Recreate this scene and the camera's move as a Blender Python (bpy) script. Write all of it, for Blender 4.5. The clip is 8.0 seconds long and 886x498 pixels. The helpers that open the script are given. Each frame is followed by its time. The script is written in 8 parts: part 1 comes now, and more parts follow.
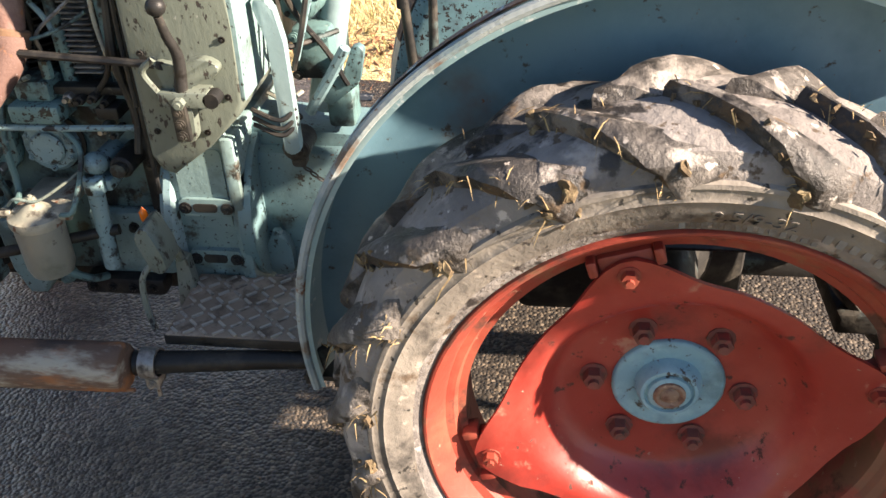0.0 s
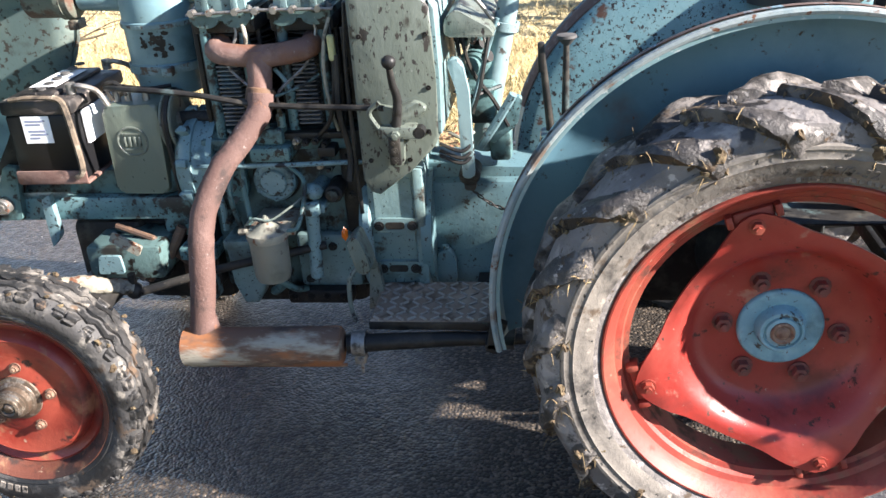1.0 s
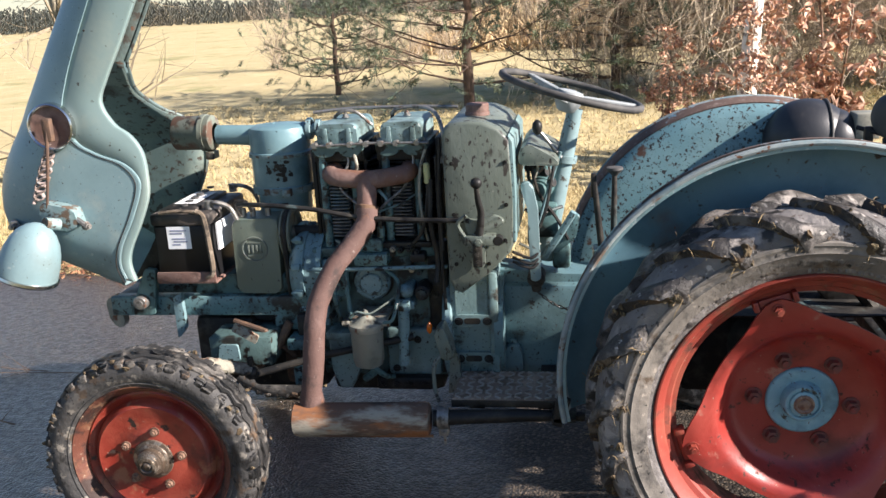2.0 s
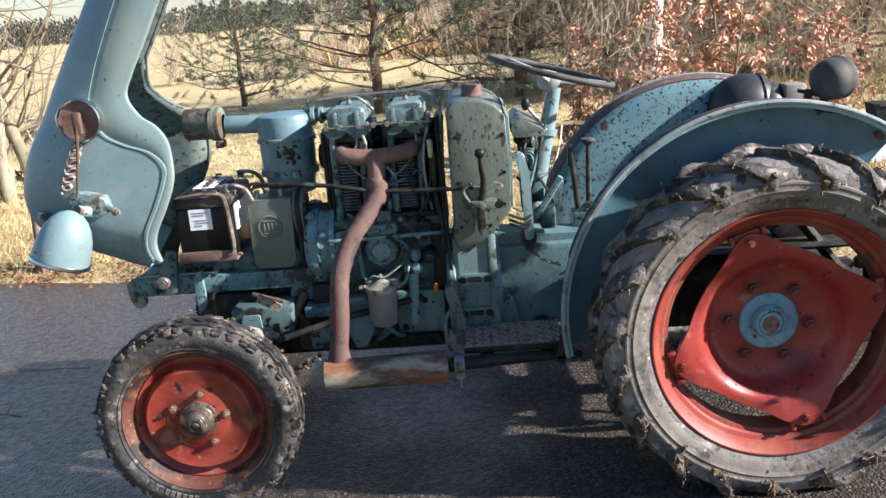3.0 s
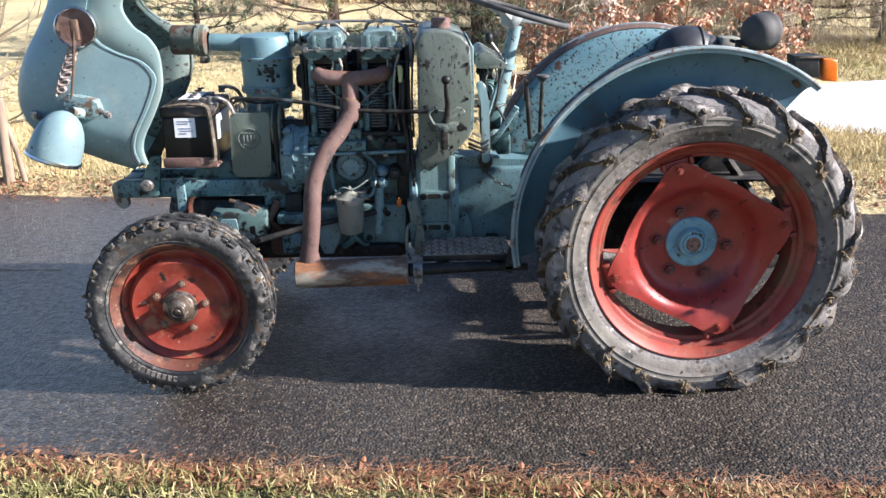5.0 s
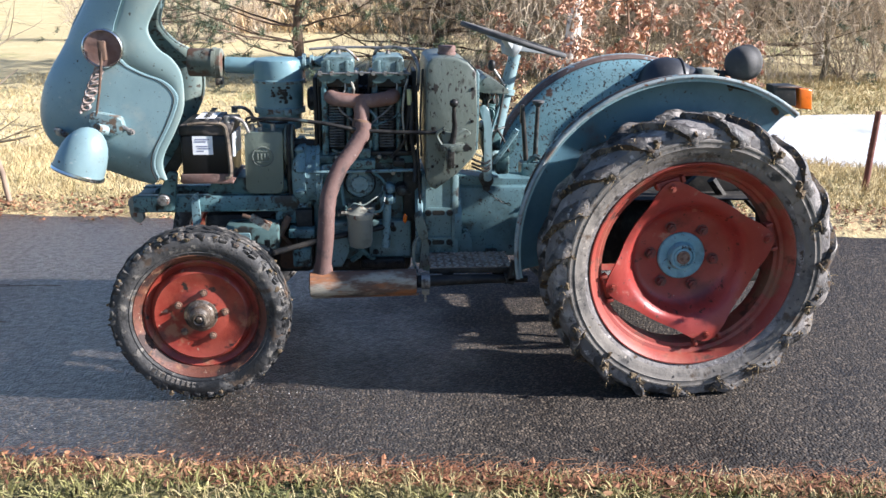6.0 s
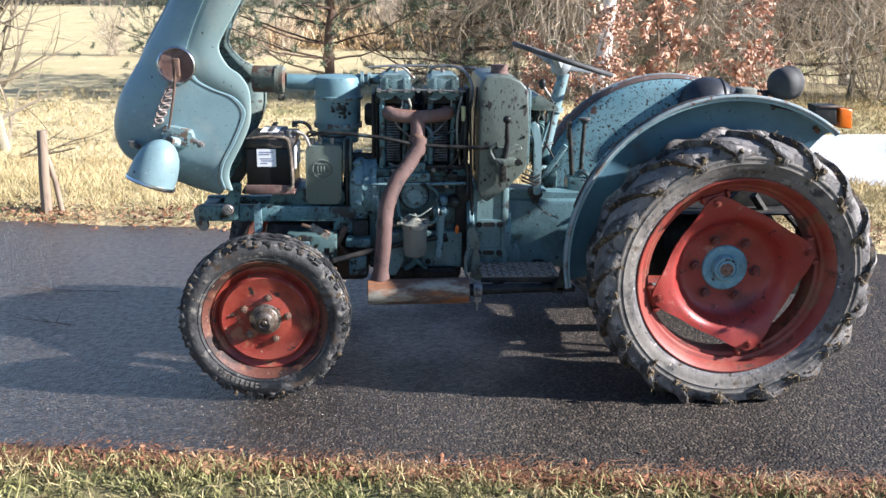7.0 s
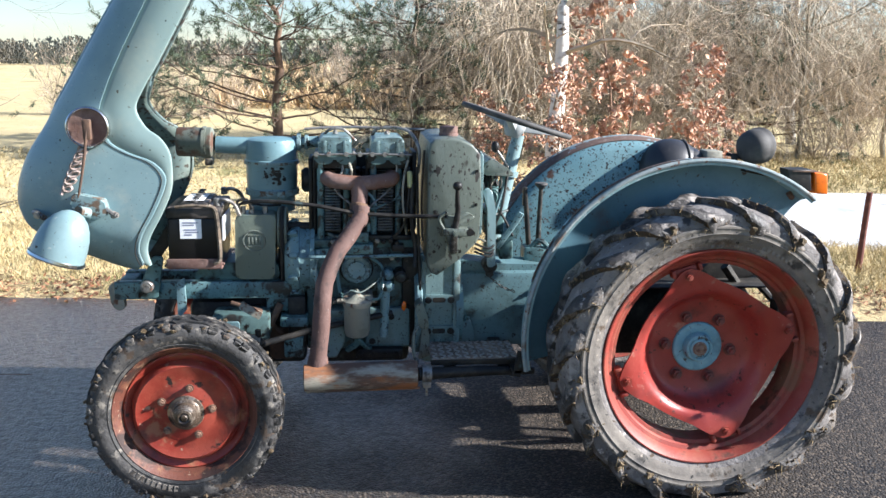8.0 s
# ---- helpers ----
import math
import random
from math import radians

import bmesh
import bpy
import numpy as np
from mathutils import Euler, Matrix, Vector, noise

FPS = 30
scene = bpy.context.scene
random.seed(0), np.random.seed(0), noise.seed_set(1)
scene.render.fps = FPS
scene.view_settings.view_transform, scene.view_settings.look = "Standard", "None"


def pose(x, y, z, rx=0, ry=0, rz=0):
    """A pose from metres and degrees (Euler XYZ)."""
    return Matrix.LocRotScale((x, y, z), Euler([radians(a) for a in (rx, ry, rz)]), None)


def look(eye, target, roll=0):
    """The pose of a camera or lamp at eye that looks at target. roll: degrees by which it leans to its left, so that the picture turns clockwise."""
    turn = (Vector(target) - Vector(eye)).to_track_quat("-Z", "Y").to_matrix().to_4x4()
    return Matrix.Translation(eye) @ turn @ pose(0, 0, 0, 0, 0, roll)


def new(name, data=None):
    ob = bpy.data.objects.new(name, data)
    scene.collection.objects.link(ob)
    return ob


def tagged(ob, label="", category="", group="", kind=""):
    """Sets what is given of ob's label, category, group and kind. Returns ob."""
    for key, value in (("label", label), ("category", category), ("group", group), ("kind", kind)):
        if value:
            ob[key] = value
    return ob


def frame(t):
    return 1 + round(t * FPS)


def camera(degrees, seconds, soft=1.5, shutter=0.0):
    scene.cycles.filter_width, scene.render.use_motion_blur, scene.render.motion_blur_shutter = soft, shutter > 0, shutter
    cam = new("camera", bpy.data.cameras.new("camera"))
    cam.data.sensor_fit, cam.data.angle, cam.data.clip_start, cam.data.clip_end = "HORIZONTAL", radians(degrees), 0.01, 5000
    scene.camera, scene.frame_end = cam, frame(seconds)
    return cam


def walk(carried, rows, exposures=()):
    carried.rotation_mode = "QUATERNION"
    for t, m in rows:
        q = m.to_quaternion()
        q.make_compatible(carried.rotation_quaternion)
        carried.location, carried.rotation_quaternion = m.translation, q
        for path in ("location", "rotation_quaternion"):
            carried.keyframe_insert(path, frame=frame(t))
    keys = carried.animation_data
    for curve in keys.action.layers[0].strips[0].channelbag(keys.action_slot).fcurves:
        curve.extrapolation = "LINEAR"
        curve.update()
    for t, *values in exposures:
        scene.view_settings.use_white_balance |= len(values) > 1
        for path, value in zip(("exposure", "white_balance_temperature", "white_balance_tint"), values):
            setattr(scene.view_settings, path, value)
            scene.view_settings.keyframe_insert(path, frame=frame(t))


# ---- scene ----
cam = camera(52.2, 8.0)
PATH = [
    (0, (-0.218, -2.002, 1.744), (-0.455, -0.358, 0.63), -2.4),
    (0.5, (-0.329, -2.352, 1.76), (-0.573, -0.593, 0.84), -2.6),
    (1, (-0.511, -2.7, 1.763), (-0.781, -0.916, 0.9), -4.0),
    (1.5, (-0.539, -2.949, 1.792), (-0.768, -1.085, 1.104), -1.4),
    (2, (-0.618, -3.27, 1.79), (-0.928, -1.369, 1.249), -3.3),
    (2.2, (-0.707, -3.399, 1.783), (-0.9, -1.486, 1.235), -2.9),
    (3.3, (-1.018, -3.771, 1.757), (-1.077, -1.844, 1.225), -4.1),
    (3.5, (-1.021, -3.804, 1.759), (-1.068, -1.878, 1.223), -2.8),
    (4, (-1.007, -3.929, 1.74), (-1.08, -2.033, 1.107), -2.8),
    (4.5, (-0.997, -4.04, 1.733), (-1.033, -2.145, 1.097), -1.4),
    (4.7, (-1.0, -4.065, 1.728), (-1.012, -2.173, 1.08), -1.4),
    (5.8, (-1.293, -4.3, 1.719), (-1.14, -2.393, 1.138), 1.3),
    (6, (-1.312, -4.343, 1.722), (-1.16, -2.434, 1.147), 0.5),
    (6.5, (-1.399, -4.482, 1.705), (-1.234, -2.564, 1.161), 1.2),
    (7, (-1.479, -4.511, 1.742), (-1.367, -2.589, 1.201), 0.8),
    (7.5, (-1.447, -4.419, 1.75), (-1.276, -2.498, 1.223), 1.7),
    (8, (-1.419, -4.109, 1.725), (-1.205, -2.165, 1.308), 1.0),
]
walk(cam, [(t, look(eye, target, roll)) for t, eye, target, roll in PATH],
     [(0.0, 2.35, 7200, 18), (0.5, 2.35, 6400, 15), (1.0, 2.22, 6000, 15), (1.5, 2.33, 6300, 15), (2.0, 1.5, 6100, 16), (3.5, 1.52, 5850, 15), (4.5, 1.72, 5750, 15), (5.8, 1.65, 5600, 15), (7.0, 1.62, 5500, 14), (8.0, 1.74, 5600, 12)])


# ---- light ----
SUN_AZ, SUN_EL = radians(-11.5), radians(27.0)      # the sun stands behind the tractor's tail, slightly to the near side
sun_way = Vector((math.cos(SUN_AZ) * math.cos(SUN_EL), math.sin(SUN_AZ) * math.cos(SUN_EL), math.sin(SUN_EL)))
world = bpy.data.worlds.new("world")
scene.world = world
world.use_nodes = True
wn = world.node_tree.nodes
sky = wn.new("ShaderNodeTexSky")
sky.sky_type, sky.sun_disc = "NISHITA", False
sky.sun_elevation, sky.sun_rotation = SUN_EL, math.pi / 2 - SUN_AZ
sky.dust_density = 0.25
sky.ozone_density = 2.5
world.node_tree.links.new(sky.outputs[0], wn["Background"].inputs[0])
wn["Background"].inputs[1].default_value = 0.050
sun = new("sun", bpy.data.lights.new("sun", "SUN"))
sun.data.energy, sun.data.angle, sun.data.color = 5.0, radians(0.9), (1.0, 0.90, 0.76)
sun.matrix_world = look(sun_way * 30, (0, 0, 0))


# ---- materials ----
def surface(name, base, layers=(), rough=0.6, metal=0.0, bump=(60, 0.15), spec=0.5, vary=0.0, island=0.0, stretch=(1, 1, 1)):
    """A base colour under layers (colour, scale, low, high[, roughness[, metal]]), each where its own noise passes low to high."""
    m = bpy.data.materials.new(name)
    m.use_nodes = True
    nt = m.node_tree
    bs = nt.nodes["Principled BSDF"]
    co = nt.nodes.new("ShaderNodeTexCoord")
    mp = nt.nodes.new("ShaderNodeMapping")
    mp.inputs["Scale"].default_value = stretch
    nt.links.new(co.outputs["Object"], mp.inputs[0])

    def noise_at(scale, shift, detail=6.0):
        n = nt.nodes.new("ShaderNodeTexNoise")
        n.noise_dimensions = "4D"
        n.inputs["Scale"].default_value = scale
        n.inputs["Detail"].default_value = detail
        n.inputs["Roughness"].default_value = 0.62
        n.inputs["W"].default_value = shift
        nt.links.new(mp.outputs[0], n.inputs["Vector"])
        return n.outputs["Fac"]

    rgb = nt.nodes.new("ShaderNodeRGB")
    rgb.outputs[0].default_value = (*base, 1)
    colour = rgb.outputs[0]
    rv = nt.nodes.new("ShaderNodeValue")
    rv.outputs[0].default_value = rough
    roughness = rv.outputs[0]
    mv = nt.nodes.new("ShaderNodeValue")
    mv.outputs[0].default_value = metal
    metalness = mv.outputs[0]
    for i, layer in enumerate(layers):
        col, scale, low, high = layer[:4]
        ramp = nt.nodes.new("ShaderNodeMapRange")
        ramp.interpolation_type = "SMOOTHSTEP"
        ramp.inputs["From Min"].default_value, ramp.inputs["From Max"].default_value = low, high
        nt.links.new(noise_at(scale, 3.7 * i + len(name)), ramp.inputs["Value"])
        mix = nt.nodes.new("ShaderNodeMix")
        mix.data_type = "RGBA"
        nt.links.new(ramp.outputs[0], mix.inputs["Factor"])
        nt.links.new(colour, mix.inputs["A"])
        mix.inputs["B"].default_value = (*col, 1)
        colour = mix.outputs["Result"]
        for j, (now, value) in enumerate(((roughness, layer[4] if len(layer) > 4 else None), (metalness, layer[5] if len(layer) > 5 else None))):
            if value is None:
                continue
            mr = nt.nodes.new("ShaderNodeMix")
            nt.links.new(ramp.outputs[0], mr.inputs["Factor"])
            nt.links.new(now, mr.inputs["A"])
            mr.inputs["B"].default_value = value
            if j == 0:
                roughness = mr.outputs["Result"]
            else:
                metalness = mr.outputs["Result"]
    if vary or island:
        if vary:
            src = nt.nodes.new("ShaderNodeObjectInfo").outputs["Random"]
        else:
            src = nt.nodes.new("ShaderNodeNewGeometry").outputs["Random Per Island"]
        amount = vary or island
        span = nt.nodes.new("ShaderNodeMapRange")
        span.inputs["To Min"].default_value, span.inputs["To Max"].default_value = 1 - amount, 1 + amount
        nt.links.new(src, span.inputs["Value"])
        hsv = nt.nodes.new("ShaderNodeHueSaturation")
        nt.links.new(span.outputs[0], hsv.inputs["Value"])
        nt.links.new(colour, hsv.inputs["Color"])
        colour = hsv.outputs[0]
    nt.links.new(colour, bs.inputs["Base Color"])
    nt.links.new(roughness, bs.inputs["Roughness"])
    nt.links.new(metalness, bs.inputs["Metallic"])
    bs.inputs["Specular IOR Level"].default_value = spec
    if bump:
        b = nt.nodes.new("ShaderNodeBump")
        b.inputs["Strength"].default_value = bump[1]
        b.inputs["Distance"].default_value = bump[2] if len(bump) > 2 else 0.004
        nt.links.new(noise_at(bump[0], 11.3, 8.0), b.inputs["Height"])
        nt.links.new(b.outputs[0], bs.inputs["Normal"])
    return m


GRIME, RUST, OIL, DUST = (0.045, 0.038, 0.03), (0.13, 0.055, 0.028), (0.012, 0.011, 0.01), (0.30, 0.26, 0.20)
BLUE, PALE, TEAL = (0.17, 0.32, 0.36), (0.27, 0.41, 0.44), (0.105, 0.21, 0.22)
M = {}
M["hood"] = surface("hood_paint", (0.225, 0.33, 0.348), [((0.17, 0.262, 0.28), 2.5, 0.42, 0.68), ((0.29, 0.355, 0.345), 7, 0.55, 0.75), ((0.15, 0.20, 0.20), 1.6, 0.52, 0.72, 0.55), ((0.34, 0.40, 0.40), 40, 0.62, 0.70, 0.7), (GRIME, 26, 0.66, 0.70, 0.8), ((0.10, 0.10, 0.08), 9, 0.67, 0.80, 0.7), (GRIME, 110, 0.64, 0.67, 0.8), (RUST, 60, 0.68, 0.71, 0.9)], rough=0.4, bump=(30, 0.12, 0.006))
M["hood_side"] = surface("hood_side_paint", (0.205, 0.285, 0.275), [((0.26, 0.32, 0.29), 5, 0.45, 0.66), ((0.13, 0.18, 0.17), 3, 0.52, 0.74, 0.6), (GRIME, 30, 0.64, 0.68, 0.8), (RUST, 48, 0.68, 0.72, 0.9)], rough=0.45, bump=(90, 0.08))
M["chippedgrey"] = surface("chipped_bracket_paint", (0.155, 0.235, 0.24), [((0.22, 0.30, 0.30), 14, 0.47, 0.62), ((0.11, 0.075, 0.05), 22, 0.51, 0.58, 0.9), (GRIME, 45, 0.56, 0.61, 0.8)], rough=0.6, bump=(90, 0.5))
M["corroded"] = surface("corroded_cast_ornament", (0.42, 0.33, 0.29), [((0.20, 0.15, 0.12), 60, 0.45, 0.6), ((0.30, 0.36, 0.38), 40, 0.58, 0.68)], rough=0.7, bump=(120, 0.4))
M["hood_inner"] = surface("hood_worn_paint", (0.10, 0.145, 0.14), [((0.15, 0.19, 0.165), 5, 0.45, 0.65), ((0.05, 0.055, 0.045), 7, 0.50, 0.66, 0.8), (GRIME, 38, 0.54, 0.60, 0.85), (RUST, 14, 0.60, 0.68, 0.9)], rough=0.6, bump=(80, 0.2))
M["blue"] = surface("blue_engine_paint", (0.105, 0.200, 0.208), [((0.155, 0.26, 0.275), 3, 0.48, 0.68), ((0.040, 0.075, 0.082), 5, 0.48, 0.66), ((0.020, 0.020, 0.018), 10, 0.53, 0.62, 0.45), (OIL, 42, 0.56, 0.60, 0.3), ((0.012, 0.011, 0.010), 95, 0.58, 0.62, 0.4), ((0.24, 0.29, 0.28), 46, 0.65, 0.70, 0.8), (RUST, 60, 0.65, 0.69, 0.9)], rough=0.42, bump=(70, 0.35))
M["teal"] = surface("green_blue_casting_paint", (0.085, 0.155, 0.155), [((0.135, 0.215, 0.21), 6, 0.50, 0.68), ((0.022, 0.024, 0.022), 7, 0.49, 0.61, 0.45), (OIL, 20, 0.54, 0.62, 0.3), ((0.22, 0.26, 0.24), 55, 0.64, 0.69, 0.8)], rough=0.42, bump=(60, 0.4), spec=0.25)
M["casting"] = surface("pale_casting_paint", (0.140, 0.220, 0.222), [((0.19, 0.275, 0.278), 4, 0.46, 0.66), ((0.075, 0.105, 0.098), 6, 0.52, 0.68, 0.5), ((0.04, 0.034, 0.025), 11, 0.61, 0.69, 0.6), (OIL, 34, 0.62, 0.66, 0.4), ((0.012, 0.011, 0.010), 90, 0.60, 0.64, 0.4), (RUST, 50, 0.67, 0.72, 0.9)], rough=0.42, bump=(60, 0.35))
M["oilyblock"] = surface("oily_block_paint", (0.078, 0.128, 0.125), [((0.115, 0.175, 0.170), 5, 0.50, 0.68), ((0.022, 0.022, 0.019), 8, 0.51, 0.61, 0.5), (OIL, 24, 0.55, 0.61, 0.3), ((0.06, 0.05, 0.034), 13, 0.58, 0.68, 0.6), ((0.20, 0.24, 0.22), 60, 0.66, 0.70, 0.8)], rough=0.42, bump=(60, 0.5), spec=0.3)
M["gearpaint"] = surface("gearbox_paint", (0.100, 0.180, 0.198), [((0.135, 0.22, 0.235), 3, 0.46, 0.68), ((0.06, 0.105, 0.11), 5, 0.50, 0.70), ((0.028, 0.027, 0.022), 8, 0.57, 0.69, 0.5), (OIL, 40, 0.60, 0.64, 0.4), ((0.02, 0.018, 0.015), 90, 0.60, 0.64, 0.5), (RUST, 60, 0.67, 0.70, 0.9)], rough=0.45, bump=(60, 0.3))
M["leverpaint"] = surface("pale_lever_paint", (0.205, 0.295, 0.305), [((0.15, 0.225, 0.235), 6, 0.46, 0.64), (GRIME, 30, 0.58, 0.64, 0.6), (RUST, 50, 0.65, 0.69, 0.9)], rough=0.45, bump=(80, 0.2))
M["pale"] = surface("pale_blue_paint", (0.150, 0.242, 0.260), [((0.21, 0.30, 0.31), 4, 0.46, 0.66), ((0.06, 0.095, 0.10), 9, 0.52, 0.68), (OIL, 26, 0.57, 0.62, 0.4), ((0.014, 0.013, 0.012), 80, 0.58, 0.62, 0.4), (RUST, 60, 0.65, 0.69, 0.9)], rough=0.42, bump=(80, 0.25))
M["fender"] = surface("fender_paint", (0.165, 0.272, 0.290), [((0.235, 0.335, 0.345), 3, 0.42, 0.62), ((0.085, 0.14, 0.155), 5, 0.60, 0.78, 0.7), ((0.40, 0.45, 0.45), 38, 0.58, 0.66, 0.7), (GRIME, 34, 0.66, 0.70, 0.8), (RUST, 60, 0.68, 0.72, 0.9)], rough=0.45, bump=(80, 0.1))
M["chipped"] = surface("chipped_fender_paint", (0.125, 0.245, 0.278), [((0.175, 0.30, 0.325), 3, 0.45, 0.66), ((0.085, 0.15, 0.18), 6, 0.52, 0.68, 0.6), ((0.016, 0.014, 0.016), 52, 0.575, 0.60, 0.7), ((0.03, 0.02, 0.018), 95, 0.585, 0.61, 0.8), ((0.085, 0.045, 0.032), 14, 0.60, 0.68, 0.9)], rough=0.45, bump=(60, 0.25))
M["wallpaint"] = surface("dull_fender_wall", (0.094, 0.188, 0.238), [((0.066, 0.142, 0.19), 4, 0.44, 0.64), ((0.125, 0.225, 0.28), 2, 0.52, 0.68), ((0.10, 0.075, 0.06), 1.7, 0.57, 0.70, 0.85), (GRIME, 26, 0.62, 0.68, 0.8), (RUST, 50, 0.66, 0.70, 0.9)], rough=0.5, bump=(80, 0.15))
M["chrusty"] = surface("rusted_ridge", (0.11, 0.07, 0.055), [((0.2, 0.34, 0.4), 14, 0.56, 0.62, 0.5), ((0.22, 0.17, 0.15), 30, 0.5, 0.7, 0.9)], rough=0.85, bump=(90, 0.4))
M["edge"] = surface("worn_fender_edge", (0.26, 0.30, 0.30), [((0.165, 0.225, 0.24), 9, 0.45, 0.60, 0.7), ((0.14, 0.105, 0.08), 10, 0.52, 0.64, 0.9), (RUST, 30, 0.58, 0.64, 0.9)], rough=0.8, bump=(90, 0.5))
M["olive"] = surface("olive_worn_paint", (0.110, 0.130, 0.108), [((0.150, 0.172, 0.148), 4, 0.46, 0.64), ((0.110, 0.158, 0.152), 3, 0.53, 0.69), ((0.075, 0.058, 0.040), 3.5, 0.55, 0.67), ((0.026, 0.022, 0.017), 9, 0.58, 0.66, 0.4), ((0.024, 0.020, 0.016), 34, 0.60, 0.63, 0.6), ((0.02, 0.017, 0.015), 85, 0.59, 0.615, 0.6), ((0.27, 0.28, 0.24), 60, 0.66, 0.70, 0.8), ((0.13, 0.07, 0.04), 12, 0.65, 0.71, 0.9)], rough=0.38, bump=(60, 0.4), stretch=(1, 1, 0.5))
M["cleaner"] = surface("air_cleaner_paint", (0.125, 0.220, 0.245), [((0.165, 0.265, 0.285), 3, 0.45, 0.66), ((0.075, 0.135, 0.15), 7, 0.52, 0.70), (OIL, 38, 0.66, 0.68, 0.4), (RUST, 70, 0.68, 0.71, 0.9)], rough=0.38, bump=(80, 0.1))
M["nut"] = surface("pale_rusty_nut", (0.20, 0.125, 0.085), [((0.10, 0.05, 0.035), 40, 0.48, 0.62), ((0.32, 0.24, 0.17), 60, 0.58, 0.68)], rough=0.6, bump=(120, 0.3))
M["box"] = surface("olive_box_paint", (0.138, 0.165, 0.130), [((0.185, 0.205, 0.155), 6, 0.45, 0.66), ((0.115, 0.175, 0.17), 4, 0.50, 0.66), ((0.05, 0.048, 0.036), 10, 0.56, 0.70, 0.5), (OIL, 60, 0.64, 0.68, 0.5), (RUST, 45, 0.66, 0.70, 0.9)], rough=0.4, bump=(70, 0.3), stretch=(1, 1, 0.5))
M["rustycap"] = surface("rusty_green_cap", (0.12, 0.135, 0.105), [((0.17, 0.19, 0.155), 6, 0.45, 0.62), ((0.10, 0.055, 0.035), 9, 0.50, 0.60, 0.9), ((0.03, 0.026, 0.02), 30, 0.57, 0.63, 0.7)], rough=0.6, bump=(80, 0.3))
M["rust"] = surface("rusty_exhaust", (0.145, 0.080, 0.064), [((0.21, 0.135, 0.112), 7, 0.44, 0.62), ((0.19, 0.080, 0.036), 4, 0.55, 0.67), ((0.070, 0.042, 0.034), 12, 0.52, 0.68), ((0.25, 0.105, 0.045), 22, 0.61, 0.70), ((0.27, 0.21, 0.18), 50, 0.62, 0.70)], rough=0.74, bump=(110, 0.6))
M["rustdark"] = surface("dark_rusty_pipe", (0.105, 0.058, 0.047), [((0.155, 0.095, 0.08), 7, 0.46, 0.64), ((0.045, 0.028, 0.024), 12, 0.50, 0.64), ((0.24, 0.10, 0.045), 26, 0.63, 0.71), ((0.24, 0.19, 0.17), 60, 0.62, 0.69)], rough=0.8, bump=(110, 0.6))
M["muffler"] = surface("rusty_muffler", (0.105, 0.062, 0.042), [((0.30, 0.28, 0.225), 5, 0.53, 0.62, 0.7), ((0.24, 0.095, 0.035), 7, 0.53, 0.63), ((0.04, 0.03, 0.026), 12, 0.53, 0.66), ((0.22, 0.17, 0.13), 40, 0.58, 0.68)], rough=0.82, bump=(110, 0.4), stretch=(0.45, 1, 1.6))
M["brown"] = surface("brown_rusted_steel", (0.09, 0.055, 0.038), [((0.16, 0.09, 0.05), 20, 0.45, 0.65), (OIL, 12, 0.55, 0.7, 0.5)], rough=0.8, bump=(90, 0.4))
M["black"] = surface("black_greasy_metal", (0.014, 0.014, 0.014), [((0.04, 0.036, 0.03), 12, 0.45, 0.65), ((0.09, 0.08, 0.065), 40, 0.62, 0.70, 0.8)], rough=0.45, bump=(60, 0.35), spec=0.25)
M["dark"] = surface("dark_grimy_iron", (0.020, 0.019, 0.018), [((0.055, 0.05, 0.042), 14, 0.48, 0.66), ((0.07, 0.10, 0.10), 9, 0.57, 0.68), (OIL, 25, 0.55, 0.64, 0.3)], rough=0.55, bump=(60, 0.4), spec=0.25)
M["flaky"] = surface("flaking_cream_paint", (0.27, 0.25, 0.195), [((0.15, 0.125, 0.09), 12, 0.47, 0.58, 0.8), (RUST, 20, 0.53, 0.59, 0.9), ((0.04, 0.035, 0.03), 15, 0.56, 0.62, 0.6)], rough=0.75, bump=(60, 0.7, 0.006))
M["steel"] = surface("dull_steel", (0.30, 0.29, 0.27), [(GRIME, 30, 0.45, 0.7, 0.7, 0.2), (RUST, 45, 0.6, 0.68, 0.9, 0.0)], rough=0.45, metal=0.8, bump=(90, 0.2))
M["fin"] = surface("grey_cast_fins", (0.17, 0.17, 0.165), [((0.05, 0.048, 0.045), 12, 0.48, 0.64), ((0.11, 0.17, 0.18), 7, 0.55, 0.68)], rough=0.6, bump=(80, 0.2))
M["chrome"] = surface("dull_chrome", (0.62, 0.62, 0.60), [(RUST, 50, 0.62, 0.70, 0.9, 0.0)], rough=0.22, metal=1.0, bump=(120, 0.05))
M["red"] = surface("red_wheel_paint", (0.255, 0.026, 0.019), [((0.33, 0.055, 0.040), 3, 0.42, 0.66), ((0.145, 0.024, 0.020), 6, 0.50, 0.68), ((0.35, 0.15, 0.105), 16, 0.61, 0.71, 0.7), ((0.07, 0.025, 0.018), 36, 0.61, 0.67, 0.85), ((0.32, 0.20, 0.15), 70, 0.65, 0.69, 0.8)], rough=0.40, bump=(40, 0.3))
M["fred"] = surface("dull_red_wheel_paint", (0.20, 0.022, 0.014), [((0.27, 0.052, 0.032), 5, 0.44, 0.64), ((0.075, 0.022, 0.017), 6, 0.51, 0.68, 0.6), ((0.24, 0.095, 0.05), 11, 0.57, 0.67, 0.6), ((0.32, 0.18, 0.12), 24, 0.63, 0.70, 0.8), ((0.02, 0.014, 0.012), 16, 0.61, 0.67, 0.5)], rough=0.36, bump=(70, 0.3))
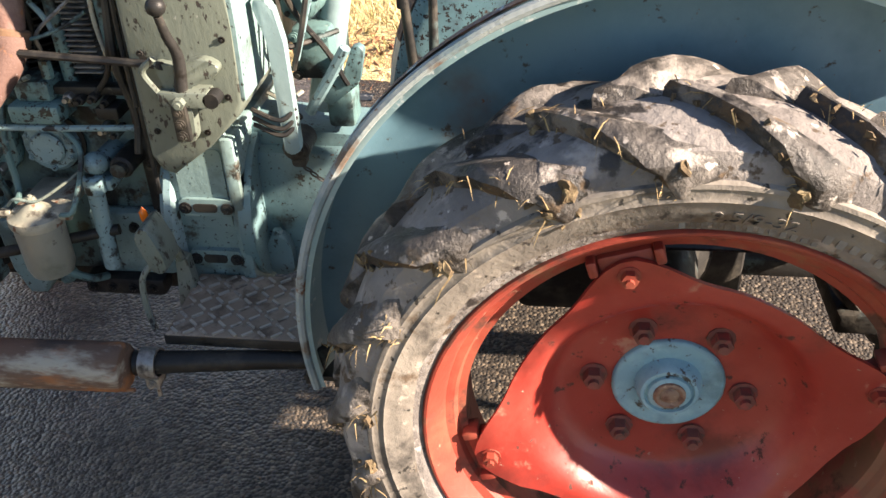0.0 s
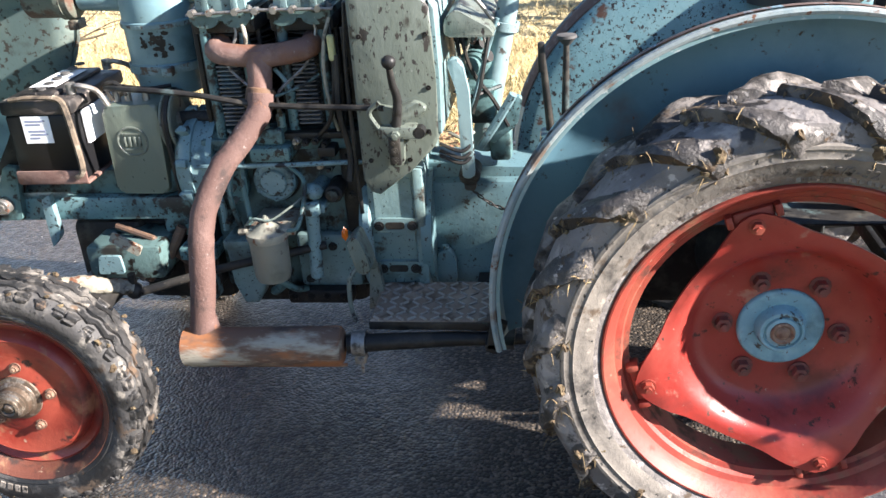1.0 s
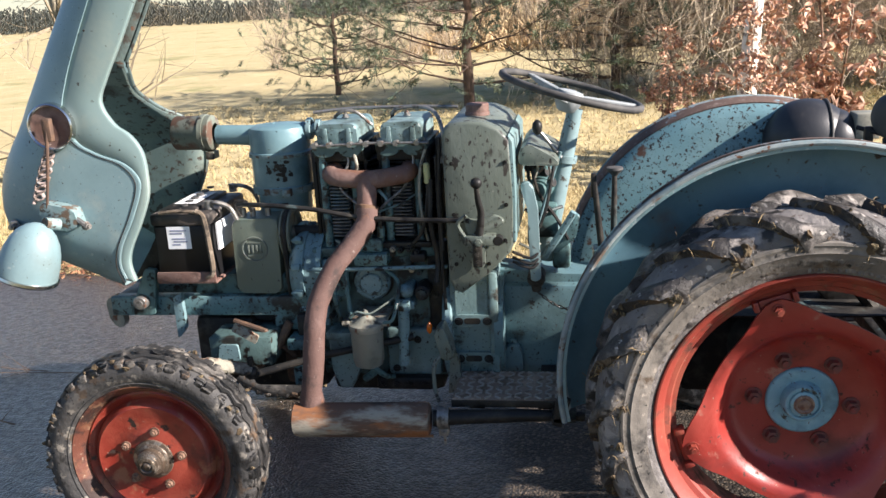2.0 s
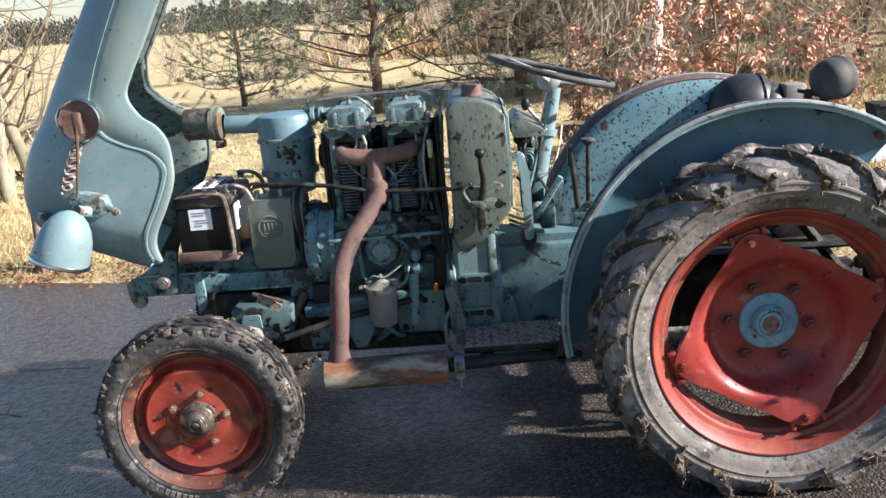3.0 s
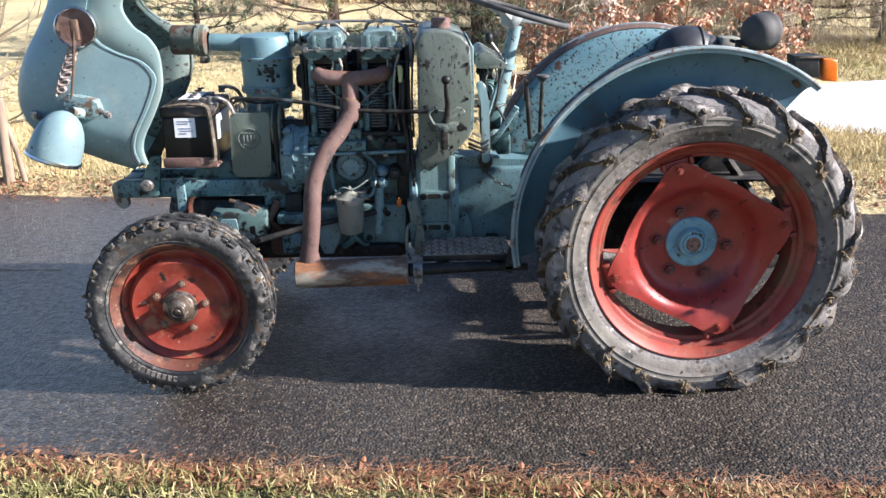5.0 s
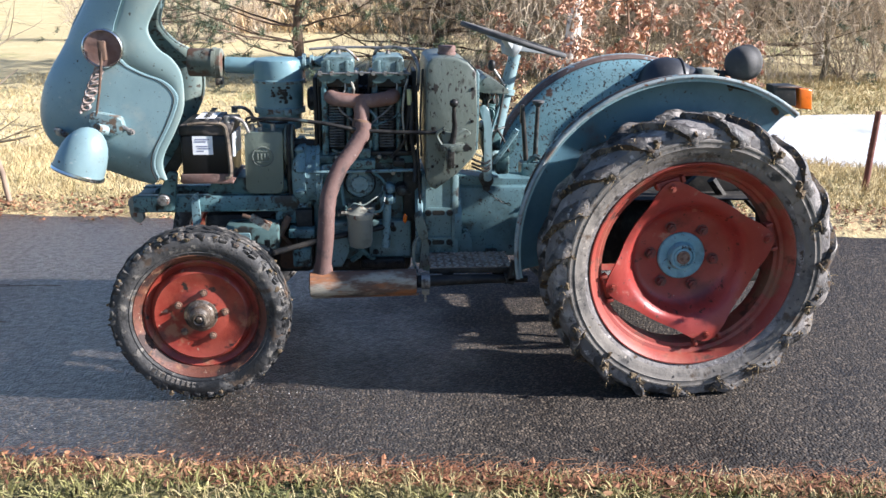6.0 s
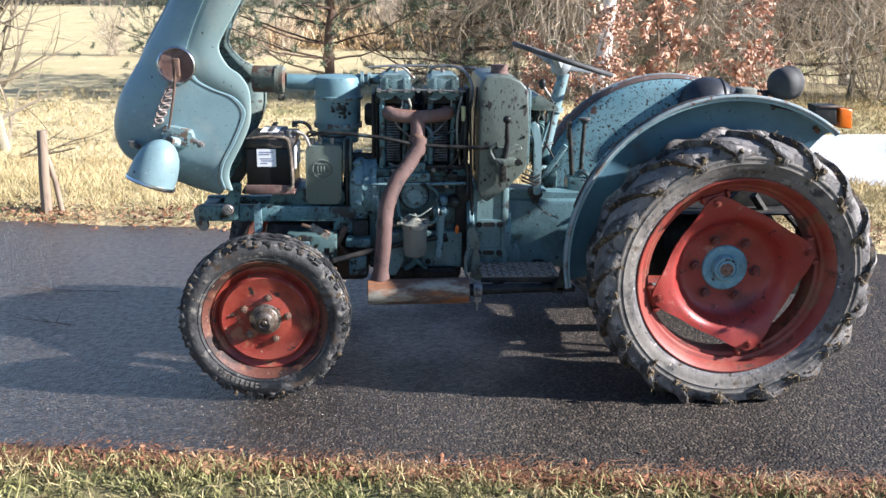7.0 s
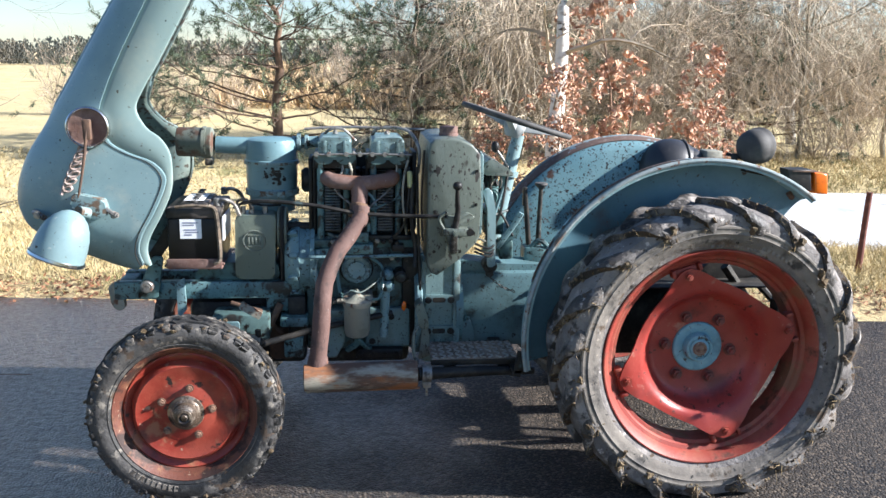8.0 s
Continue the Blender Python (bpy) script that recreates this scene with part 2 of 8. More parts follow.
M["frim"] = surface("rusty_front_rim", (0.105, 0.034, 0.020), [((0.15, 0.062, 0.030), 8, 0.48, 0.62, 0.75), ((0.030, 0.014, 0.010), 10, 0.48, 0.58, 0.7), ((0.20, 0.105, 0.058), 22, 0.57, 0.66, 0.9), ((0.27, 0.20, 0.14), 50, 0.64, 0.69, 0.9)], rough=0.55, bump=(60, 0.6))
M["redrim"] = surface("red_rim_worn_paint", (0.235, 0.034, 0.021), [((0.27, 0.070, 0.042), 6, 0.46, 0.66), ((0.20, 0.085, 0.045), 9, 0.52, 0.64, 0.75), ((0.085, 0.030, 0.019), 14, 0.53, 0.66, 0.8), ((0.29, 0.18, 0.125), 30, 0.63, 0.70, 0.85)], rough=0.55, bump=(70, 0.3))
M["rustnut"] = surface("rusty_red_nut", (0.15, 0.05, 0.038), [((0.23, 0.045, 0.034), 30, 0.48, 0.62), ((0.08, 0.04, 0.03), 50, 0.52, 0.64)], rough=0.7, bump=(120, 0.4))
M["hubblue"] = surface("light_blue_hub_paint", (0.165, 0.32, 0.385), [((0.24, 0.41, 0.46), 12, 0.45, 0.64), ((0.10, 0.19, 0.22), 7, 0.50, 0.68), (GRIME, 36, 0.60, 0.65, 0.6), (RUST, 60, 0.64, 0.69, 0.9)], rough=0.45, bump=(80, 0.25))
M["rubber"] = surface("muddy_tyre_rubber", (0.122, 0.110, 0.103), [((0.20, 0.184, 0.172), 5, 0.42, 0.60, 0.9), ((0.29, 0.265, 0.245), 12, 0.52, 0.64, 0.95), ((0.022, 0.020, 0.019), 8, 0.55, 0.61, 0.55), ((0.42, 0.385, 0.355), 24, 0.62, 0.68, 0.95), ((0.070, 0.050, 0.034), 30, 0.58, 0.64, 0.9)], rough=0.7, bump=(38, 0.9, 0.009))
M["sidewall"] = surface("dusty_tyre_sidewall", (0.145, 0.130, 0.112), [((0.24, 0.215, 0.182), 4, 0.44, 0.64, 0.9), ((0.045, 0.041, 0.037), 6, 0.51, 0.62, 0.7), ((0.34, 0.295, 0.245), 26, 0.60, 0.68, 0.95), ((0.09, 0.064, 0.043), 12, 0.57, 0.66, 0.9), ((0.015, 0.014, 0.013), 40, 0.60, 0.65, 0.6)], rough=0.82, bump=(46, 0.6, 0.006))
M["lug"] = surface("muddy_tyre_lugs", (0.046, 0.041, 0.037), [((0.17, 0.153, 0.138), 8, 0.48, 0.58, 0.9), ((0.28, 0.253, 0.228), 14, 0.55, 0.62, 0.95), ((0.085, 0.056, 0.033), 11, 0.55, 0.62, 0.95), ((0.012, 0.011, 0.010), 13, 0.54, 0.60, 0.45), ((0.40, 0.365, 0.33), 34, 0.62, 0.67, 0.95)], rough=0.55, bump=(40, 1.0, 0.01))
M["hubgrease"] = surface("greasy_hub_cap", (0.095, 0.070, 0.050), [((0.34, 0.29, 0.235), 22, 0.50, 0.60, 0.35, 0.8), ((0.014, 0.011, 0.009), 16, 0.50, 0.60, 0.3, 0.0)], rough=0.4, metal=0.4, bump=(60, 0.4))
M["mud"] = surface("dried_mud_and_straw", (0.095, 0.066, 0.036), [((0.20, 0.155, 0.085), 40, 0.48, 0.64), ((0.035, 0.025, 0.015), 25, 0.52, 0.66)], rough=0.95, bump=(80, 0.8, 0.01))
M["fronttyre"] = surface("front_tyre_rubber", (0.050, 0.048, 0.046), [((0.115, 0.107, 0.097), 9, 0.51, 0.62, 0.85), ((0.21, 0.19, 0.16), 22, 0.57, 0.64, 0.95), ((0.012, 0.012, 0.012), 7, 0.52, 0.59, 0.5), ((0.075, 0.052, 0.035), 14, 0.57, 0.64, 0.9), ((0.010, 0.010, 0.010), 60, 0.60, 0.64, 0.8)], rough=0.7, bump=(50, 0.7, 0.006))
M["lugshade"] = surface("dark_lug_edge", (0.024, 0.021, 0.019), [((0.14, 0.12, 0.10), 10, 0.50, 0.58, 0.9), ((0.085, 0.056, 0.033), 18, 0.53, 0.60, 0.95)], rough=0.6, bump=(60, 1.0, 0.01))
M["fronttread"] = surface("front_tyre_tread", (0.022, 0.021, 0.020), [((0.13, 0.118, 0.103), 12, 0.50, 0.60, 0.9), ((0.25, 0.222, 0.185), 20, 0.59, 0.66, 0.95), ((0.10, 0.065, 0.04), 14, 0.56, 0.64, 0.95), ((0.012, 0.012, 0.012), 9, 0.54, 0.61, 0.4)], rough=0.65, bump=(50, 0.8, 0.008))
M["plastic"] = surface("black_plastic", (0.042, 0.041, 0.040), [((0.10, 0.095, 0.088), 9, 0.45, 0.68, 0.85), ((0.02, 0.02, 0.02), 5, 0.5, 0.7)], rough=0.7, bump=(120, 0.15))
M["case"] = surface("black_battery_case", (0.010, 0.010, 0.011), [((0.05, 0.046, 0.042), 8, 0.52, 0.74, 0.7)], rough=0.32, bump=(120, 0.06), spec=0.25)
M["lid"] = surface("dirty_battery_lid", (0.018, 0.017, 0.017), [((0.08, 0.066, 0.056), 9, 0.50, 0.66, 0.8), ((0.22, 0.19, 0.165), 22, 0.61, 0.69, 0.9)], rough=0.45, bump=(90, 0.2))
M["seat"] = surface("black_vinyl", (0.026, 0.027, 0.031), [((0.075, 0.07, 0.066), 10, 0.5, 0.75, 0.8)], rough=0.42, bump=(140, 0.15))
M["label"] = surface("white_paper_label", (0.78, 0.79, 0.80), [((0.6, 0.6, 0.6), 30, 0.55, 0.75)], rough=0.6, bump=())
M["print"] = surface("faded_blue_print", (0.22, 0.24, 0.33), rough=0.7, bump=())
M["cream"] = surface("cream_worn_paint", (0.30, 0.285, 0.225), [((0.19, 0.195, 0.16), 9, 0.45, 0.60), (RUST, 22, 0.56, 0.64, 0.9), (GRIME, 14, 0.56, 0.66)], rough=0.6, bump=(80, 0.4))
M["yellowed"] = surface("yellowed_plastic", (0.46, 0.46, 0.22), [((0.30, 0.28, 0.15), 30, 0.5, 0.66)], rough=0.4, bump=())
M["leather"] = surface("worn_strap", (0.15, 0.115, 0.08), [((0.30, 0.25, 0.19), 14, 0.52, 0.66), ((0.05, 0.04, 0.03), 22, 0.48, 0.62)], rough=0.85, bump=(90, 0.4))
M["bowl"] = surface("milky_filter_bowl", (0.20, 0.20, 0.165), [((0.13, 0.13, 0.10), 9, 0.48, 0.68), (GRIME, 34, 0.62, 0.70)], rough=0.35, bump=(90, 0.1))
M["orange"] = surface("orange_lens", (0.75, 0.16, 0.01), [((0.5, 0.1, 0.01), 20, 0.5, 0.7)], rough=0.2, bump=())
M["greywood"] = surface("grey_painted_hub", (0.30, 0.32, 0.32), [((0.16, 0.18, 0.18), 10, 0.48, 0.66), (GRIME, 30, 0.62, 0.7)], rough=0.55, bump=(80, 0.2))
M["plate"] = surface("worn_tread_plate", (0.21, 0.160, 0.120), [((0.31, 0.25, 0.195), 9, 0.47, 0.64, 0.7), ((0.10, 0.072, 0.05), 16, 0.52, 0.64)], rough=0.7, bump=(90, 0.3))
M["treads"] = surface("worn_tread_ribs", (0.38, 0.35, 0.31), [((0.20, 0.165, 0.135), 25, 0.50, 0.64)], rough=0.45, metal=0.3, bump=(90, 0.2))
M["nameplate"] = surface("dark_name_plate", (0.02, 0.02, 0.02), [((0.12, 0.12, 0.12), 60, 0.55, 0.6)], rough=0.4, bump=())

# ground and plants
def asphalt():
    """Damp tar with light and dark chippings about a centimetre across."""
    m = surface("damp_asphalt", (0.028, 0.023, 0.0185), [((0.016, 0.0135, 0.0115), 1.1, 0.45, 0.65, 0.5), ((0.046, 0.037, 0.028), 2.3, 0.55, 0.80, 0.8)], rough=0.66, bump=(), spec=0.30)
    nt = m.node_tree
    bs = nt.nodes["Principled BSDF"]
    co = nt.nodes.new("ShaderNodeTexCoord")
    vor = nt.nodes.new("ShaderNodeTexVoronoi")
    vor.inputs["Scale"].default_value = 92
    nt.links.new(co.outputs["Object"], vor.inputs["Vector"])
    sep = nt.nodes.new("ShaderNodeSeparateColor")
    nt.links.new(vor.outputs["Color"], sep.inputs[0])
    pick = nt.nodes.new("ShaderNodeMapRange")
    pick.inputs["From Min"].default_value, pick.inputs["From Max"].default_value = 0.60, 1.02
    pick.inputs["To Max"].default_value = 0.85
    nt.links.new(sep.outputs[0], pick.inputs["Value"])
    old = bs.inputs["Base Color"].links[0].from_socket
    mix = nt.nodes.new("ShaderNodeMix")
    mix.data_type = "RGBA"
    mix.inputs["B"].default_value = (0.150, 0.118, 0.087, 1)
    nt.links.new(pick.outputs[0], mix.inputs["Factor"])
    nt.links.new(old, mix.inputs["A"])
    nt.links.new(mix.outputs["Result"], bs.inputs["Base Color"])
    inv = nt.nodes.new("ShaderNodeMath")
    inv.operation = "MULTIPLY_ADD"
    inv.inputs[1].default_value = -1.0
    nt.links.new(vor.outputs["Distance"], inv.inputs[0])
    nt.links.new(sep.outputs[1], inv.inputs[2])
    b = nt.nodes.new("ShaderNodeBump")
    b.inputs["Strength"].default_value, b.inputs["Distance"].default_value = 0.9, 0.007
    nt.links.new(inv.outputs[0], b.inputs["Height"])
    nt.links.new(b.outputs[0], bs.inputs["Normal"])
    # a wet stretch of lane beyond the front wheel, with a ragged edge
    xyz = nt.nodes.new("ShaderNodeSeparateXYZ")
    nt.links.new(co.outputs["Object"], xyz.inputs[0])
    blot = nt.nodes.new("ShaderNodeTexNoise")
    blot.inputs["Scale"].default_value, blot.inputs["Detail"].default_value = 1.4, 7.0
    nt.links.new(co.outputs["Object"], blot.inputs["Vector"])
    add = nt.nodes.new("ShaderNodeMath")
    add.operation = "MULTIPLY_ADD"
    add.inputs[1].default_value = 3.0
    nt.links.new(blot.outputs["Fac"], add.inputs[0])
    nt.links.new(xyz.outputs["X"], add.inputs[2])
    wet = nt.nodes.new("ShaderNodeMapRange")
    wet.interpolation_type = "SMOOTHSTEP"
    wet.inputs["From Min"].default_value, wet.inputs["From Max"].default_value = 1.0, -0.5
    nt.links.new(add.outputs[0], wet.inputs["Value"])
    for socket, value in (("Roughness", 0.36), ("Specular IOR Level", 1.0), ("Coat Weight", 1.0)):
        mw = nt.nodes.new("ShaderNodeMix")
        nt.links.new(wet.outputs[0], mw.inputs["Factor"])
        if bs.inputs[socket].links:
            nt.links.new(bs.inputs[socket].links[0].from_socket, mw.inputs["A"])
        else:
            mw.inputs["A"].default_value = bs.inputs[socket].default_value
        mw.inputs["B"].default_value = value
        nt.links.new(mw.outputs["Result"], bs.inputs[socket])
    bs.inputs["Coat Roughness"].default_value = 0.3
    nt.links.new(b.outputs[0], bs.inputs["Coat Normal"])
    # the film of water is broken into patches
    film_noise = nt.nodes.new("ShaderNodeTexNoise")
    film_noise.inputs["Scale"].default_value, film_noise.inputs["Detail"].default_value = 26.0, 8.0
    nt.links.new(co.outputs["Object"], film_noise.inputs["Vector"])
    gaps = nt.nodes.new("ShaderNodeMapRange")
    gaps.inputs["From Min"].default_value, gaps.inputs["From Max"].default_value = 0.40, 0.58
    gaps.inputs["To Min"].default_value, gaps.inputs["To Max"].default_value = 0.3, 1.0
    nt.links.new(film_noise.outputs["Fac"], gaps.inputs["Value"])
    film_weight = nt.nodes.new("ShaderNodeMath")
    film_weight.operation = "MULTIPLY"
    nt.links.new(bs.inputs["Coat Weight"].links[0].from_socket, film_weight.inputs[0])
    nt.links.new(gaps.outputs[0], film_weight.inputs[1])
    nt.links.new(film_weight.outputs[0], bs.inputs["Coat Weight"])
    flat = nt.nodes.new("ShaderNodeMapRange")
    flat.inputs["To Min"].default_value, flat.inputs["To Max"].default_value = 0.9, 0.95
    nt.links.new(wet.outputs[0], flat.inputs["Value"])
    nt.links.new(flat.outputs[0], b.inputs["Strength"])
    return m


M["asphalt"] = asphalt()
M["soil"] = surface("meadow_ground", (0.50, 0.405, 0.205), [((0.25, 0.245, 0.085), 0.35, 0.52, 0.68), ((0.58, 0.475, 0.255), 1.3, 0.46, 0.66), ((0.24, 0.175, 0.085), 6, 0.58, 0.74), ((0.40, 0.33, 0.165), 22, 0.55, 0.7)], rough=0.95, bump=(18, 0.8, 0.05))
M["turf"] = surface("short_winter_turf", (0.145, 0.135, 0.052), [((0.24, 0.20, 0.09), 2.2, 0.47, 0.64), ((0.10, 0.115, 0.035), 0.9, 0.50, 0.66), ((0.13, 0.075, 0.035), 6, 0.56, 0.68), ((0.30, 0.25, 0.12), 30, 0.56, 0.66), ((0.06, 0.05, 0.025), 45, 0.56, 0.66)], rough=0.95, bump=(40, 0.9, 0.03))
M["grass"] = surface("winter_grass", (0.185, 0.172, 0.058), [((0.33, 0.265, 0.125), 3, 0.47, 0.6), ((0.125, 0.138, 0.04), 5, 0.55, 0.7)], rough=0.8, bump=(), island=0.45)
M["straw"] = surface("dry_straw_grass", (0.49, 0.395, 0.205), [((0.39, 0.30, 0.14), 2, 0.45, 0.6)], rough=0.85, bump=(), island=0.3)
M["leaf"] = surface("dry_oak_leaf", (0.42, 0.225, 0.135), [((0.58, 0.37, 0.25), 4, 0.47, 0.62), ((0.23, 0.10, 0.055), 7, 0.52, 0.68)], rough=0.65, bump=(), island=0.5)
M["litter"] = surface("fallen_leaves", (0.20, 0.085, 0.04), [((0.34, 0.19, 0.095), 3, 0.47, 0.6), ((0.10, 0.05, 0.026), 5, 0.55, 0.7)], rough=0.9, bump=(), island=0.5)
M["oldstraw"] = surface("muddy_straw", (0.26, 0.19, 0.09), [((0.12, 0.085, 0.045), 30, 0.48, 0.62)], rough=0.9, bump=(), island=0.4)
M["bark"] = surface("brown_bark", (0.115, 0.078, 0.055), [((0.20, 0.125, 0.080), 6, 0.47, 0.67), ((0.05, 0.036, 0.026), 14, 0.52, 0.68)], rough=0.95, bump=(30, 0.8, 0.02), stretch=(1, 1, 0.3))
M["palebark"] = surface("pale_grey_bark", (0.31, 0.275, 0.20), [((0.19, 0.18, 0.115), 5, 0.45, 0.62), ((0.09, 0.075, 0.05), 11, 0.56, 0.68)], rough=0.9, bump=(30, 0.6, 0.015), stretch=(1, 1, 0.4))
M["birch"] = surface("white_birch_bark", (0.66, 0.63, 0.57), [((0.08, 0.065, 0.055), 7, 0.56, 0.61), ((0.42, 0.37, 0.31), 9, 0.5, 0.65), ((0.05, 0.04, 0.035), 2.5, 0.58, 0.66)], rough=0.8, bump=(30, 0.4, 0.01), stretch=(1, 1, 1.8))
M["brush"] = surface("grey_brown_twigs", (0.22, 0.18, 0.12), [((0.34, 0.29, 0.20), 1.5, 0.47, 0.65)], rough=0.9, bump=(), island=0.35)
M["twig"] = surface("bare_twigs", (0.40, 0.325, 0.235), [((0.58, 0.50, 0.385), 1.5, 0.47, 0.66), ((0.20, 0.165, 0.11), 2.3, 0.53, 0.67)], rough=0.9, bump=(), island=0.5)
M["needle"] = surface("pine_needles", (0.070, 0.098, 0.055), [((0.13, 0.155, 0.085), 1.5, 0.45, 0.62), ((0.15, 0.11, 0.06), 2.6, 0.58, 0.66)], rough=0.6, bump=(), island=0.5)
M["bracken"] = surface("brown_bracken", (0.46, 0.33, 0.18), [((0.58, 0.45, 0.26), 0.5, 0.47, 0.62), ((0.27, 0.18, 0.095), 1.1, 0.50, 0.66), ((0.15, 0.15, 0.065), 0.6, 0.53, 0.64)], rough=0.95, bump=(), island=0.5)
M["wood"] = surface("weathered_wood", (0.27, 0.20, 0.14), [((0.15, 0.11, 0.08), 12, 0.45, 0.65), ((0.38, 0.31, 0.23), 20, 0.55, 0.7)], rough=0.9, bump=(50, 0.5, 0.006), stretch=(1, 1, 0.2))
M["redpost"] = surface("rusty_red_post", (0.13, 0.045, 0.03), [((0.22, 0.09, 0.06), 14, 0.5, 0.68)], rough=0.85, bump=(60, 0.3))
M["water"] = surface("pond_ice", (0.62, 0.66, 0.70), [((0.75, 0.78, 0.80), 0.4, 0.45, 0.62, 0.35), ((0.45, 0.50, 0.54), 1.2, 0.58, 0.7, 0.1)], rough=0.2, bump=(6, 0.03, 0.02))
M["forest"] = surface("far_forest", (0.115, 0.125, 0.110), [((0.16, 0.15, 0.125), 0.15, 0.45, 0.62)], rough=0.95, bump=(), island=0.12, spec=0.05)
M["wire"] = surface("fence_wire", (0.18, 0.17, 0.16), rough=0.6, metal=0.6, bump=())


# ---- mesh helpers ----
tractor = None


def finish(bm, name, mat, sharp=38):
    bmesh.ops.recalc_face_normals(bm, faces=bm.faces[:])
    lim = radians(sharp)
    for f in bm.faces:
        f.smooth = True
    for e in bm.edges:
        if len(e.link_faces) == 2 and e.calc_face_angle(0) > lim:
            e.smooth = False
    me = bpy.data.meshes.new(name)
    bm.to_mesh(me)
    bm.free()
    me.materials.append(mat)
    return me


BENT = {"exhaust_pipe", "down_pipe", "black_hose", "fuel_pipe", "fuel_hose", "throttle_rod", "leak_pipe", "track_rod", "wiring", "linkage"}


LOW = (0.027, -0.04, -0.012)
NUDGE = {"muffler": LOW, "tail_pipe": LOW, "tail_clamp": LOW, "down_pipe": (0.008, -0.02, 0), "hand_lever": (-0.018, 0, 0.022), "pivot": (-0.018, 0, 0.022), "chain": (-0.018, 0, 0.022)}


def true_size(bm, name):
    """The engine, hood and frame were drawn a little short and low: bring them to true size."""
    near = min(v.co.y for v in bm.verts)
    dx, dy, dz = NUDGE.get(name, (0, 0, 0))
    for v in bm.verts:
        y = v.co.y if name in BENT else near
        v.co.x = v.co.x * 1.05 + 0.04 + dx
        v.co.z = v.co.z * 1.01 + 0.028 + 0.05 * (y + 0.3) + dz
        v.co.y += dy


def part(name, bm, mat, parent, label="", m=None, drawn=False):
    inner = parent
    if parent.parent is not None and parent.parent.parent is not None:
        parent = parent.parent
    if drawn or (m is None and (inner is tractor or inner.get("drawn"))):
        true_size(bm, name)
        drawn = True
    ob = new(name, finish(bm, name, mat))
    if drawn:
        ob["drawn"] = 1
    ob.parent = parent
    if m is not None:
        ob.matrix_basis = m
    if label:
        tagged(ob, label)
    return ob


def thing(name, label, category, group="", kind="", at=(0, 0, 0)):
    ob = tagged(new(name), label, category, group, kind)
    ob.location = at
    return ob


def solid(name, bm, mat, label, category="", group="", kind="", m=None):
    ob = tagged(new(name, finish(bm, name, mat)), label, category, group, kind)
    if m is not None:
        ob.matrix_basis = m
    return ob


def B():
    return bmesh.new()


def box(bm, x0, x1, y0, y1, z0, z1, bev=0.0, seg=2, m=None):
    vs = bmesh.ops.create_cube(bm, size=1.0)["verts"]
    for v in vs:
        v.co = Vector(((x0 + x1) / 2 + v.co.x * (x1 - x0), (y0 + y1) / 2 + v.co.y * (y1 - y0), (z0 + z1) / 2 + v.co.z * (z1 - z0)))
    if bev:
        es = list({e for v in vs for e in v.link_edges})
        out = bmesh.ops.bevel(bm, geom=es, offset=bev, segments=seg, affect="EDGES", profile=0.5)
        vs = list({v for f in out["faces"] for v in f.verts} | {v for v in vs if v.is_valid})
    if m is not None:
        for v in vs:
            v.co = m @ v.co
    return bm


def basis(way):
    w = Vector(way).normalized()
    u = w.cross(Vector((0, 0, 1)) if abs(w.z) < 0.9 else Vector((1, 0, 0))).normalized()
    return u, w.cross(u), w


def lathe(bm, profile, seg=24, c=(0, 0, 0), axis=(0, 1, 0), closed=False, a0=0.0, a1=2 * math.pi):
    """Turns (along, radius) pairs round an axis through c."""
    if abs(axis[1]) > 0.99:
        u, v, w = Vector((1, 0, 0)), Vector((0, 0, 1)), Vector((0, axis[1], 0))
    else:
        u, v, w = basis(axis)
    c = Vector(c)
    full = abs(a1 - a0 - 2 * math.pi) < 1e-6
    n = seg if full else seg + 1
    rings = []
    for a, r in profile:
        if r < 1e-5:
            rings.append([bm.verts.new(c + w * a)] * n)
        else:
            rings.append([bm.verts.new(c + w * a + (u * math.cos(a0 + (a1 - a0) * i / seg) + v * math.sin(a0 + (a1 - a0) * i / seg)) * r) for i in range(n)])
    pairs = list(zip(rings, rings[1:]))
    if closed:
        pairs.append((rings[-1], rings[0]))
    for p, q in pairs:
        for i in range(seg):
            j = (i + 1) % n
            vs = []
            for x in (p[i], p[j], q[j], q[i]):
                if x not in vs:
                    vs.append(x)
            if len(vs) > 2:
                try:
                    bm.faces.new(vs)
                except ValueError:
                    pass
    return bm


def rod(bm, p, q, r, seg=12, r2=None, bev=0.0):
    d = Vector(q) - Vector(p)
    h, r2 = d.length, r if r2 is None else r2
    prof = [(0, 0), (0, r - bev), (bev, r), (h - bev, r2), (h, r2 - bev), (h, 0)] if bev else [(0, 0), (0, r), (h, r2), (h, 0)]
    if abs(d.normalized().y) > 0.99:
        return lathe(bm, prof, seg, p, (0, 1 if d.y > 0 else -1, 0))
    return lathe(bm, prof, seg, p, d)


def curve_pts(pts, n=6):
    """A smooth line through pts."""
    p = [Vector(q) for q in pts]
    p = [p[0] * 2 - p[1]] + p + [p[-1] * 2 - p[-2]]
    out = []
    for i in range(1, len(p) - 2):
        for k in range(n):
            t = k / n
            out.append(0.5 * (2 * p[i] + (p[i + 1] - p[i - 1]) * t + (2 * p[i - 1] - 5 * p[i] + 4 * p[i + 1] - p[i + 2]) * t * t + (3 * p[i] - p[i - 1] - 3 * p[i + 1] + p[i + 2]) * t ** 3))
    return out + [p[-2]]


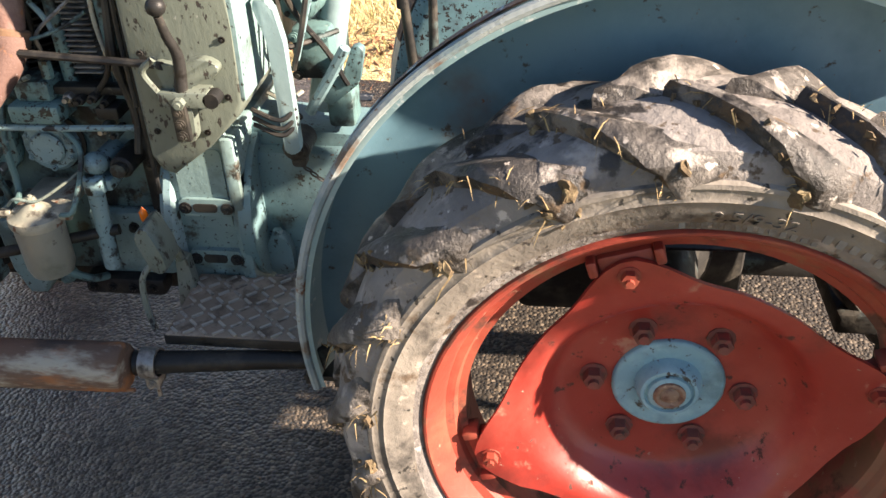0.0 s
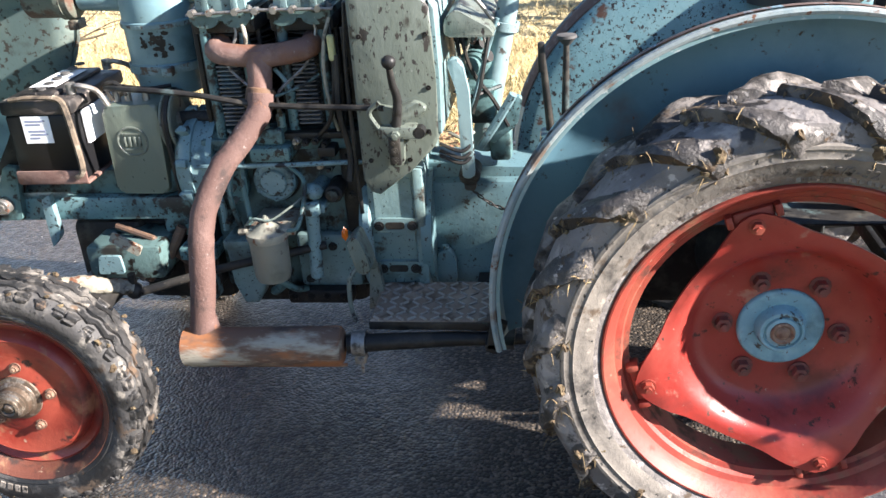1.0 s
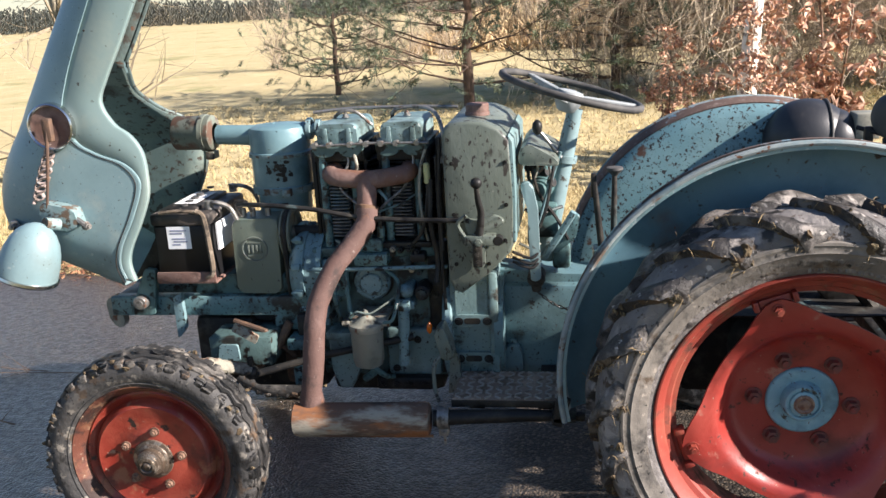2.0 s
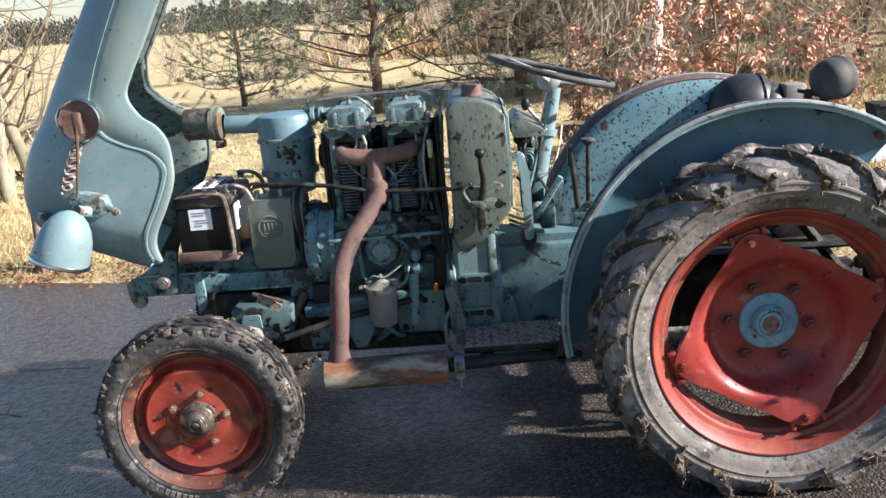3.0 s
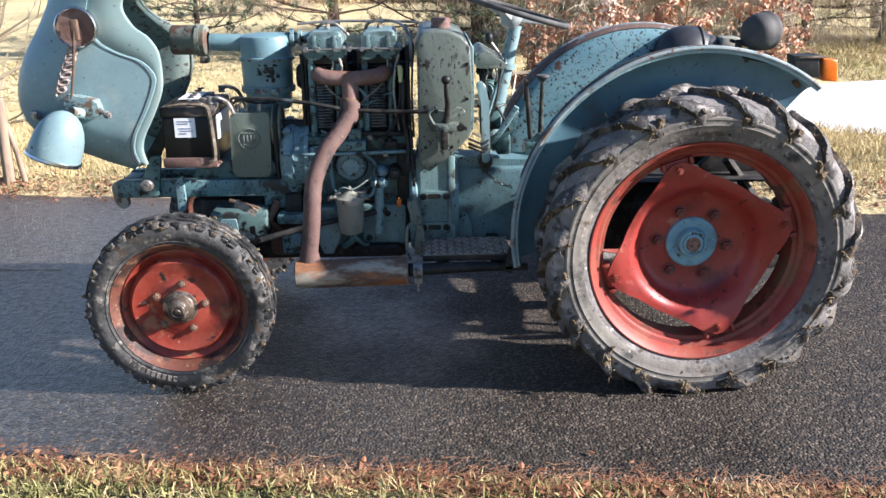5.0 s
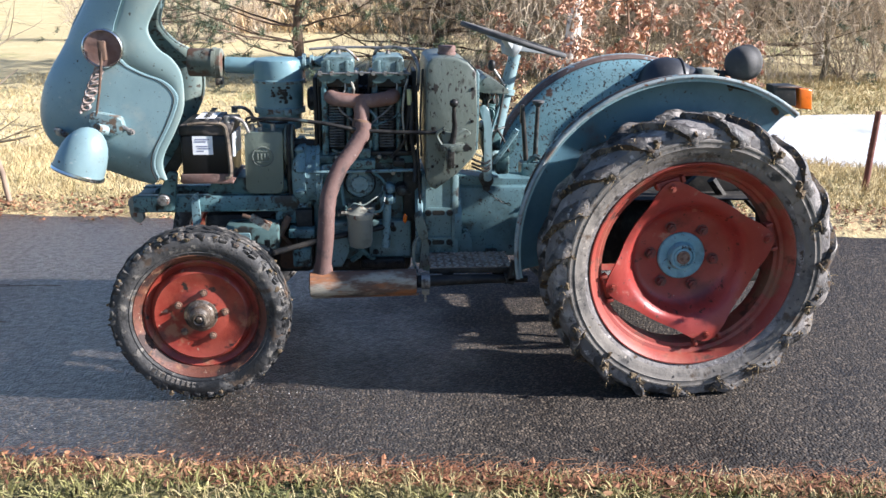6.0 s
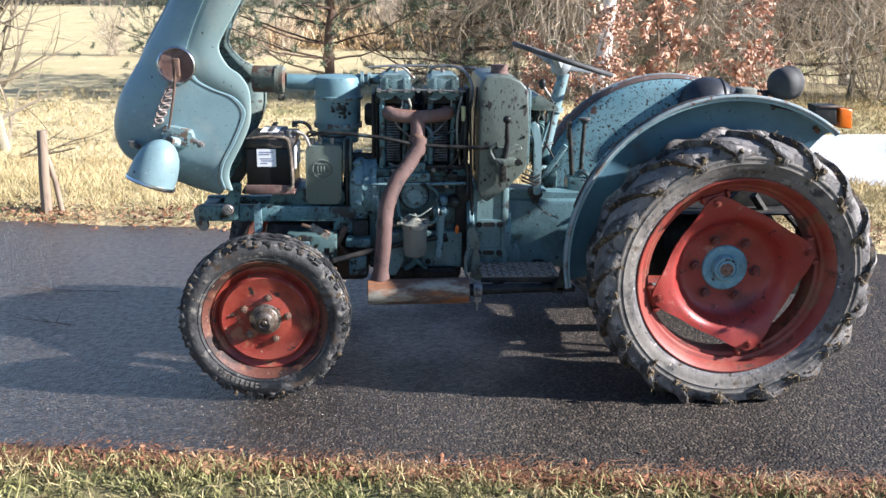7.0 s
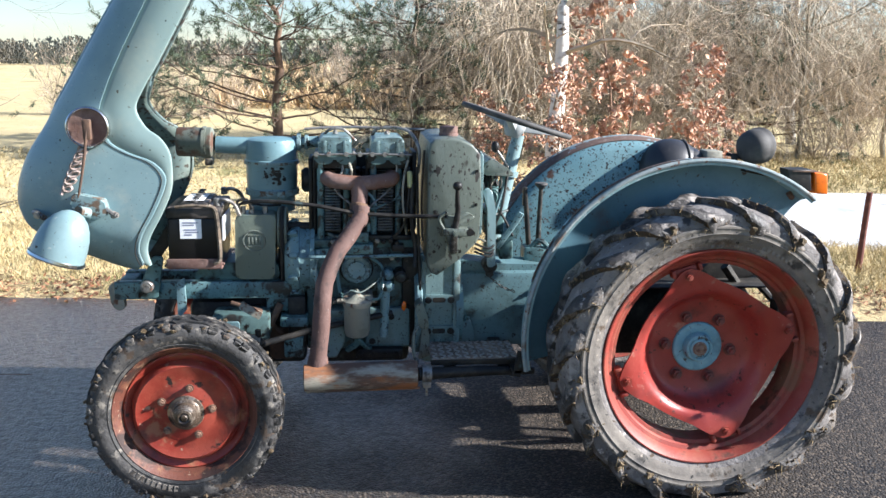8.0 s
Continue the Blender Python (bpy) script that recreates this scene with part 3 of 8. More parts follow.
def tube(bm, pts, r, seg=10, smooth=0, loop=False):
    pts = curve_pts(pts, smooth) if smooth else [Vector(p) for p in pts]
    n = len(pts)
    rs = r if isinstance(r, (list, tuple)) else [r] * n
    if len(rs) != n:
        rs = [rs[0] + (rs[-1] - rs[0]) * i / (n - 1) for i in range(n)]
    rings, u = [], None
    for i, p in enumerate(pts):
        w = ((pts[(i + 1) % n] if loop else pts[min(i + 1, n - 1)]) - (pts[i - 1] if loop else pts[max(i - 1, 0)])).normalized()
        u = basis(w)[0] if u is None else (u - w * u.dot(w)).normalized()
        v = w.cross(u)
        rings.append([bm.verts.new(p + (u * math.cos(2 * math.pi * k / seg) + v * math.sin(2 * math.pi * k / seg)) * rs[i]) for k in range(seg)])
    for a, b in list(zip(rings, rings[1:])) + ([(rings[-1], rings[0])] if loop else []):
        for k in range(seg):
            bm.faces.new((a[k], a[(k + 1) % seg], b[(k + 1) % seg], b[k]))
    if not loop:
        bm.faces.new(rings[0][::-1])
        bm.faces.new(rings[-1])
    return bm


def slab(bm, pts, y0, y1, bev=0.0, m=None):
    """A side outline (x, z) with a thickness from y0 to y1."""
    a = [bm.verts.new((x, y0, z)) for x, z in pts]
    b = [bm.verts.new((x, y1, z)) for x, z in pts]
    fs = [bm.faces.new(a), bm.faces.new(b[::-1])]
    for i in range(len(pts)):
        j = (i + 1) % len(pts)
        fs.append(bm.faces.new((a[j], a[i], b[i], b[j])))
    if bev:
        es = list({e for f in fs[:2] for e in f.edges})
        out = bmesh.ops.bevel(bm, geom=es, offset=bev, segments=3, affect="EDGES", profile=0.5)
        vs = {v for f in out["faces"] for v in f.verts} | {v for v in a + b if v.is_valid}
    else:
        vs = set(a + b)
    if m is not None:
        for v in vs:
            v.co = m @ v.co
    return bm


def ball(bm, c, r, s=(1, 1, 1), sub=2):
    for v in bmesh.ops.create_icosphere(bm, subdivisions=sub, radius=r)["verts"]:
        v.co = Vector((c[0] + v.co.x * s[0], c[1] + v.co.y * s[1], c[2] + v.co.z * s[2]))
    return bm


def bolt(bm, p, way=(0, -1, 0), r=0.011, h=0.01, washer=True):
    """A six-sided head on a washer."""
    p, w = Vector(p), Vector(way).normalized()
    if washer:
        rod(bm, p, p + w * 0.003, r * 1.35, 12)
    rod(bm, p, p + w * h, r, 6)
    rod(bm, p + w * h, p + w * (h + 0.5 * r), r * 0.5, 8)
    return bm


def rounded(pts, r, n=4):
    """An outline with its corners rounded."""
    out = []
    k = len(pts)
    for i in range(k):
        p, a, b = Vector(pts[i]), Vector(pts[i - 1]), Vector(pts[(i + 1) % k])
        da, db = (a - p), (b - p)
        q = min(r, da.length * 0.45, db.length * 0.45)
        s, e = p + da.normalized() * q, p + db.normalized() * q
        for j in range(n + 1):
            t = j / n
            c = s * (1 - t) ** 2 + p * 2 * t * (1 - t) + e * t * t
            out.append((c.x, c.y))
    return out


def roughen(bm, amount, scale, seed=0):
    for v in bm.verts:
        v.co += noise.noise_vector(v.co * scale + Vector((seed, 0, 0))) * amount
    return bm


# ---- ground ----
ROAD_WAY, ROAD_SIDE = Vector((0.994, -0.1095, 0)), Vector((0.1095, 0.994, 0))
ROAD_NEAR, ROAD_FAR = -1.52, 1.84


def steps(v, table):
    if v <= table[0][0]:
        return table[0][1]
    for (a, p), (b, q) in zip(table, table[1:]):
        if v <= b:
            t = (v - a) / (b - a)
            t = t * t * (3 - 2 * t)
            return p + (q - p) * t
    return table[-1][1]


def ground_z(x, y):
    s = 0.1095 * x + 0.994 * y
    z = steps(s, [(-60, 0.6), (-6, 0.10), (-1.82, 0.03), (ROAD_NEAR, -0.02), (ROAD_FAR, -0.02), (2.3, 0.03), (3.0, 0.02), (5.0, -0.16), (8.0, -0.25), (26.0, -0.20), (45.0, -0.1), (100.0, 0.0), (400.0, 0.0), (2500.0, -2.0)])
    if s > 20 and s < 95:
        z += 0.75 * max(0.0, min(1.0, (x + 12) / 8)) * max(0.0, min(1.0, (s - 22) / 12)) * max(0.0, min(1.0, (90 - s) / 30))
    if s < ROAD_NEAR - 0.15 or s > ROAD_FAR + 0.15:
        far = min(1.0, abs(s) / 20)
        z += 0.035 * noise.noise(Vector((x * 1.7, y * 1.7, 0))) + 0.15 * far * noise.noise(Vector((x * 0.12, y * 0.12, 3)))
    px, py = (x - 6.3) / 3.3, (y - 6.9) / 2.6
    d = math.hypot(px, py)
    if d < 1.15:
        z = min(z, -0.34 - 0.15 * max(0.0, 1.0 - d) + 0.9 * max(0.0, d - 1.0))
    return z


def grid_lines(near, far, fine, grow):
    vals, v, d = [0.0], 0.0, fine
    while v < far:
        if v > near:
            d *= grow
        v += d
        vals.append(v)
    return [-q for q in vals[:0:-1]] + vals


def make_ground():
    xs = [x - 1.0 for x in grid_lines(6, 2500, 0.16, 1.13)]
    ys = [y for y in grid_lines(6, 2500, 0.16, 1.13)]
    verts = [(x, y, ground_z(x, y)) for y in ys for x in xs]
    n = len(xs)
    faces = [(j * n + i, j * n + i + 1, (j + 1) * n + i + 1, (j + 1) * n + i) for j in range(len(ys) - 1) for i in range(n - 1)]
    me = bpy.data.meshes.new("ground")
    me.from_pydata(verts, [], faces)
    for p in me.polygons:
        p.use_smooth = True
    me.materials.append(M["soil"])
    me.materials.append(M["turf"])
    for p in me.polygons:
        c = p.center
        if 0.1095 * c.x + 0.994 * c.y < -0.8:
            p.material_index = 1
    tagged(new("ground", me), "winter meadow, pale dry hay beyond the road and short turf before it", "ground", kind="structure")


make_ground()


def make_road():
    bm = B()
    rows = []
    cross = [ROAD_NEAR, ROAD_NEAR + 0.03, -1.0, -0.4, 0.2, 0.9, ROAD_FAR - 0.03, ROAD_FAR]
    marks = [-160, -80, -40, -20, -12] + [-8 + 0.1 * i for i in range(161)] + [12, 20, 40, 80, 160]
    for a in marks:
        row = []
        for k, s in enumerate(cross):
            edge = 0.0
            if k in (0, 1):
                edge = 0.05 * noise.noise(Vector((a * 2.3, 1, 0))) + 0.02 * noise.noise(Vector((a * 9, 4, 0)))
            if k in (6, 7):
                edge = -0.04 * max(-8, min(8, a)) + 0.06 * noise.noise(Vector((a * 1.9, 7, 0))) + 0.02 * noise.noise(Vector((a * 8, 9, 0)))
            p = ROAD_WAY * a + ROAD_SIDE * (s + edge)
            row.append(bm.verts.new((p.x, p.y, -0.03 if k in (0, 7) else 0.0)))
        rows.append(row)
    for p, q in zip(rows, rows[1:]):
        for k in range(len(cross) - 1):
            bm.faces.new((p[k], q[k], q[k + 1], p[k + 1]))
    solid("road", bm, M["asphalt"], "damp dark asphalt lane with coarse grit", "road", kind="structure")


make_road()


def make_pond():
    bm = B()
    pts = [(6.3 + 3.3 * math.cos(a), 6.9 + 2.6 * math.sin(a)) for a in [2 * math.pi * i / 40 for i in range(40)]]
    top = [bm.verts.new((x, y, -0.31)) for x, y in pts]
    low = [bm.verts.new((x, y, -0.6)) for x, y in pts]
    bm.faces.new(top)
    bm.faces.new(low[::-1])
    for i in range(40):
        bm.faces.new((top[i - 1], low[i - 1], low[i], top[i]))
    solid("pond_water", bm, M["water"], "pale frozen pond in the meadow", "pond", kind="structure")


make_pond()


# ---- plants ----
class Net:
    """Verts and faces gathered for one big mesh."""
    def __init__(self):
        self.v, self.f = [], []

    def stick(self, pts, r0, r1, n=3):
        base, k = len(self.v), len(pts)
        for i, p in enumerate(pts):
            w = pts[min(i + 1, k - 1)] - pts[max(i - 1, 0)]
            u, v, w = basis(w if w.length > 1e-6 else Vector((0, 0, 1)))
            r = r0 + (r1 - r0) * i / max(1, k - 1)
            for j in range(n):
                a = 2 * math.pi * j / n
                self.v.append(p + (u * math.cos(a) + v * math.sin(a)) * r)
        for i in range(k - 1):
            for j in range(n):
                a, b = base + i * n + j, base + i * n + (j + 1) % n
                self.f.append((a, b, b + n, a + n))

    def blade(self, p, way, side, length, width, droop=0.3):
        b = len(self.v)
        mid = p + way * length * 0.55
        tip = p + way * length + Vector((0, 0, -droop * length * 0.5))
        self.v += [p - side * width / 2, p + side * width / 2, mid + side * width * 0.4, mid - side * width * 0.4, tip]
        self.f += [(b, b + 1, b + 2, b + 3), (b + 3, b + 2, b + 4)]

    def leaf(self, p, way, side, length, width):
        b = len(self.v)
        up = way.cross(side) * width * 0.22
        self.v += [p, p + way * length * 0.3 + side * width * 0.5 + up, p + way * length * 0.7 + side * width * 0.42 + up, p + way * length, p + way * length * 0.7 - side * width * 0.42 + up, p + way * length * 0.3 - side * width * 0.5 + up]
        self.f += [(b, b + 1, b + 2, b + 3), (b, b + 3, b + 4, b + 5)]

    def mesh(self, name, mat, smooth=False):
        me = bpy.data.meshes.new(name)
        me.from_pydata([tuple(p) for p in self.v], [], self.f)
        if smooth:
            for p in me.polygons:
                p.use_smooth = True
        me.materials.append(mat)
        return me


def rnd_way(rng, up=0.0):
    while True:
        v = Vector((rng.uniform(-1, 1), rng.uniform(-1, 1), rng.uniform(-1, 1)))
        if 0.05 < v.length < 1:
            v = v.normalized() + Vector((0, 0, up))
            return v.normalized()


def limb(rng, net, p, way, length, r, depth, ends, bend=0.25, up=0.1, kids=(3, 5), thin=0.35, sides=3, hang=0.0):
    n = max(3, min(8, int(length / 0.16)))
    pts, d = [Vector(p)], Vector(way)
    for i in range(n):
        d = (d + rnd_way(rng) * bend * 0.5 + Vector((0, 0, up * 0.15 - hang * 0.2))).normalized()
        pts.append(pts[-1] + d * length / n)
    net.stick(pts, r, max(r * thin, 0.0012), sides)
    if depth <= 0:
        ends.append((pts[-1], d))
        return
    for _ in range(rng.randint(*kids)):
        k = rng.uniform(0.25, 1.0)
        i = min(n - 1, int(k * n))
        q = pts[i].lerp(pts[i + 1], k * n - i)
        w = (d * 0.6 + rnd_way(rng, up * 0.5) * 0.8).normalized()
        limb(rng, net, q, w, length * rng.uniform(0.42, 0.72), r * (1 - k * (1 - thin)) * 0.62, depth - 1, ends, bend * 1.1, up, kids, thin, 3, hang * 1.5)
    ends.append((pts[-1], d))


def make_pine(seed, height=9.0, r=0.10, first=1.0):
    rng = random.Random(seed)
    wood, green = Net(), Net()
    pts = [Vector((0.10 * noise.noise(Vector((seed, k * 0.4, 0))) * k / 4, 0.10 * noise.noise(Vector((seed, 9, k * 0.4))), k * height / 14)) for k in range(15)]
    wood.stick(pts, r, r * 0.25, 10)
    z = first
    while z < height * 0.97:
        for _ in range(rng.randint(3, 5)):
            a = rng.uniform(0, 2 * math.pi)
            ln = (0.6 + 2.3 * (1 - z / height)) * rng.uniform(0.6, 1.1)
            ends = []
            leafy = rng.choice((0.3, 0.9, 1.0)) if z < height * 0.55 else rng.choice((0.1, 0.6, 1.0))
            limb(rng, wood, pts[min(14, int(z / height * 14))] * 1.0 + Vector((0, 0, z - pts[min(14, int(z / height * 14))].z)), Vector((math.cos(a), math.sin(a), rng.uniform(-0.05, 0.35))).normalized(), ln, 0.012 + 0.012 * (1 - z / height), 2, ends, 0.35, 0.15, (2, 4), 0.3, 4)
            for p, d in ends:
                if rng.random() < leafy:
                    for k in range(rng.randint(34, 60)):
                        w = (d * 0.8 + rnd_way(rng, 0.25) * 0.9).normalized()
                        q = p - d * rng.uniform(0, 0.26) + rnd_way(rng) * 0.03
                        green.blade(q, w, w.cross(rnd_way(rng)).normalized(), rng.uniform(0.06, 0.12), 0.011, 0.1)
        z += rng.uniform(0.2, 0.34) if z < 3 else rng.uniform(0.4, 0.7)
    return wood.mesh("pine_trunk", M["bark"], True), green.mesh("pine_needles", M["needle"])


def make_bare(seed, stems, height, r, depth, bark, spread=0.35, hang=0.0, kids=(3, 5), leaves=0, lean=(0, 0), twig="twig", up=0.25):
    """A bare tree or shrub; with leaves, dry leaves hang on its twigs."""
    rng = random.Random(seed)
    wood, fine = Net(), Net()
    leaf_net = Net()
    for s in range(stems):
        a = rng.uniform(0, 2 * math.pi)
        base = Vector((rng.uniform(-1, 1) * 0.12 * stems ** 0.5, rng.uniform(-1, 1) * 0.12 * stems ** 0.5, -0.05))
        h = height * rng.uniform(0.75, 1.1)
        n = 9
        d = Vector((math.cos(a) * spread * rng.random() + lean[0], math.sin(a) * spread * rng.random() + lean[1], 1)).normalized()
        pts = [base]
        for i in range(n):
            d = (d + rnd_way(rng) * 0.12 + Vector((0, 0, 0.03))).normalized()
            pts.append(pts[-1] + d * h / n)
        wood.stick(pts, r, r * 0.22, 7)
        for i in range(1, n + 1):
            for _ in range(rng.randint(*kids)):
                q = pts[i - 1].lerp(pts[i], rng.random())
                w = (d * 0.5 + rnd_way(rng, 0.2)).normalized()
                ends = []
                limb(rng, fine, q, w, h * rng.uniform(0.12, 0.30), r * (1 - 0.7 * i / n) * 0.42 + 0.002, depth, ends, 0.35, up, (2, 4), 0.3, 3, hang)
                leafy = rng.random() < 0.55
                for p, dd in ends:
                    for _ in range(leaves if leafy else 0):
                        w = (rnd_way(rng, -0.7)).normalized()
                        leaf_net.leaf(p + rnd_way(rng) * rng.uniform(0, 0.08), w, w.cross(rnd_way(rng)).normalized(), rng.uniform(0.08, 0.15), rng.uniform(0.045, 0.08))
    return wood.mesh("trunk", M[bark], True), fine.mesh("branches", M[twig]), (leaf_net.mesh("leaves", M["leaf"]) if leaves else None)


def put(name, label, group, meshes, x, y, turn=0.0, size=1.0, sink=0.05):
    tree = thing(name, label, "shrub" if "shrub" in name or "bush" in name else "tree", group, at=(x, y, ground_z(x, y) - sink))
    tree.rotation_euler = (0, 0, turn)
    tree.scale = (size, size, size)
    for nm, me in zip(("trunk", "crown", "dry_leaves"), meshes):
        if me:
            ob = new(nm, me)
            ob.parent = tree
    return tree


rng = random.Random(5)
pine_a, pine_b = make_pine(3, 3.6, 0.10, 0.45), make_pine(8, 3.4, 0.09, 0.35)
for (x, y), me, turn, size in (((-2.68, 13.4), pine_a, 0.3, 1.08), ((0.0, 14.2), pine_b, 1.9, 1.1), ((-6.0, 16.5), pine_b, 4.0, 0.8), ((2.9, 15.5), pine_a, 2.5, 1.05), ((7.0, 15.2), pine_b, 5.2, 1.1)):
    put("pine_tree", "young Scots pine with thin needles and bare lower branches", "pines in the meadow", me, x, y, turn, size)

birch = make_bare(21, 1, 5.6, 0.125, 2, "birch", 0.1, 0.7, (1, 3))
put("birch_tree", "white-barked birch with hanging bare twigs", "birches", birch, 1.14, 6.4, 1.7, 0.95)
put("birch_tree", "white-barked birch with hanging bare twigs", "birches", birch, 9.5, 17.0, 2.0, 1.1)

pale_tree = make_bare(31, 3, 6.5, 0.085, 2, "palebark", 0.22, 0.0, (2, 3), 0, (0.0, -0.02), "brush")
put("bare_tree", "bare multi-stemmed tree with pale greenish bark", "", pale_tree, -6.5, 7.0, 0.4)

oak = make_bare(41, 2, 3.0, 0.035, 2, "bark", 0.35, 0.1, (2, 4), 5)
for x, y, turn, size in ((1.02, 5.75, 0.6, 0.50), (2.05, 7.2, 1.7, 0.80), (3.4, 7.7, 3.0, 0.62), (0.30, 7.6, 4.2, 0.42)):
    put("oak_tree", "young oak keeping its dry orange-brown leaves", "young oaks", oak, x, y, turn, size)

thickets = [make_bare(s, 9, 2.6, 0.014, 2, "twig", 0.75, h, (3, 5)) for s, h in ((51, 0.1), (52, 0.8), (53, 0.3))]


def make_weeping(seed, count=260):
    """A tree whose long thin twigs hang down all round."""
    rg = random.Random(seed)
    wood, fine = Net(), Net()
    pts = [Vector((0.15 * noise.noise(Vector((seed, k * 0.3, 0))), 0.15 * noise.noise(Vector((seed, 5, k * 0.3))), k * 0.34)) for k in range(11)]
    wood.stick(pts, 0.055, 0.02, 9)
    for _ in range(26):
        k = rg.randint(3, 9)
        a = rg.uniform(0, 6.28)
        p, d, line = pts[k], Vector((math.cos(a), math.sin(a), 0.6)).normalized(), [pts[k]]
        for _ in range(7):
            d = (d + rnd_way(rg) * 0.18 + Vector((0, 0, -0.05))).normalized()
            line.append(line[-1] + d * rg.uniform(0.25, 0.42))
        wood.stick(line, 0.02, 0.005, 5)
        for _ in range(count // 26):
            q = line[rg.randint(2, 7)] + rnd_way(rg) * 0.1
            w = (rnd_way(rg) * 0.6 + Vector((0, 0, -0.2))).normalized()
            st = [q]
            n = rg.randint(7, 12)
            for _ in range(n):
                w = (w * 0.75 + rnd_way(rg) * 0.46 + Vector((0, 0, -0.20))).normalized()
                st.append(st[-1] + w * 0.26)
                if st[-1].z < 0.25:
                    break
            fine.stick(st, 0.0048, 0.0022, 3)
            for j in range(1, len(st) - 1):
                if rg.random() < 0.5:
                    w2 = (rnd_way(rg) * 0.7 + Vector((0, 0, -0.6))).normalized()
                    fine.stick([st[j], st[j] + w2 * 0.18, st[j] + w2 * 0.28 + Vector((0, 0, -0.1))], 0.0032, 0.002, 3)
    return wood.mesh("trunk", M["palebark"], True), fine.mesh("branches", M["twig"]), None


weeping = [make_weeping(61, 620), make_weeping(62, 620)]
for i, (x, y) in enumerate(((5.0, 14.0), (8.0, 14.0), (2.0, 15.6), (10.2, 14.4), (3.4, 15.2), (6.4, 16.5), (0.95, 13.9))):
    put("weeping_tree", "bare tree with long thin hanging twigs", "weeping trees", weeping[i % 2], x, y, i * 1.3, 1.0 + 0.1 * (i % 3))

spots = [(2.9, 13.8), (4.3, 13.6), (5.6, 13.8), (7.2, 13.8), (8.8, 14.2), (10.6, 14.6), (1.8, 14.6), (3.6, 15.6), (6.2, 16.0), (8.0, 15.5), (10.5, 16.5), (13.5, 17.5), (0.2, 15.8), (4.6, 17.5), (7.2, 18.5)]
for i, (x, y) in enumerate(spots[::2]):
    put("bare_shrub", "tangled bare shrub of thin brown twigs", "thicket", thickets[i % 3], x, y, rng.uniform(0, 6), rng.uniform(0.85, 1.35))
far_thickets = [make_bare(s, 8, 2.6, 0.018, 1, "twig", 0.75, h, (3, 5)) for s, h in ((54, 0.1), (55, 0.5))]
far_spots = [(-9.0 + 0.82 * i + rng.uniform(-1, 1), 25 + rng.uniform(-3, 7)) for i in range(40)]
for i, (x, y) in enumerate(far_spots):
    put("bare_shrub", "tangled bare shrub of thin brown twigs", "far thicket", far_thickets[i % 2], x, y, rng.uniform(0, 6), rng.uniform(0.55, 0.9))


def scatter(name, mat, label, count, place, height, width, seed, kind="stuff", lean=0.5):
    rg, net = random.Random(seed), Net()
    for _ in range(count):
        x, y = place(rg)
        p = Vector((x, y, ground_z(x, y) - 0.005))
        for _ in range(rg.randint(2, 4)):
            w = (Vector((0, 0, 1)) + rnd_way(rg) * lean).normalized()
            net.blade(p + rnd_way(rg) * 0.02, w, w.cross(rnd_way(rg)).normalized(), height * rg.uniform(0.4, 1.2), width * rg.uniform(0.6, 1.3), rg.uniform(0.1, 0.7))
    tagged(new(name, net.mesh(name, mat)), label, "grass", kind=kind)


def fading(s_edge, reach, a0, a1):
    def place(rg):
        p = ROAD_WAY * rg.uniform(a0, a1) + ROAD_SIDE * (s_edge - rg.random() ** 1.6 * reach)
        return p.x, p.y
    return place


def along(s0, s1, a0, a1):
    def place(rg):
        s, a = rg.uniform(s0, s1), rg.uniform(a0, a1)
        p = ROAD_WAY * a + ROAD_SIDE * s
        return p.x, p.y
    return place


scatter("verge_grass", M["grass"], "short green and straw grass on the near verge", 26000, fading(-1.57, 2.8, -6.5, 4.5), 0.07, 0.0055, 1, lean=0.85)
scatter("verge_straw", M["straw"], "dry straw in the near verge", 5000, fading(-1.53, 3.0, -6.5, 4.5), 0.07, 0.004, 2, lean=1.2)
scatter("far_verge_grass", M["straw"], "long dry yellow grass beyond the road", 22000, along(2.35, 5.5, -10, 7), 0.17, 0.0045, 3, lean=0.75)
scatter("far_verge_green", M["grass"], "short grass beyond the road", 9000, along(2.0, 4.2, -10, 7), 0.07, 0.006, 4)
scatter("meadow_tufts", M["straw"], "dry grass tufts in the meadow", 9000, along(5.0, 14, -10, 3.2), 0.12, 0.010, 6, lean=0.9)
scatter("pond_bank_grass", M["grass"], "green grass behind the pond", 6000, along(10.0, 14.5, 1.5, 14), 0.11, 0.012, 8, lean=1.1)
scatter("pond_bank_straw", M["straw"], "dry reeds behind the pond", 5000, along(10.0, 15.5, 1.5, 14), 0.22, 0.010, 18, lean=0.8)
scatter("bracken_bank", M["bracken"], "brown dead bracken on the far bank", 15000, along(25, 42, -9, 26), 1.0, 0.05, 7, lean=0.8)


def leaf_litter(name, label, count, place, seed, size=(0.04, 0.08)):
    rg, net = random.Random(seed), Net()
    for _ in range(count):
        x, y = place(rg)
        p = Vector((x, y, max(ground_z(x, y), -0.015) + rg.uniform(0.018, 0.04)))
        w = (rnd_way(rg) * Vector((1, 1, 0.35))).normalized()
        s = (w.cross(Vector((0, 0, 1)) + rnd_way(rg) * 0.6)).normalized()
        net.leaf(p, w, s, rg.uniform(*size), rg.uniform(*size) * 0.55)
    tagged(new(name, net.mesh(name, M["litter"])), label, "leaves", kind="stuff")


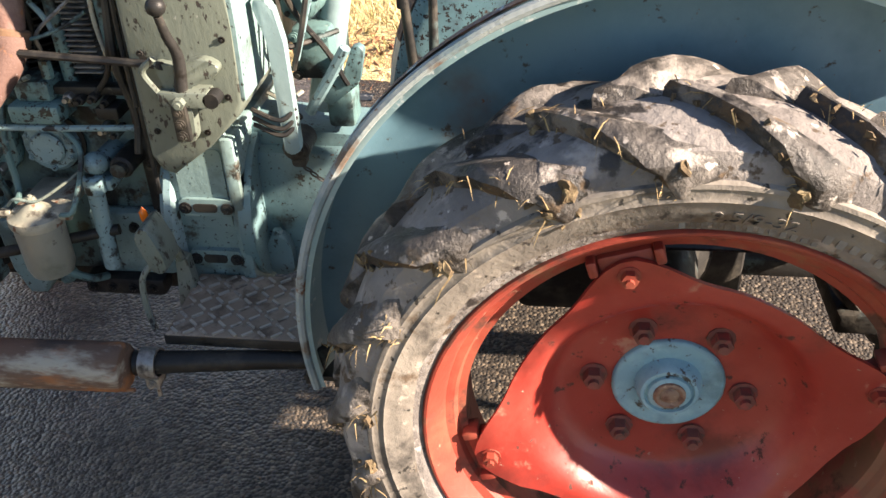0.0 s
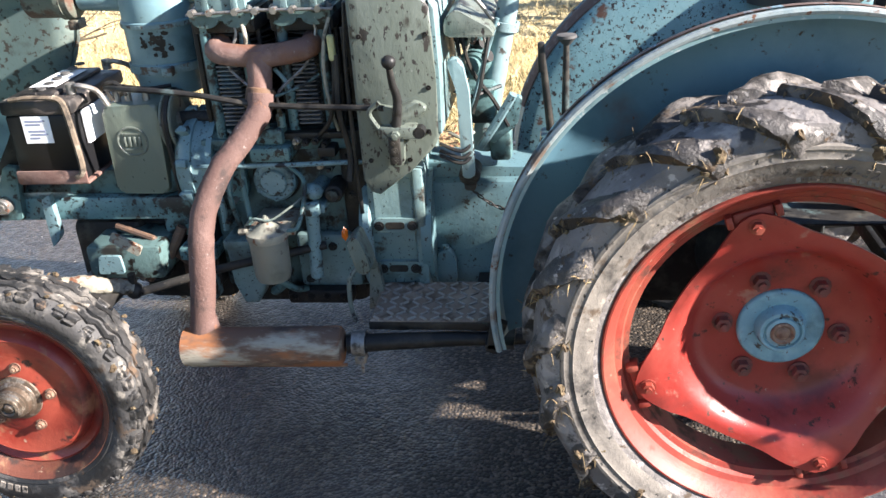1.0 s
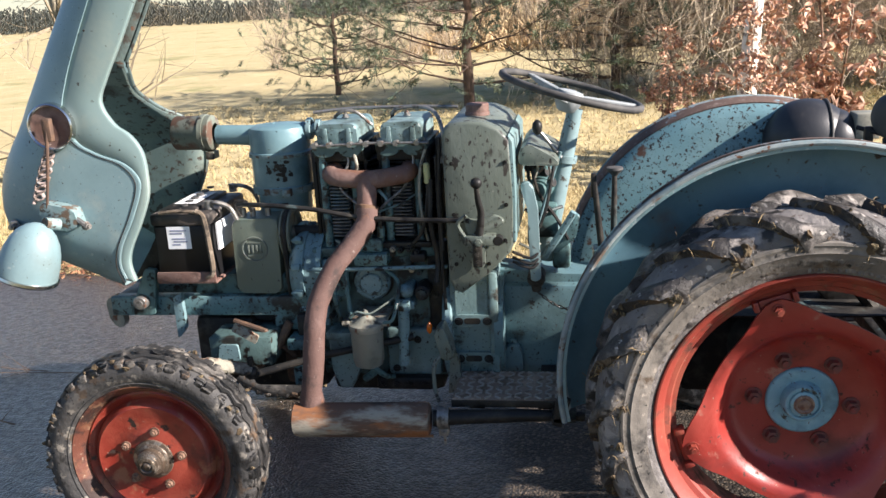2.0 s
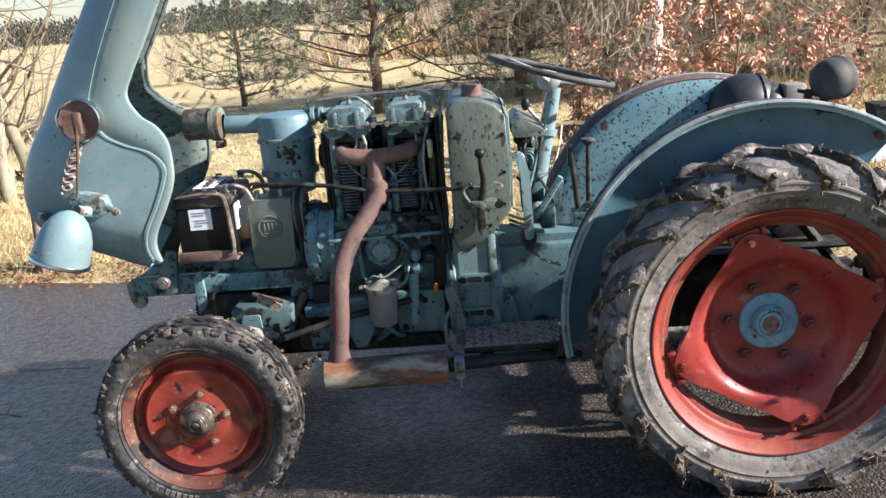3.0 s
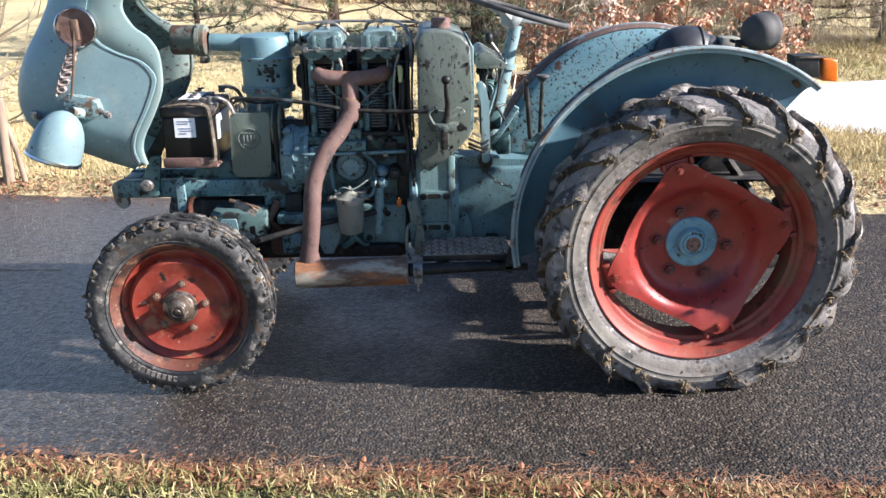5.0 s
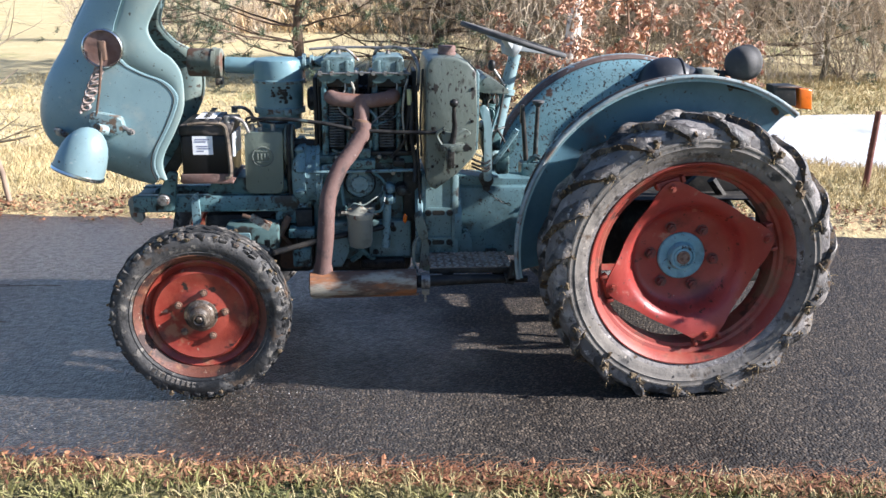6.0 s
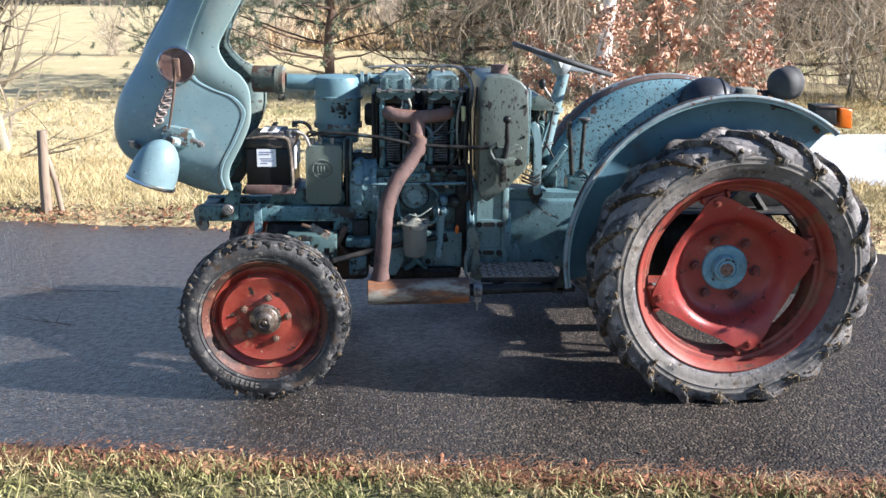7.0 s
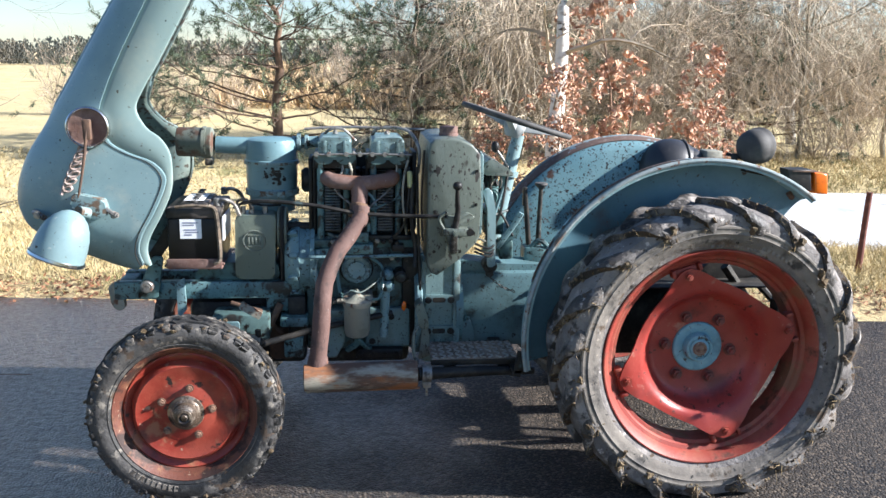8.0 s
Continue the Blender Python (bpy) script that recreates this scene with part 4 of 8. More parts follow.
def fallen_needles(name, label, count, place, seed):
    rg, net = random.Random(seed), Net()
    for _ in range(count):
        x, y = place(rg)
        p = Vector((x, y, max(ground_z(x, y), -0.012) + rg.uniform(0.006, 0.03)))
        a = rg.gauss(0.1, 0.9)
        w = Vector((math.cos(a), math.sin(a), rg.uniform(-0.1, 0.25))).normalized()
        net.blade(p, w, w.cross(Vector((0, 0, 1))).normalized(), rg.uniform(0.02, 0.075), rg.uniform(0.002, 0.0045), 0.2)
    tagged(new(name, net.mesh(name, M["litter"])), label, "litter", kind="stuff")


def edge_bias(s_edge, spread, a0, a1):
    def place(rg):
        p = ROAD_WAY * rg.uniform(a0, a1) + ROAD_SIDE * (s_edge + rg.gauss(0, spread))
        return p.x, p.y
    return place


fallen_needles("near_needle_litter", "reddish-brown needle litter along the asphalt", 21000, edge_bias(-1.59, 0.055, -6.5, 4.5), 14)
fallen_needles("far_needle_litter", "reddish-brown needle litter beyond the asphalt", 17000, edge_bias(2.10, 0.17, -9, 6), 15)
leaf_litter("near_leaf_litter", "brown fallen leaves along the asphalt's near edge", 2200, edge_bias(-1.60, 0.06, -6.5, 4.5), 11, (0.012, 0.04))
leaf_litter("verge_leaves", "fallen leaves strewn over the near verge", 900, fading(-1.55, 2.6, -6.5, 4.5), 12, (0.025, 0.05))
leaf_litter("far_leaf_litter", "brown fallen leaves along the asphalt's far edge", 3200, edge_bias(2.16, 0.15, -10, 7), 13, (0.025, 0.06))


def make_post(name, label, x, y, h, r, mat, tilt=(0, 0)):
    bm = B()
    z = ground_z(x, y)
    top = (x + tilt[0], y + tilt[1], z + h)
    tube(bm, [(x, y, z - 0.2), (x + tilt[0] * 0.5, y + tilt[1] * 0.5, z + h * 0.5), top], [r * 1.05, r, r * 0.9], 10)
    roughen(bm, r * 0.12, 12)
    solid(name, bm, mat, label, "fence post", "meadow fence posts")


make_post("fence_post", "weathered split wooden fence post in dry grass", -4.25, 2.72, 0.66, 0.042, M["wood"], (0.03, 0))
make_post("fence_post", "slim leaning pale wooden stake", -4.11, 2.74, 0.46, 0.022, M["wood"], (-0.10, 0))
make_post("fence_post", "rusty red steel fence post by the pond", 2.78, 2.75, 0.66, 0.026, M["redpost"], (0.03, 0))


def make_fence_wire():
    for x0, x1, h in ((2.80, 9.5, 0.56), (2.80, 9.5, 0.30)):
        bm = B()
        pts = []
        for i in range(9):
            x = x0 + (x1 - x0) * i / 8
            y = 2.75 + 0.25 * (x - x0)
            pts.append((x, y, ground_z(x0, 2.75) + h - 0.03 * math.sin(math.pi * i / 8)))
        tube(bm, pts, 0.003, 5)
        solid("fence_wire", bm, M["wire"], "thin grey fence wire", "wire", "fence wires")


make_fence_wire()


def make_far_woods():
    rg, net = random.Random(9), Net()
    for i in range(2400):
        x = -80 + 160 * rg.random()
        y = 98 + rg.uniform(0, 14)
        z = ground_z(x, y)
        h = rg.uniform(1.6, 3.0) * (1.0 + 0.5 * noise.noise(Vector((x * 0.06, 2, 0))))
        for k in range(16):
            t = rg.random()
            p = Vector((x + rg.gauss(0, 0.45) * (1.1 - t), y + rg.gauss(0, 0.3), z + h * t))
            w = Vector((rg.uniform(-0.7, 0.7), rg.uniform(-0.2, 0.2), 1)).normalized()
            net.leaf(p, w, w.cross(Vector((0, 1, 0))).normalized(), rg.uniform(0.2, 0.45), rg.uniform(0.12, 0.3))
    tagged(new("far_woods", net.mesh("far_woods", M["forest"])), "grey-green strip of distant woodland", "woods", kind="stuff")


make_far_woods()


def make_fallen_twig(x, y, turn, length, seed):
    rg, net, ends = random.Random(seed), Net(), []
    limb(rg, net, (0, 0, 0.012), Vector((1, 0, 0)), length, 0.008, 1, ends, 0.25, 0.0, (2, 4), 0.4, 5)
    for i, v in enumerate(net.v):
        net.v[i] = Vector((v.x, v.y, 0.010 + abs(v.z - 0.01) * 0.15))
    ob = tagged(new("fallen_twig", net.mesh("fallen_twig", M["bark"])), "thin dark twig lying on the asphalt", "twig", "fallen twigs")
    ob.matrix_basis = pose(x, y, 0.0, 0, 0, turn)


make_fallen_twig(-3.1, 0.72, 176, 0.75, 1)
make_fallen_twig(-3.2, 0.15, 165, 0.35, 2)
make_fallen_twig(-2.35, 1.75, 200, 0.55, 3)
make_fallen_twig(-3.4, 0.75, 180, 0.30, 4)


# ---- the tractor ----
YC = -0.10                                   # its middle plane
tractor = thing("tractor", "old light-blue farm tractor with raised hood and red wheels", "tractor")

REAR_R, REAR_Z, REAR_Y = 0.60, 0.582, -0.745
FRONT_R, FRONT_X, FRONT_Z, FRONT_Y = 0.372, -2.032, 0.372, -0.725


REAR_PROFILE = [(-0.098, 0.425), (-0.112, 0.436), (-0.126, 0.455), (-0.137, 0.485), (-0.141, 0.515), (-0.139, 0.545), (-0.129, 0.575), (-0.100, 0.593), (-0.05, 0.600), (0, 0.601)]


def rear_lug_path(u):
    """A point of the carcass and its outward normal, from the middle of the tread (0) down the sidewall (1)."""
    pts = REAR_PROFILE[::-1]
    k = u * 5.6
    i = min(5, int(k))
    (y0, r0), (y1, r1) = pts[i], pts[i + 1]
    t = k - i
    ny, nr = (r1 - r0), -(y1 - y0)
    ln = math.hypot(ny, nr)
    return y0 + (y1 - y0) * t, r0 + (r1 - r0) * t, ny / ln, nr / ln


def on_road(q):
    """The tyre stands flat where it meets the road."""
    return Vector((q.x, q.y, max(q.z, -REAR_Z + 0.001)))


def rear_lug(k, side):
    bm = B()
    a = 2 * math.pi * (k + (0.5 if side > 0 else 0.0)) / 19
    jig = 0.03 * noise.noise(Vector((k * 3.1, side, 0)))
    worn = 1 + 0.25 * noise.noise(Vector((k * 1.7, side * 5, 2)))
    rings, end = [], None
    for j in range(12):
        u = j / 11
        y, r, ny, nr = rear_lug_path(u * 0.93)
        phi = a - 0.30 * min(1, u / 0.75) ** 0.9 - 0.02 * u + jig
        wide = (0.050 + 0.006 * u) * (1 - 0.75 * max(0.0, (u - 0.6) / 0.4) ** 1.5)
        high = (0.029 if u < 0.25 else 0.029 * (1 - ((u - 0.25) / 0.75) ** 1.8) + 0.0015) * worn
        er, et = Vector((math.cos(phi), 0, math.sin(phi))), Vector((-math.sin(phi), 0, math.cos(phi)))
        nn = er * nr + Vector((0, ny, 0))
        p = er * (r - 0.003) + Vector((0, y, 0))
        ring = [p + et * wide * 0.58 - nn * 0.004, p + et * wide * 0.50 + nn * high * 0.60, p + et * wide * 0.40 + nn * high * 0.96, p + et * wide * 0.12 + nn * high, p - et * wide * 0.20 + nn * high * 0.93, p - et * wide * 0.55 + nn * high * 0.66, p - et * wide * 0.95 + nn * high * 0.30, p - et * wide * 1.5 - nn * 0.004]
        if j == 9:
            end = p + nn * high * 0.6
        if side > 0:
            ring = [Vector((q.x, -q.y, q.z)) for q in ring]
        rings.append([bm.verts.new(on_road(q + noise.noise_vector(q * 16) * 0.006 + noise.noise_vector(q * 47) * 0.004)) for q in ring])
    for p, q in zip(rings, rings[1:]):
        for i in range(7):
            bm.faces.new((p[i], p[i + 1], q[i + 1], q[i]))
    bm.faces.new(rings[0])
    bm.faces.new(rings[-1][::-1])
    return bm, (end if side < 0 else Vector((end.x, -end.y, end.z)))


def rear_tyre(parent):
    bm = B()
    prof = REAR_PROFILE + [(-y, r) for y, r in REAR_PROFILE[-2::-1]]
    lathe(bm, prof, 120)
    roughen(bm, 0.003, 9)
    for v in bm.verts:
        v.co = on_road(v.co)
    carcass = part("tyre", bm, M["rubber"], parent, "cracked dusty black tractor tyre with dried mud")
    # the smooth sidewall band with its moulded rings
    bm = B()
    for s in (-1,):
        lathe(bm, [(s * 0.098, 0.436), (s * 0.106, 0.4455), (s * 0.119, 0.4490), (s * 0.122, 0.452), (s * 0.134, 0.470), (s * 0.1405, 0.486), (s * 0.1440, 0.502), (s * 0.1470, 0.505), (s * 0.1450, 0.509), (s * 0.1450, 0.522), (s * 0.1475, 0.526), (s * 0.1465, 0.533), (s * 0.138, 0.537)], 96)
    part("sidewall", bm, M["sidewall"], carcass, "grey dusty sidewall with moulded rings")
    # moulded size mark
    cu = bpy.data.curves.new("size_mark", "FONT")
    cu.body, cu.size, cu.extrude, cu.align_x = "9.5/9-32", 0.038, 0.0015, "CENTER"
    tmp = bpy.data.objects.new("size_mark", cu)
    scene.collection.objects.link(tmp)
    me = bpy.data.meshes.new_from_object(tmp)
    scene.collection.objects.unlink(tmp)
    bpy.data.objects.remove(tmp)
    for v in me.vertices:
        a = radians(83) - v.co.x / 0.478
        r = 0.466 + v.co.y * 0.8
        v.co = Vector((r * math.cos(a), -0.1335 - 0.44 * (r - 0.466) - v.co.z, r * math.sin(a)))
    me.materials.append(M["sidewall"])
    ob = new("size_mark", me)
    ob.parent = parent
    bm = B()
    for k in range(13):
        a = radians(95 - 2.0 * k)
        r = 0.455
        w = Matrix.Translation((r * math.cos(a), -0.126, r * math.sin(a))) @ Matrix.Rotation(math.pi / 2 - a, 4, "Y")
        box(bm, -0.005, 0.004, -0.0015, 0.0015, -0.005, 0.005, m=w)
    for k in range(8):
        a = radians(70 - 2.6 * k)
        r = 0.474
        w = Matrix.Translation((r * math.cos(a), -0.136, r * math.sin(a))) @ Matrix.Rotation(math.pi / 2 - a, 4, "Y")
        box(bm, -0.006, 0.006, -0.0015, 0.0015, -0.009, 0.009, m=w)
    part("lettering", bm, M["sidewall"], carcass)
    ends, lips = [], []
    for side in (-1, 1):
        for k in range(19):
            bm, end = rear_lug(k, side)
            lug = part("tread_lug", bm, M["lug"], carcass)
            # steep leading faces get darker, muddy rubber: their shade put into the colour
            lug.data.materials.append(M["lugshade"])
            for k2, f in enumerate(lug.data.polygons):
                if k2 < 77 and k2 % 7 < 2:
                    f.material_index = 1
            if side < 0:
                ends.append(end)
            lips += [f.center.copy() for f in lug.data.polygons if f.material_index == 1 and f.center.y < 0.02]
    # clods of mud and straw on the lug ends
    rg, bm, straw = random.Random(4), B(), Net()
    for p in ends:
        for _ in range(rg.randint(2, 5)):
            q = p + rnd_way(rg) * 0.028
            ball(bm, q, rg.uniform(0.006, 0.017), (rg.uniform(0.7, 1.3), rg.uniform(0.5, 0.9), rg.uniform(0.7, 1.3)), 2)
        low = p.z < -0.2 or p.x < -0.35
        for _ in range(rg.randint(4, 10) if low else rg.randint(0, 4)):
            w = (rnd_way(rg) + p.normalized() * 0.3 + Vector((0, -0.2, -0.3))).normalized()
            straw.blade(p + rnd_way(rg) * 0.02, w, w.cross(rnd_way(rg)).normalized(), rg.uniform(0.02, 0.06), 0.003, 0.5)
    for p in lips:
        out = Vector((p.x, 0, p.z)).normalized()
        for _ in range(rg.randint(0, 1)):
            ball(bm, p + rnd_way(rg) * 0.008, rg.uniform(0.003, 0.007), (rg.uniform(0.7, 1.4), rg.uniform(0.6, 1.2), rg.uniform(0.7, 1.4)), 1)
        for _ in range(rg.randint(0, 3)):
            w = (rnd_way(rg) + out * 0.2).normalized()
            straw.blade(p + out * 0.004 + rnd_way(rg) * 0.012, w, w.cross(rnd_way(rg)).normalized(), rg.uniform(0.015, 0.045), 0.0022, 0.5)
    roughen(bm, 0.012, 55)
    roughen(bm, 0.008, 130)
    for v in bm.verts:
        v.co = on_road(v.co)
    tagged(part("mud", bm, M["mud"], carcass, "dried brown mud clods"), kind="stuff")
    straw.v = [on_road(v) for v in straw.v]
    st = tagged(new("straw", straw.mesh("straw", M["oldstraw"])), kind="stuff")
    st.parent = parent
    return carcass


def rear_disc():
    """The dished centre: a round bowl whose rim runs out into four bolted ears."""
    bm = B()
    n = 96
    ear = [radians(17.5 + 90 * k) for k in range(4)]
    rings = []
    for layer in (0, 1):
        off = 0.0 if layer == 0 else 0.009
        rows = []
        for j in range(15):
            u = j / 14
            row = []
            for i in range(n):
                a = 2 * math.pi * i / n
                d = min(abs((a - e + math.pi) % (2 * math.pi) - math.pi) for e in ear)
                t = min(1.0, max(0.0, (d - radians(5)) / radians(21)))
                out = 0.7 * min(0.284 / math.cos(math.pi / 4 - d) ** 0.85, 0.366) + 0.3 * (0.300 + 0.066 * (1 - t * t * (3 - 2 * t)))
                r = 0.09 + (out - 0.09) * u
                if r < 0.20:
                    y = 0.045 - 0.015 * ((r - 0.09) / 0.11) ** 2
                elif r < 0.262:
                    t = (r - 0.20) / 0.062
                    y = 0.030 - 0.075 * t * t * (3 - 2 * t) - 0.012 * t
                else:
                    t = min(1.0, (r - 0.262) / 0.06)
                    y = -0.057 - 0.018 * t
                if d > 0.30:
                    y += 0.012 * min(1, (d - 0.30) / 0.3) * u ** 3
                row.append(bm.verts.new((r * math.cos(a), y + off, r * math.sin(a))))
            rows.append(row)
        rings.append(rows)
    for rows in rings:
        for p, q in zip(rows, rows[1:]):
            for i in range(n):
                bm.faces.new((p[i], p[(i + 1) % n], q[(i + 1) % n], q[i]))
    for k in (0, -1):
        for i in range(n):
            bm.faces.new((rings[0][k][i], rings[0][k][(i + 1) % n], rings[1][k][(i + 1) % n], rings[1][k][i]))
    return bm


RIM = [(-0.114, 0.427), (-0.121, 0.433), (-0.121, 0.4375), (-0.115, 0.441), (-0.103, 0.440), (-0.098, 0.428), (-0.090, 0.418), (-0.066, 0.414), (-0.062, 0.398), (-0.050, 0.392), (-0.046, 0.378), (0.046, 0.378), (0.050, 0.392), (0.062, 0.398), (0.066, 0.414), (0.090, 0.418), (0.098, 0.428), (0.103, 0.440), (0.112, 0.441), (0.117, 0.436), (0.112, 0.430),
       (0.092, 0.424 - 0.012), (0.070, 0.405), (0.064, 0.390), (0.052, 0.384), (0.048, 0.370), (-0.048, 0.370), (-0.052, 0.384), (-0.064, 0.390), (-0.070, 0.405), (-0.092, 0.412)]


def rear_wheel(m, side):
    bm = B()
    lathe(bm, RIM, 96, closed=True)
    wheel = part("rear_wheel", bm, M["redrim"], tractor, "large rear wheel with red rim", m)
    rear_tyre(wheel)
    part("wheel_disc", rear_disc(), M["red"], wheel, "dished red steel wheel disc")
    bm = B()
    lathe(bm, [(0.066, 0.0), (0.066, 0.104), (0.040, 0.104), (0.036, 0.101), (0.034, 0.095), (0.040, 0.062), (0.034, 0.060), (0.016, 0.056), (0.011, 0.052), (0.011, 0.046), (0.017, 0.044), (0.017, 0.040), (0.010, 0.038), (0.008, 0.034), (0.008, 0.0)], 40)
    hub = part("hub", bm, M["hubblue"], wheel, "light-blue hub with chipped paint")
    bm = B()
    lathe(bm, [(0.010, 0.030), (0.004, 0.029), (0.002, 0.024), (0.006, 0.018), (0.002, 0.012), (0.002, 0.0)], 24)
    part("axle_end", bm, M["nut"], hub, "rusty axle end")
    for k in range(6):
        a = radians(-6 + 60 * k)
        bm = B()
        bolt(bm, (0.139 * math.cos(a), 0.041, 0.139 * math.sin(a)), r=0.0195, h=0.026)
        part("wheel_nut", bm, M["rustnut"], wheel, "brown rusty wheel nut")
    for k in range(4):
        a = radians(17.5 + 90 * k)
        bm = B()
        bolt(bm, (0.338 * math.cos(a), -0.074, 0.338 * math.sin(a)), r=0.014, h=0.018)
        part("rim_bolt", bm, M["redrim"], wheel)
        bm = B()
        w = Matrix.Rotation(-a, 4, "Y")
        box(bm, 0.318, 0.374, -0.062, -0.030, -0.045, 0.045, 0.006, m=w)
        box(bm, 0.345, 0.376, -0.074, -0.030, -0.062, -0.046, 0.004, m=w)
        box(bm, 0.345, 0.376, -0.074, -0.030, 0.046, 0.062, 0.004, m=w)
        part("rim_lug", bm, M["redrim"], wheel)
    return wheel


rear_wheel(pose(0.008, REAR_Y, REAR_Z), -1)
rear_wheel(pose(0.005, 2 * YC - REAR_Y, REAR_Z, 0, 0, 180), 1)


def front_wheel(m):
    bm = B()
    lathe(bm, [(-0.062, 0.262), (-0.068, 0.268), (-0.064, 0.273), (-0.054, 0.270), (-0.050, 0.258), (-0.030, 0.254), (-0.026, 0.240), (0.026, 0.240), (0.030, 0.254), (0.050, 0.258), (0.054, 0.270), (0.064, 0.273), (0.068, 0.268), (0.062, 0.262), (0.050, 0.248), (0.034, 0.244), (0.030, 0.230), (-0.020, 0.230), (-0.036, 0.244), (-0.052, 0.250)], 72, closed=True)
    wheel = part("front_wheel", bm, M["frim"], tractor, "small front wheel with worn red rim", m)
    bm = B()
    lathe(bm, [(-0.016, 0.247), (-0.026, 0.240), (-0.030, 0.230), (-0.018, 0.214), (-0.014, 0.206), (-0.038, 0.196), (-0.046, 0.186), (-0.044, 0.180), (-0.041, 0.150), (-0.034, 0.118), (-0.040, 0.105), (-0.042, 0.0), (-0.034, 0.0), (-0.026, 0.15), (-0.006, 0.20), (-0.006, 0.247)], 60)
    part("wheel_disc", bm, M["fred"], wheel, "pressed red wheel disc")
    bm = B()
    lathe(bm, [(q - 0.020, r) for q, r in ((-0.018, 0.070), (-0.026, 0.068), (-0.030, 0.058), (-0.034, 0.056), (-0.038, 0.048), (-0.054, 0.046), (-0.057, 0.041), (-0.062, 0.042), (-0.066, 0.036), (-0.071, 0.037), (-0.074, 0.030), (-0.078, 0.030), (-0.080, 0.022), (-0.076, 0.016), (-0.081, 0.010), (-0.081, 0.0))], 28)
    part("hub_cap", bm, M["hubgrease"], wheel, "greasy brown hub cap with worn steel rings")
    for k in range(5):
        a = radians(100 + 72 * k)
        bm = B()
        bolt(bm, (0.100 * math.cos(a), -0.040, 0.100 * math.sin(a)), r=0.012, h=0.014)
        part("wheel_nut", bm, M["nut"], wheel)
    prof = [(-0.055, 0.262), (-0.066, 0.270), (-0.072, 0.282), (-0.070, 0.285), (-0.077, 0.30), (-0.079, 0.315), (-0.077, 0.330), (-0.070, 0.345), (-0.055, 0.356), (-0.03, 0.361), (0, 0.362)]
    bm = B()
    lathe(bm, prof + [(-y, r) for y, r in prof[-2::-1]], 84)
    tyre = part("tyre", bm, M["fronttyre"], wheel, "worn muddy black front tyre")
    bm = B()
    n = 150
    for y, half in ((-0.034, 0.011), (0.0, 0.015), (0.034, 0.011)):
        rings = []
        for k in range(n):
            a = 2 * math.pi * k / n
            zig = 0.004 * (1 if k % 4 < 2 else -1)
            high = 0.0095 + 0.002 * noise.noise(Vector((k * 0.4, y * 90, 0)))
            e = Vector((math.cos(a), 0, math.sin(a)))
            r0 = 0.3605 - 30 * max(0.0, abs(y) - 0.02) ** 2
            rings.append([bm.verts.new(e * rr + Vector((0, y + w + zig, 0))) for rr, w in ((r0 - 0.004, -half), (r0 + high, -half * 0.85), (r0 + high, half * 0.85), (r0 - 0.004, half))])
        for k in range(n):
            p, q = rings[k], rings[(k + 1) % n]
            for j in range(3):
                bm.faces.new((p[j], p[j + 1], q[j + 1], q[j]))
    n = 48
    for k in range(n):
        for s in (-1, 1):
            a = 2 * math.pi * (k + (0.5 if s > 0 else 0)) / n + 0.02 * math.sin(k * 2.3)
            w = Matrix.Rotation(-a, 4, "Y")
            cut = 0.8 + 0.5 * noise.noise(Vector((k * 1.7, s, 3)))
            box(bm, 0.338, 0.352 + 0.010 * cut, min(s * 0.048, s * 0.068), max(s * 0.048, s * 0.068), -0.017 * cut, 0.016, 0.003, m=w)
            box(bm, 0.326 + 0.006 * cut, 0.350, min(s * 0.062, s * 0.0745), max(s * 0.062, s * 0.0745), -0.014, 0.015 * cut, 0.003, m=w)
    roughen(bm, 0.007, 45)
    tagged(part("tread_pattern", bm, M["fronttread"], tyre, "worn blocky tread"), kind="stuff")
    bm = B()
    for k in range(9):
        a = radians(-112 + 4.2 * k)
        w = Matrix.Translation((0.300 * math.cos(a), -0.0775, 0.300 * math.sin(a))) @ Matrix.Rotation(-math.pi / 2 - a, 4, "Y")
        box(bm, -0.007, 0.007, -0.002, 0.002, -0.011, 0.011, m=w)
    part("lettering", bm, M["sidewall"], tyre)
    rg, bm = random.Random(8), B()
    for _ in range(110):
        a = rg.uniform(0, 6.28)
        r, s = rg.uniform(0.335, 0.368), rg.choice((-1, 1))
        ball(bm, (r * math.cos(a), s * rg.uniform(0.045, 0.078), r * math.sin(a)), rg.uniform(0.006, 0.013), (1, 0.7, 1), 1)
    roughen(bm, 0.008, 50)
    tagged(part("mud", bm, M["mud"], tyre, "dried brown mud"), kind="stuff")
    return wheel


front_wheel(pose(FRONT_X, FRONT_Y, FRONT_Z, 0, 20, 1.5))
front_wheel(pose(FRONT_X, 2 * YC - FRONT_Y, FRONT_Z, 0, 0, 181.5))


